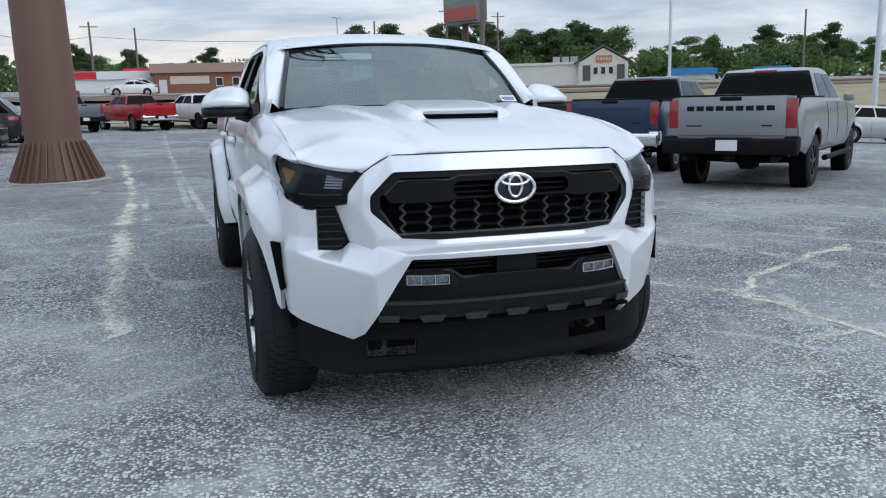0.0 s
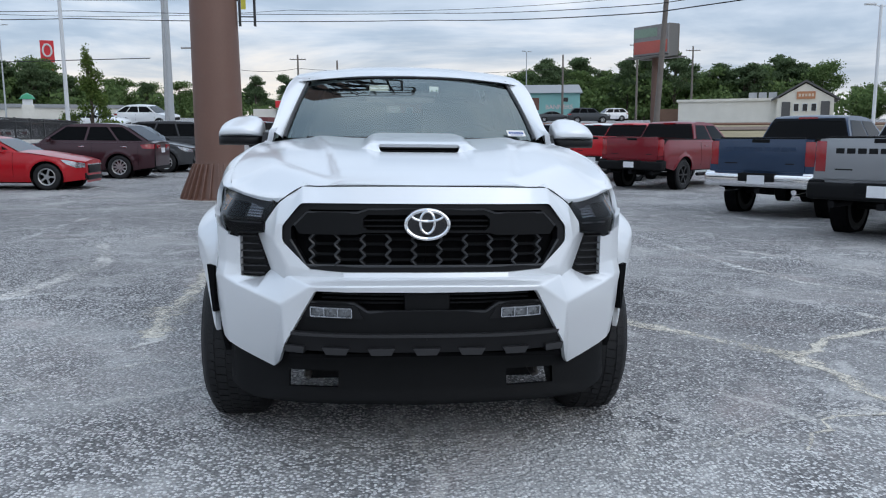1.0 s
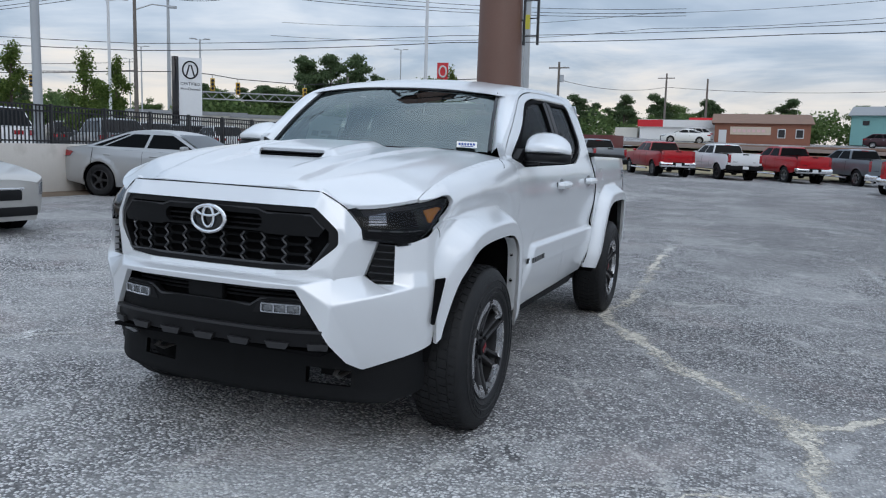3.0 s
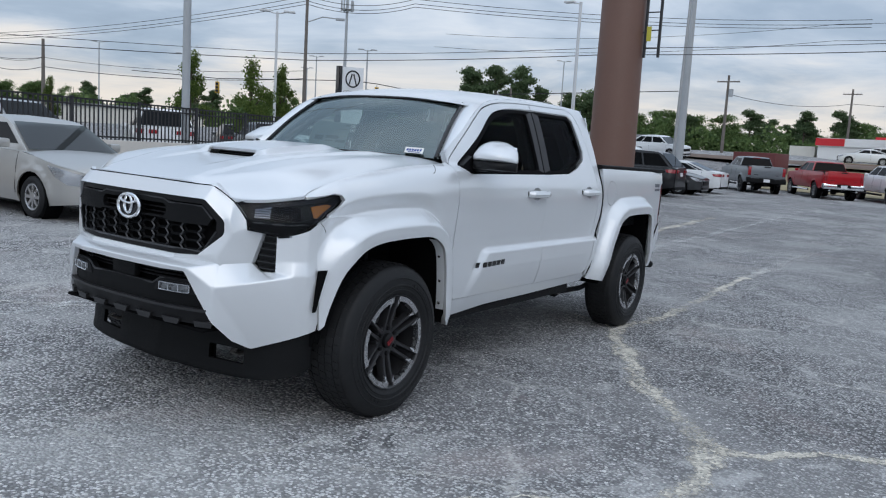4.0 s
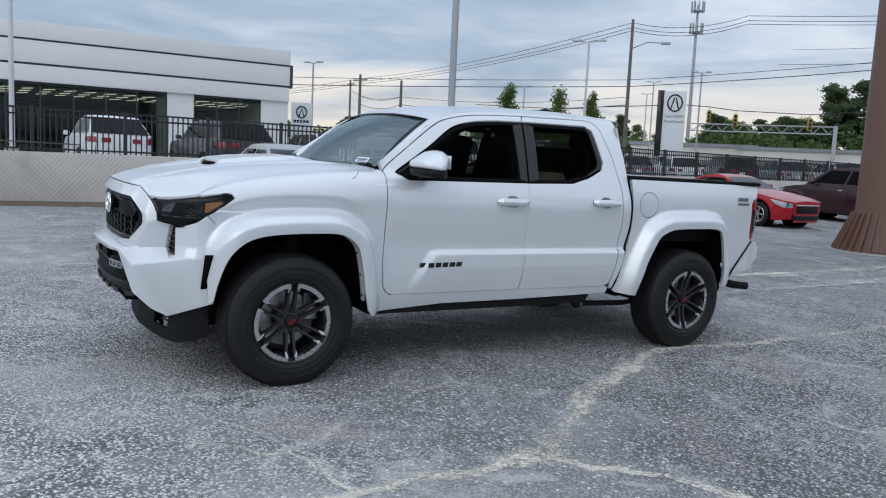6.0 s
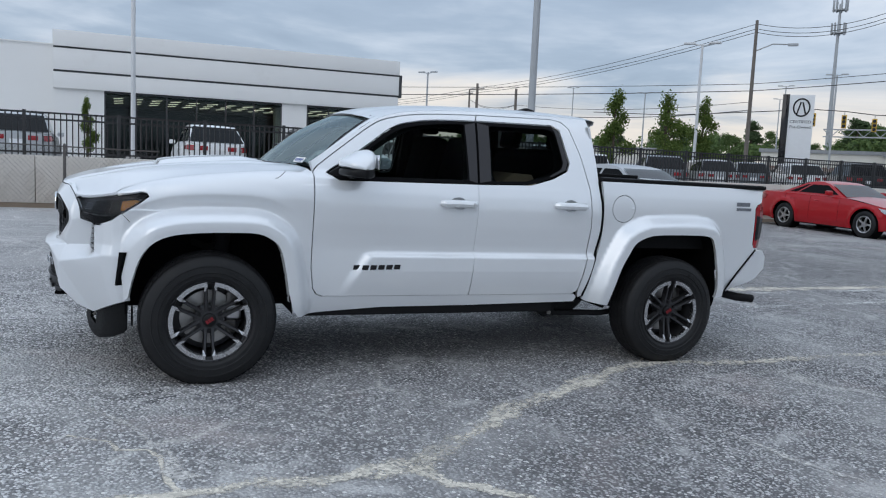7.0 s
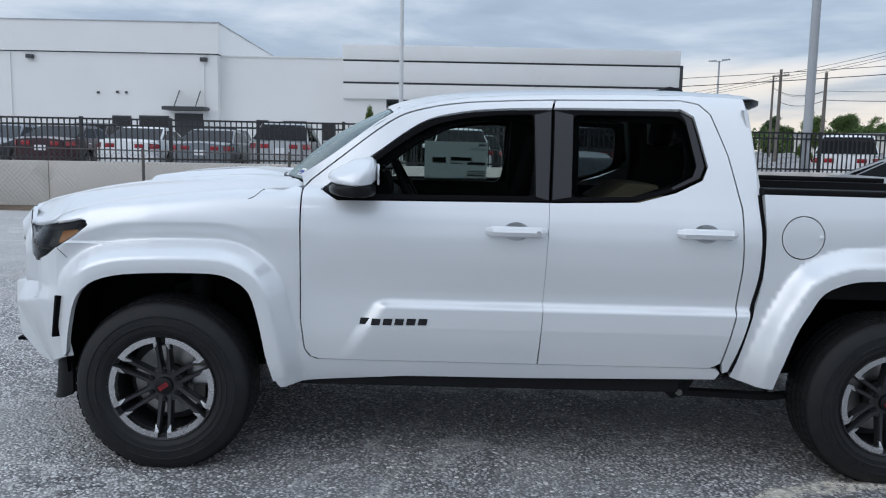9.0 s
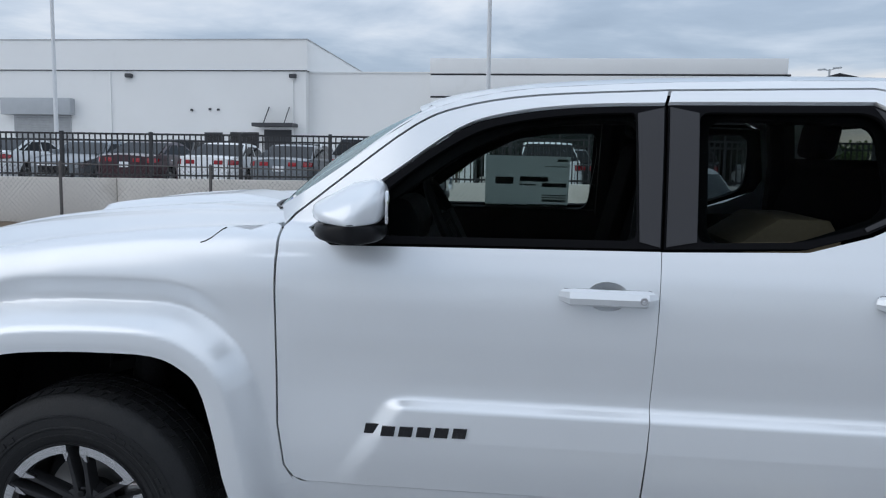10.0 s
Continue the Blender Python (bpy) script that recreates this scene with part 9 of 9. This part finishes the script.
SIDING = mat("cream_siding", (0.66, 0.64, 0.58), 0.8, vary=0.08, scale=1, fine=12)
CREAM = mat("cream_sign_board", (0.62, 0.52, 0.42), 0.7, vary=0.1)
PINK_LETTER = mat("faded_pink_letter", (0.72, 0.50, 0.50), 0.7, vary=0.1)
BLUE_TRIM = mat("blue_canopy", (0.04, 0.24, 0.52), 0.5, vary=0.08)


def gabled(bm_wall, L_, D_, h, rise):
    """Walls with a gable at each end, ridge along x."""
    return prism([(-D_ / 2, 0), (D_ / 2, 0), (D_ / 2, h), (0, h + rise), (-D_ / 2, h)], L_, lambda a, b, c: (c - L_ / 2, a, b))


br = thing("brick_building", pose(1.8, 100.0, 2.2, 0, 0, 2), "low brick building with a brown roof and sign board", "building")
part("wall", box(-5.4, 0, 0, 5.4, 12, 2.9), BRICK, br)
part("roof", prism([(-0.4, 2.9), (12.4, 2.9), (6, 4.3)], 11.6, lambda a, b, c: (c - 5.8, a, b)), ROOF_BROWN, br)
part("sign_board", box(-3.6, -0.08, 1.55, 1.0, 0.0, 2.5), CREAM, br)
for k in range(7):
    part("sign_bar", box(-3.3 + 0.55 * k, -0.10, 1.85, -2.95 + 0.55 * k, -0.08, 2.2), PINK_LETTER, br)
for x0 in (2.2, 4.2):
    w = part("window", box(x0 - 0.45, -0.06, 1.2, x0 + 0.45, 0.02, 2.3), POLE_WHITE, br)
    part("pane", box(x0 - 0.36, -0.08, 1.3, x0 + 0.36, -0.06, 2.2), GLOSS_BLACK, w)
part("door", box(-4.9, -0.05, 0, -4.0, 0.02, 2.1), POLE_WHITE, br)
gs = thing("fuel_station", pose(-8.4, 107.0, 2.4, 0, 0, 3), "white fuel station building with a red fascia", "building")
part("wall", box(-5.2, 0, 0, 6.5, 10, 2.3), STUCCO, gs)
part("fascia", box(-5.4, -0.3, 2.3, 6.7, 10.2, 3.3), STUCCO, gs)
part("red_band", box(-5.5, -0.36, 2.35, -2.2, 2.0, 3.25), RED_PLASTIC, gs)
part("red_roof", box(1.0, 3.0, 3.3, 6.5, 8.0, 3.75), RED_PLASTIC, gs)
part("shed", box(-8.6, 1.0, 0, -5.6, 6.0, 2.2), SIDING, gs)
tb = thing("sign_shop", pose(21.6, 116.3, 3.0, 0, 0, -9.5), "teal metal sign shop with painted lettering", "building")
part("wall", box(-8.8, 0, 0, 8.8, 14, 4.0), TEAL, tb)
part("roof", prism([(-0.5, 4.0), (14.5, 4.0), (7, 5.6)], 18.4, lambda a, b, c: (c - 9.2, a, b)), ROOF_METAL, tb)
sb = part("sign_board", box(-0.9, -0.1, 1.5, 2.7, 0, 3.3), mat("brown_sign_board", (0.13, 0.055, 0.04), 0.6), tb, "brown board lettered in cream")
words("Signs", 1.15, CREAM, sb, pose(0.9, -0.11, 2.55, 90, 0, 0))
words("BANNERS", 0.95, PINK_LETTER, tb, pose(5.7, -0.02, 1.9, 90, 0, 0))
for x0 in (-7.0, 6.6):
    part("window", box(x0 - 0.4, -0.05, 2.7, x0 + 0.4, 0.02, 3.3), GLOSS_BLACK, tb)
wh = thing("restaurant", pose(45.2, 83.6, 2.0, 0, 0, -28), "white restaurant with a grey gabled front", "building")
part("wall", box(-11.0, 0, 0, 3.0, 10, 2.6), SIDING, wh)
part("flat_roof", box(-11.2, -0.2, 2.6, 3.0, 10.2, 2.9), SIDING, wh)
part("gable_front", prism([(-0.2, 0), (5.6, 0), (5.6, 2.7), (2.7, 4.4), (-0.2, 2.7)], 9.0, lambda a, b, c: (a, c - 0.6, b)), SIDING, wh)
part("gable_roof", prism([(-0.8, 2.5), (2.7, 4.55), (6.2, 2.5), (6.2, 2.7), (2.7, 4.8), (-0.8, 2.7)], 9.6, lambda a, b, c: (a, c - 0.8, b)), ROOF_GREY, wh)
part("sign_board", box(1.8, -0.7, 2.7, 3.7, -0.6, 3.5), mat("orange_sign_board", (0.45, 0.20, 0.10), 0.6), wh)
for k in range(5):
    part("sign_bar", box(2.0 + 0.33 * k, -0.72, 2.95, 2.22 + 0.33 * k, -0.7, 3.25), CREAM, wh)
for x0 in (1.5, 2.4, 3.3):
    w = part("window", box(x0, -0.66, 1.3, x0 + 0.6, -0.58, 2.2), POLE_WHITE, wh)
    part("pane", box(x0 + 0.06, -0.67, 1.36, x0 + 0.54, -0.66, 2.14), GLOSS_BLACK, w)
for x0 in (0.3, 4.3):
    part("shutter", box(x0, -0.68, 0.6, x0 + 0.9, -0.6, 2.4), ROOF_GREY, wh)
for k in range(3):
    part("roof_unit", box(-3.4 + 1.1 * k, 4, 2.9, -2.5 + 1.1 * k, 5, 3.7), GALV, wh)
part("side_yard", box(-14.5, 2, 0, -11.0, 8, 1.9), ROOF_BROWN, wh)
for x, y, w_, h_, lab, mtl in ((79.8, 110.4, 5.6, 1.9, "low blue-roofed canopy beyond the railway", BLUE_TRIM), (89.6, 102.8, 4.4, 1.9, "low blue-roofed canopy beyond the railway", BLUE_TRIM)):
    cb = thing("canopy_building", pose(x, y, lie(x, y), 0, 0, -45), lab, "building")
    part("wall", box(-w_ / 2, 0, 0, w_ / 2, 8, 0.9), SIDING, cb)
    part("roof", box(-w_ / 2 - 0.4, -0.4, 0.9, w_ / 2 + 0.4, 8.4, h_), mtl, cb)
for x, y, w_, d_, h_, rz, c in ((-62, 104, 26, 8, 1.5, 38, SIDING), (-48, 118, 20, 8, 1.6, 30, SIDING), (-78, 92, 18, 8, 2.0, 40, SIDING), (-110, 70, 30, 10, 2.4, 55, SIDING)):
    lb = thing("low_building", pose(x, y, lie(x, y), 0, 0, rz), "long low commercial building beyond the junction", "building")
    part("wall", box(-w_ / 2, 0, 0, w_ / 2, d_, h_), c, lb)
    part("roof", box(-w_ / 2 - 0.3, -0.3, h_, w_ / 2 + 0.3, d_ + 0.3, h_ + 0.5), ROOF_METAL, lb)
kiosk = thing("kiosk_tower", pose(-45.2, 104.0, 3.0, 0, 0, 24) @ Matrix.Scale(0.6, 4), "small white tower with a green cap", "tower")
part("shaft", box(-1.2, -1.2, 0, 1.2, 1.2, 3.6), SIDING, kiosk)
part("lantern", box(-1.0, -1.0, 3.6, 1.0, 1.0, 4.8), POLE_WHITE, kiosk)
part("cap", lathe([(4.8, 1.6), (5.6, 1.1), (6.2, 0.0)], 8, "z"), GREEN_PLASTIC, kiosk)
redvan = thing("box_trailer", pose(-11.0, 54.5, 0.5, 0, 0, 80), "dull red box trailer by the road", "trailer")
part("box", box(-1.2, -3.5, 0.62, 1.2, -0.6, 1.95, 0.05), mat("dull_red_panel", (0.13, 0.03, 0.03), 0.6), redvan)
part("chassis", box(-1.0, -3.4, 0.36, 1.0, -0.7, 0.62), UNDERBODY, redvan)
for yy in (-2.9, -1.2):
    part("wheel", lathe([(-1.2, 0), (-1.2, 0.34), (1.2, 0.34), (1.2, 0)], 18, "x", Matrix.Translation((0, yy, 0.34))), RUBBER, redvan)
# railway bank: dry grass, rails
bank = obj("grass_bank", grid_sheet([[(x, y, lie(x, y) + 0.06) for x in np.arange(-8, 140, 4.0)] for y in (47.0, 50, 53, 56, 60, 66, 74, 82)]), GRASS)
tagged(bank, "strip of dry tan grass along the railway", "grass", kind="structure")
for y0 in (61.0, 62.5):
    rl = obj("rail", tube([(x, y0 + 0.02 * x, lie(x, y0) + 0.42) for x in (-60, 0, 60, 140)], 0.09, 5), mat("rusty_rail", (0.16, 0.085, 0.055), 0.7))
    tagged(rl, "rusty brown railway rail on the bank", "rail", "rails")
ballast = obj("ballast", grid_sheet([[(x, 61.7 + dy + 0.02 * x, lie(x, 61.7) + dz) for x in (-60, -20, 20, 60, 100, 140)] for dy, dz in ((-2.2, 0.05), (-1.2, 0.32), (1.2, 0.32), (2.2, 0.05))]), mat("brown_ballast", (0.17, 0.125, 0.10), 0.95, vary=0.3, scale=1, fine=20, bump=0.4))
tagged(ballast, "brown stone ballast under the rails", "ballast", kind="structure")

# ---------------------------------------------------------------- trees
BARK = mat("tree_bark", (0.085, 0.065, 0.05), 0.95, vary=0.25, scale=3, fine=30, bump=0.4)


def leaf_mat(name, a, b):
    m = bpy.data.materials.new(name)
    m.use_nodes = True
    n, l = m.node_tree.nodes, m.node_tree.links
    p = n["Principled BSDF"]
    p.inputs["Roughness"].default_value = 0.7
    p.inputs["Specular IOR Level"].default_value = 0.2
    geo, ramp = n.new("ShaderNodeNewGeometry"), n.new("ShaderNodeValToRGB")
    ramp.color_ramp.elements[0].color, ramp.color_ramp.elements[1].color = (*a, 1), (*b, 1)
    l.new(geo.outputs["Random Per Island"], ramp.inputs[0])
    l.new(ramp.outputs[0], p.inputs["Base Color"])
    # leaves let some light through
    thin, both = n.new("ShaderNodeBsdfTranslucent"), n.new("ShaderNodeMixShader")
    both.inputs[0].default_value = 0.45
    l.new(ramp.outputs[0], thin.inputs[0])
    l.new(p.outputs[0], both.inputs[1])
    l.new(thin.outputs[0], both.inputs[2])
    l.new(both.outputs[0], n["Material Output"].inputs["Surface"])
    return m


LEAF_DARK = leaf_mat("dark_foliage", (0.075, 0.125, 0.045), (0.19, 0.265, 0.095))
LEAF_PINE = leaf_mat("pine_foliage", (0.070, 0.112, 0.055), (0.15, 0.205, 0.098))
LEAF_LIGHT = leaf_mat("spring_foliage", (0.065, 0.110, 0.025), (0.17, 0.225, 0.060))


def crown(name, blobs, count, size, material, parent, seed):
    """Many small leaf clumps scattered through a set of rounded masses."""
    rng = np.random.default_rng(seed)
    vol = np.array([b[3] * b[3] * b[4] for b in blobs])
    pick = rng.choice(len(blobs), count, p=vol / vol.sum())
    v = rng.normal(size=(count, 3))
    v /= np.linalg.norm(v, axis=1)[:, None]
    rad = rng.random(count) ** 0.42
    B = np.array(blobs)[pick]
    # most leaves sit in the masses, some stray between them
    c = B[:, :3] + (v * rad[:, None] + rng.normal(size=(count, 3)) * 0.27) * B[:, [3, 3, 4]]
    a = rng.normal(size=(count, 3))
    a /= np.linalg.norm(a, axis=1)[:, None]
    b = np.cross(a, rng.normal(size=(count, 3)))
    b /= np.linalg.norm(b, axis=1)[:, None]
    s = size * (0.5 + rng.random(count))[:, None]
    verts = np.stack([c - a * s - b * s * 0.3, c + a * s * 0.3 - b * s, c + a * s + b * s * 0.4, c - a * s * 0.2 + b * s], 1).reshape(-1, 3)
    me = bpy.data.meshes.new(name)
    me.from_pydata(verts.tolist(), [], [(4 * i, 4 * i + 1, 4 * i + 2, 4 * i + 3) for i in range(count)])
    me.materials.append(material)
    ob = new(name, me)
    ob.parent = parent
    return ob


def tree(m, h, spread, kind, seed, label, group):
    rnd = random.Random(seed)
    t = thing("tree", m, label, "tree", group)
    th = {"broad": 0.35, "pine": 0.62, "young": 0.30}[kind] * h
    r0 = h * 0.018 + 0.03
    bm = bmesh.new()
    put_tube(bm, [(0, 0, -0.3), (rnd.uniform(-0.1, 0.1), 0.05, th * 0.6), (rnd.uniform(-0.2, 0.2), rnd.uniform(-0.2, 0.2), h * 0.9)], [r0, r0 * 0.75, r0 * 0.2], 8)
    blobs = []
    if kind == "broad":
        for k in range(26):
            a, d = rnd.uniform(0, 6.28), rnd.uniform(0.1, 1.0)
            z = rnd.uniform(0.12, 0.93)
            w = spread * (1 - abs(z - 0.55) * 1.3)
            blobs.append((a and math.cos(a) * d * w * 0.7, math.sin(a) * d * w * 0.7, z * h, spread * rnd.uniform(0.16, 0.34), h * rnd.uniform(0.05, 0.11)))
    elif kind == "pine":
        for k in range(18):
            a, z = rnd.uniform(0, 6.28), 0.45 + 0.52 * k / 17
            d = spread * (1.15 - z) * 1.6 * rnd.uniform(0.3, 1)
            blobs.append((math.cos(a) * d, math.sin(a) * d, z * h, spread * rnd.uniform(0.22, 0.40), h * rnd.uniform(0.035, 0.06)))
    else:
        for k in range(14):
            a, z = rnd.uniform(0, 6.28), 0.26 + 0.70 * k / 13
            d = spread * (1.05 - z) * rnd.uniform(0.2, 0.9)
            blobs.append((math.cos(a) * d, math.sin(a) * d, z * h, spread * rnd.uniform(0.16, 0.30) * (1.15 - z * 0.6), h * rnd.uniform(0.05, 0.09)))
    for b in blobs:
        put_tube(bm, [(0, 0, max(th * 0.5, b[2] - h * 0.15)), (b[0] * 0.6, b[1] * 0.6, b[2] - h * 0.03), (b[0], b[1], b[2])], [r0 * 0.35, r0 * 0.2, r0 * 0.08], 5)
    part("trunk", bm, BARK, t)
    count = {"broad": 9500, "pine": 6500, "young": 6500}[kind]
    crown("crown", blobs, count, {"broad": h * 0.0125, "pine": h * 0.0115, "young": h * 0.0085}[kind], {"broad": LEAF_DARK, "pine": LEAF_PINE, "young": LEAF_LIGHT}[kind], t, seed)
    return t


tree(pose(-32.8, 25.5, LOT, 0, 0, 0), 5.2, 1.9, "young", 3, "slim young street tree with spring leaves", "street trees")
tree(pose(-27.2, 24.8, LOT, 0, 0, 0), 4.8, 2.1, "young", 4, "slim young street tree with spring leaves", "street trees")
tree(pose(-29.3, 28.8, LOT, 0, 0, 0), 5.0, 1.8, "young", 8, "slim young street tree with spring leaves", "street trees")
tree(pose(-18.0, 47.9, 0.3, 0, 0, 0), 6.2, 2.3, "young", 5, "young street tree with light green leaves", "street trees")
tree(pose(-47.5, 26.0, LOT, 0, 0, 0), 4.2, 1.2, "young", 6, "small planted tree by the showroom", "street trees")
tree(pose(-39.8, -2.2, LOT, 0, 0, 0), 3.3, 0.9, "young", 7, "small planted tree by the showroom", "street trees")
far = {"broad": [tree(pose(-60, 140 + 4 * k, lie(-60, 140), 0, 0, 0), 11, 5.0, "broad", 20 + k, "broad dark green tree in the distance", "far trees") for k in range(3)],
       "pine": [tree(pose(-70 - 6 * k, 132, lie(-70, 132), 0, 0, 0), 14, 4.0, "pine", 30 + k, "tall pine tree in the distance", "far trees") for k in range(3)]}
rnd = random.Random(11)


def wood(x0, y0, x1, y1, n, depth, hmin, hmax, pines=0.35):
    UNDER.append((x0, y0, x1, y1, hmax))
    n = int(n * 1.7)
    for k in range(n):
        t = (k + rnd.random()) / n
        nx, ny = -(y1 - y0), x1 - x0
        q = math.hypot(nx, ny)
        d = rnd.uniform(0, depth)
        x, y = x0 + (x1 - x0) * t - nx / q * d * -1, y0 + (y1 - y0) * t + ny / q * d
        kind = "pine" if rnd.random() < pines else "broad"
        src = rnd.choice(far[kind])
        h = rnd.uniform(hmin, hmax)
        if kind == "broad":
            h *= 0.85
        s = h / (11 if kind == "broad" else 14)
        copy_thing(src, pose(x, y, min(3.2, lie(x, y)) - 0.3, 0, 0, rnd.uniform(0, 360)) @ Matrix.Diagonal((s * rnd.uniform(0.9, 1.3), s * rnd.uniform(0.9, 1.3), s, 1)))


UNDER = []
wood(24, 150, 78, 128, 26, 25, 9, 13)            # behind the restaurant
wood(18, 168, 62, 158, 22, 20, 9, 14, 0.2)       # behind the sign shop
wood(78, 126, 125, 92, 22, 25, 6, 10, 0.15)      # right-hand skyline
wood(-98, 112, -50, 138, 27, 25, 7, 11.5, 0.55)    # beyond the junction
wood(-50, 140, 18, 172, 24, 30, 7, 11, 0.2)
wood(-160, 60, -100, 112, 26, 30, 6, 9, 0.2)
wood(-190, -10, -160, 60, 16, 30, 6, 9, 0.2)
wood(125, 90, 150, 10, 14, 25, 6, 9, 0.2)
wood(-62, -46, -64, -30, 4, 6, 10, 11, 0.0)

# the thicket under the trees, one mass of small leaves
blobs = []
for x0, y0, x1, y1, hm in UNDER:
    L_ = math.hypot(x1 - x0, y1 - y0)
    for k in range(int(L_ / 1.6)):
        t = rnd.random()
        w = rnd.uniform(1.4, 3.4)
        x, y = x0 + (x1 - x0) * t + rnd.uniform(-3, 3), y0 + (y1 - y0) * t + rnd.uniform(-3, 3)
        blobs.append((x, y, min(3.2, lie(x, y)) + rnd.uniform(0.2, 0.42) * hm * rnd.random() + 0.8, w, rnd.uniform(0.9, 2.2)))
thicket = crown("thicket", blobs, 60000, 0.26, LEAF_DARK, None, 77)
tagged(thicket, "dense green thicket under the far trees", "bushes", kind="stuff")
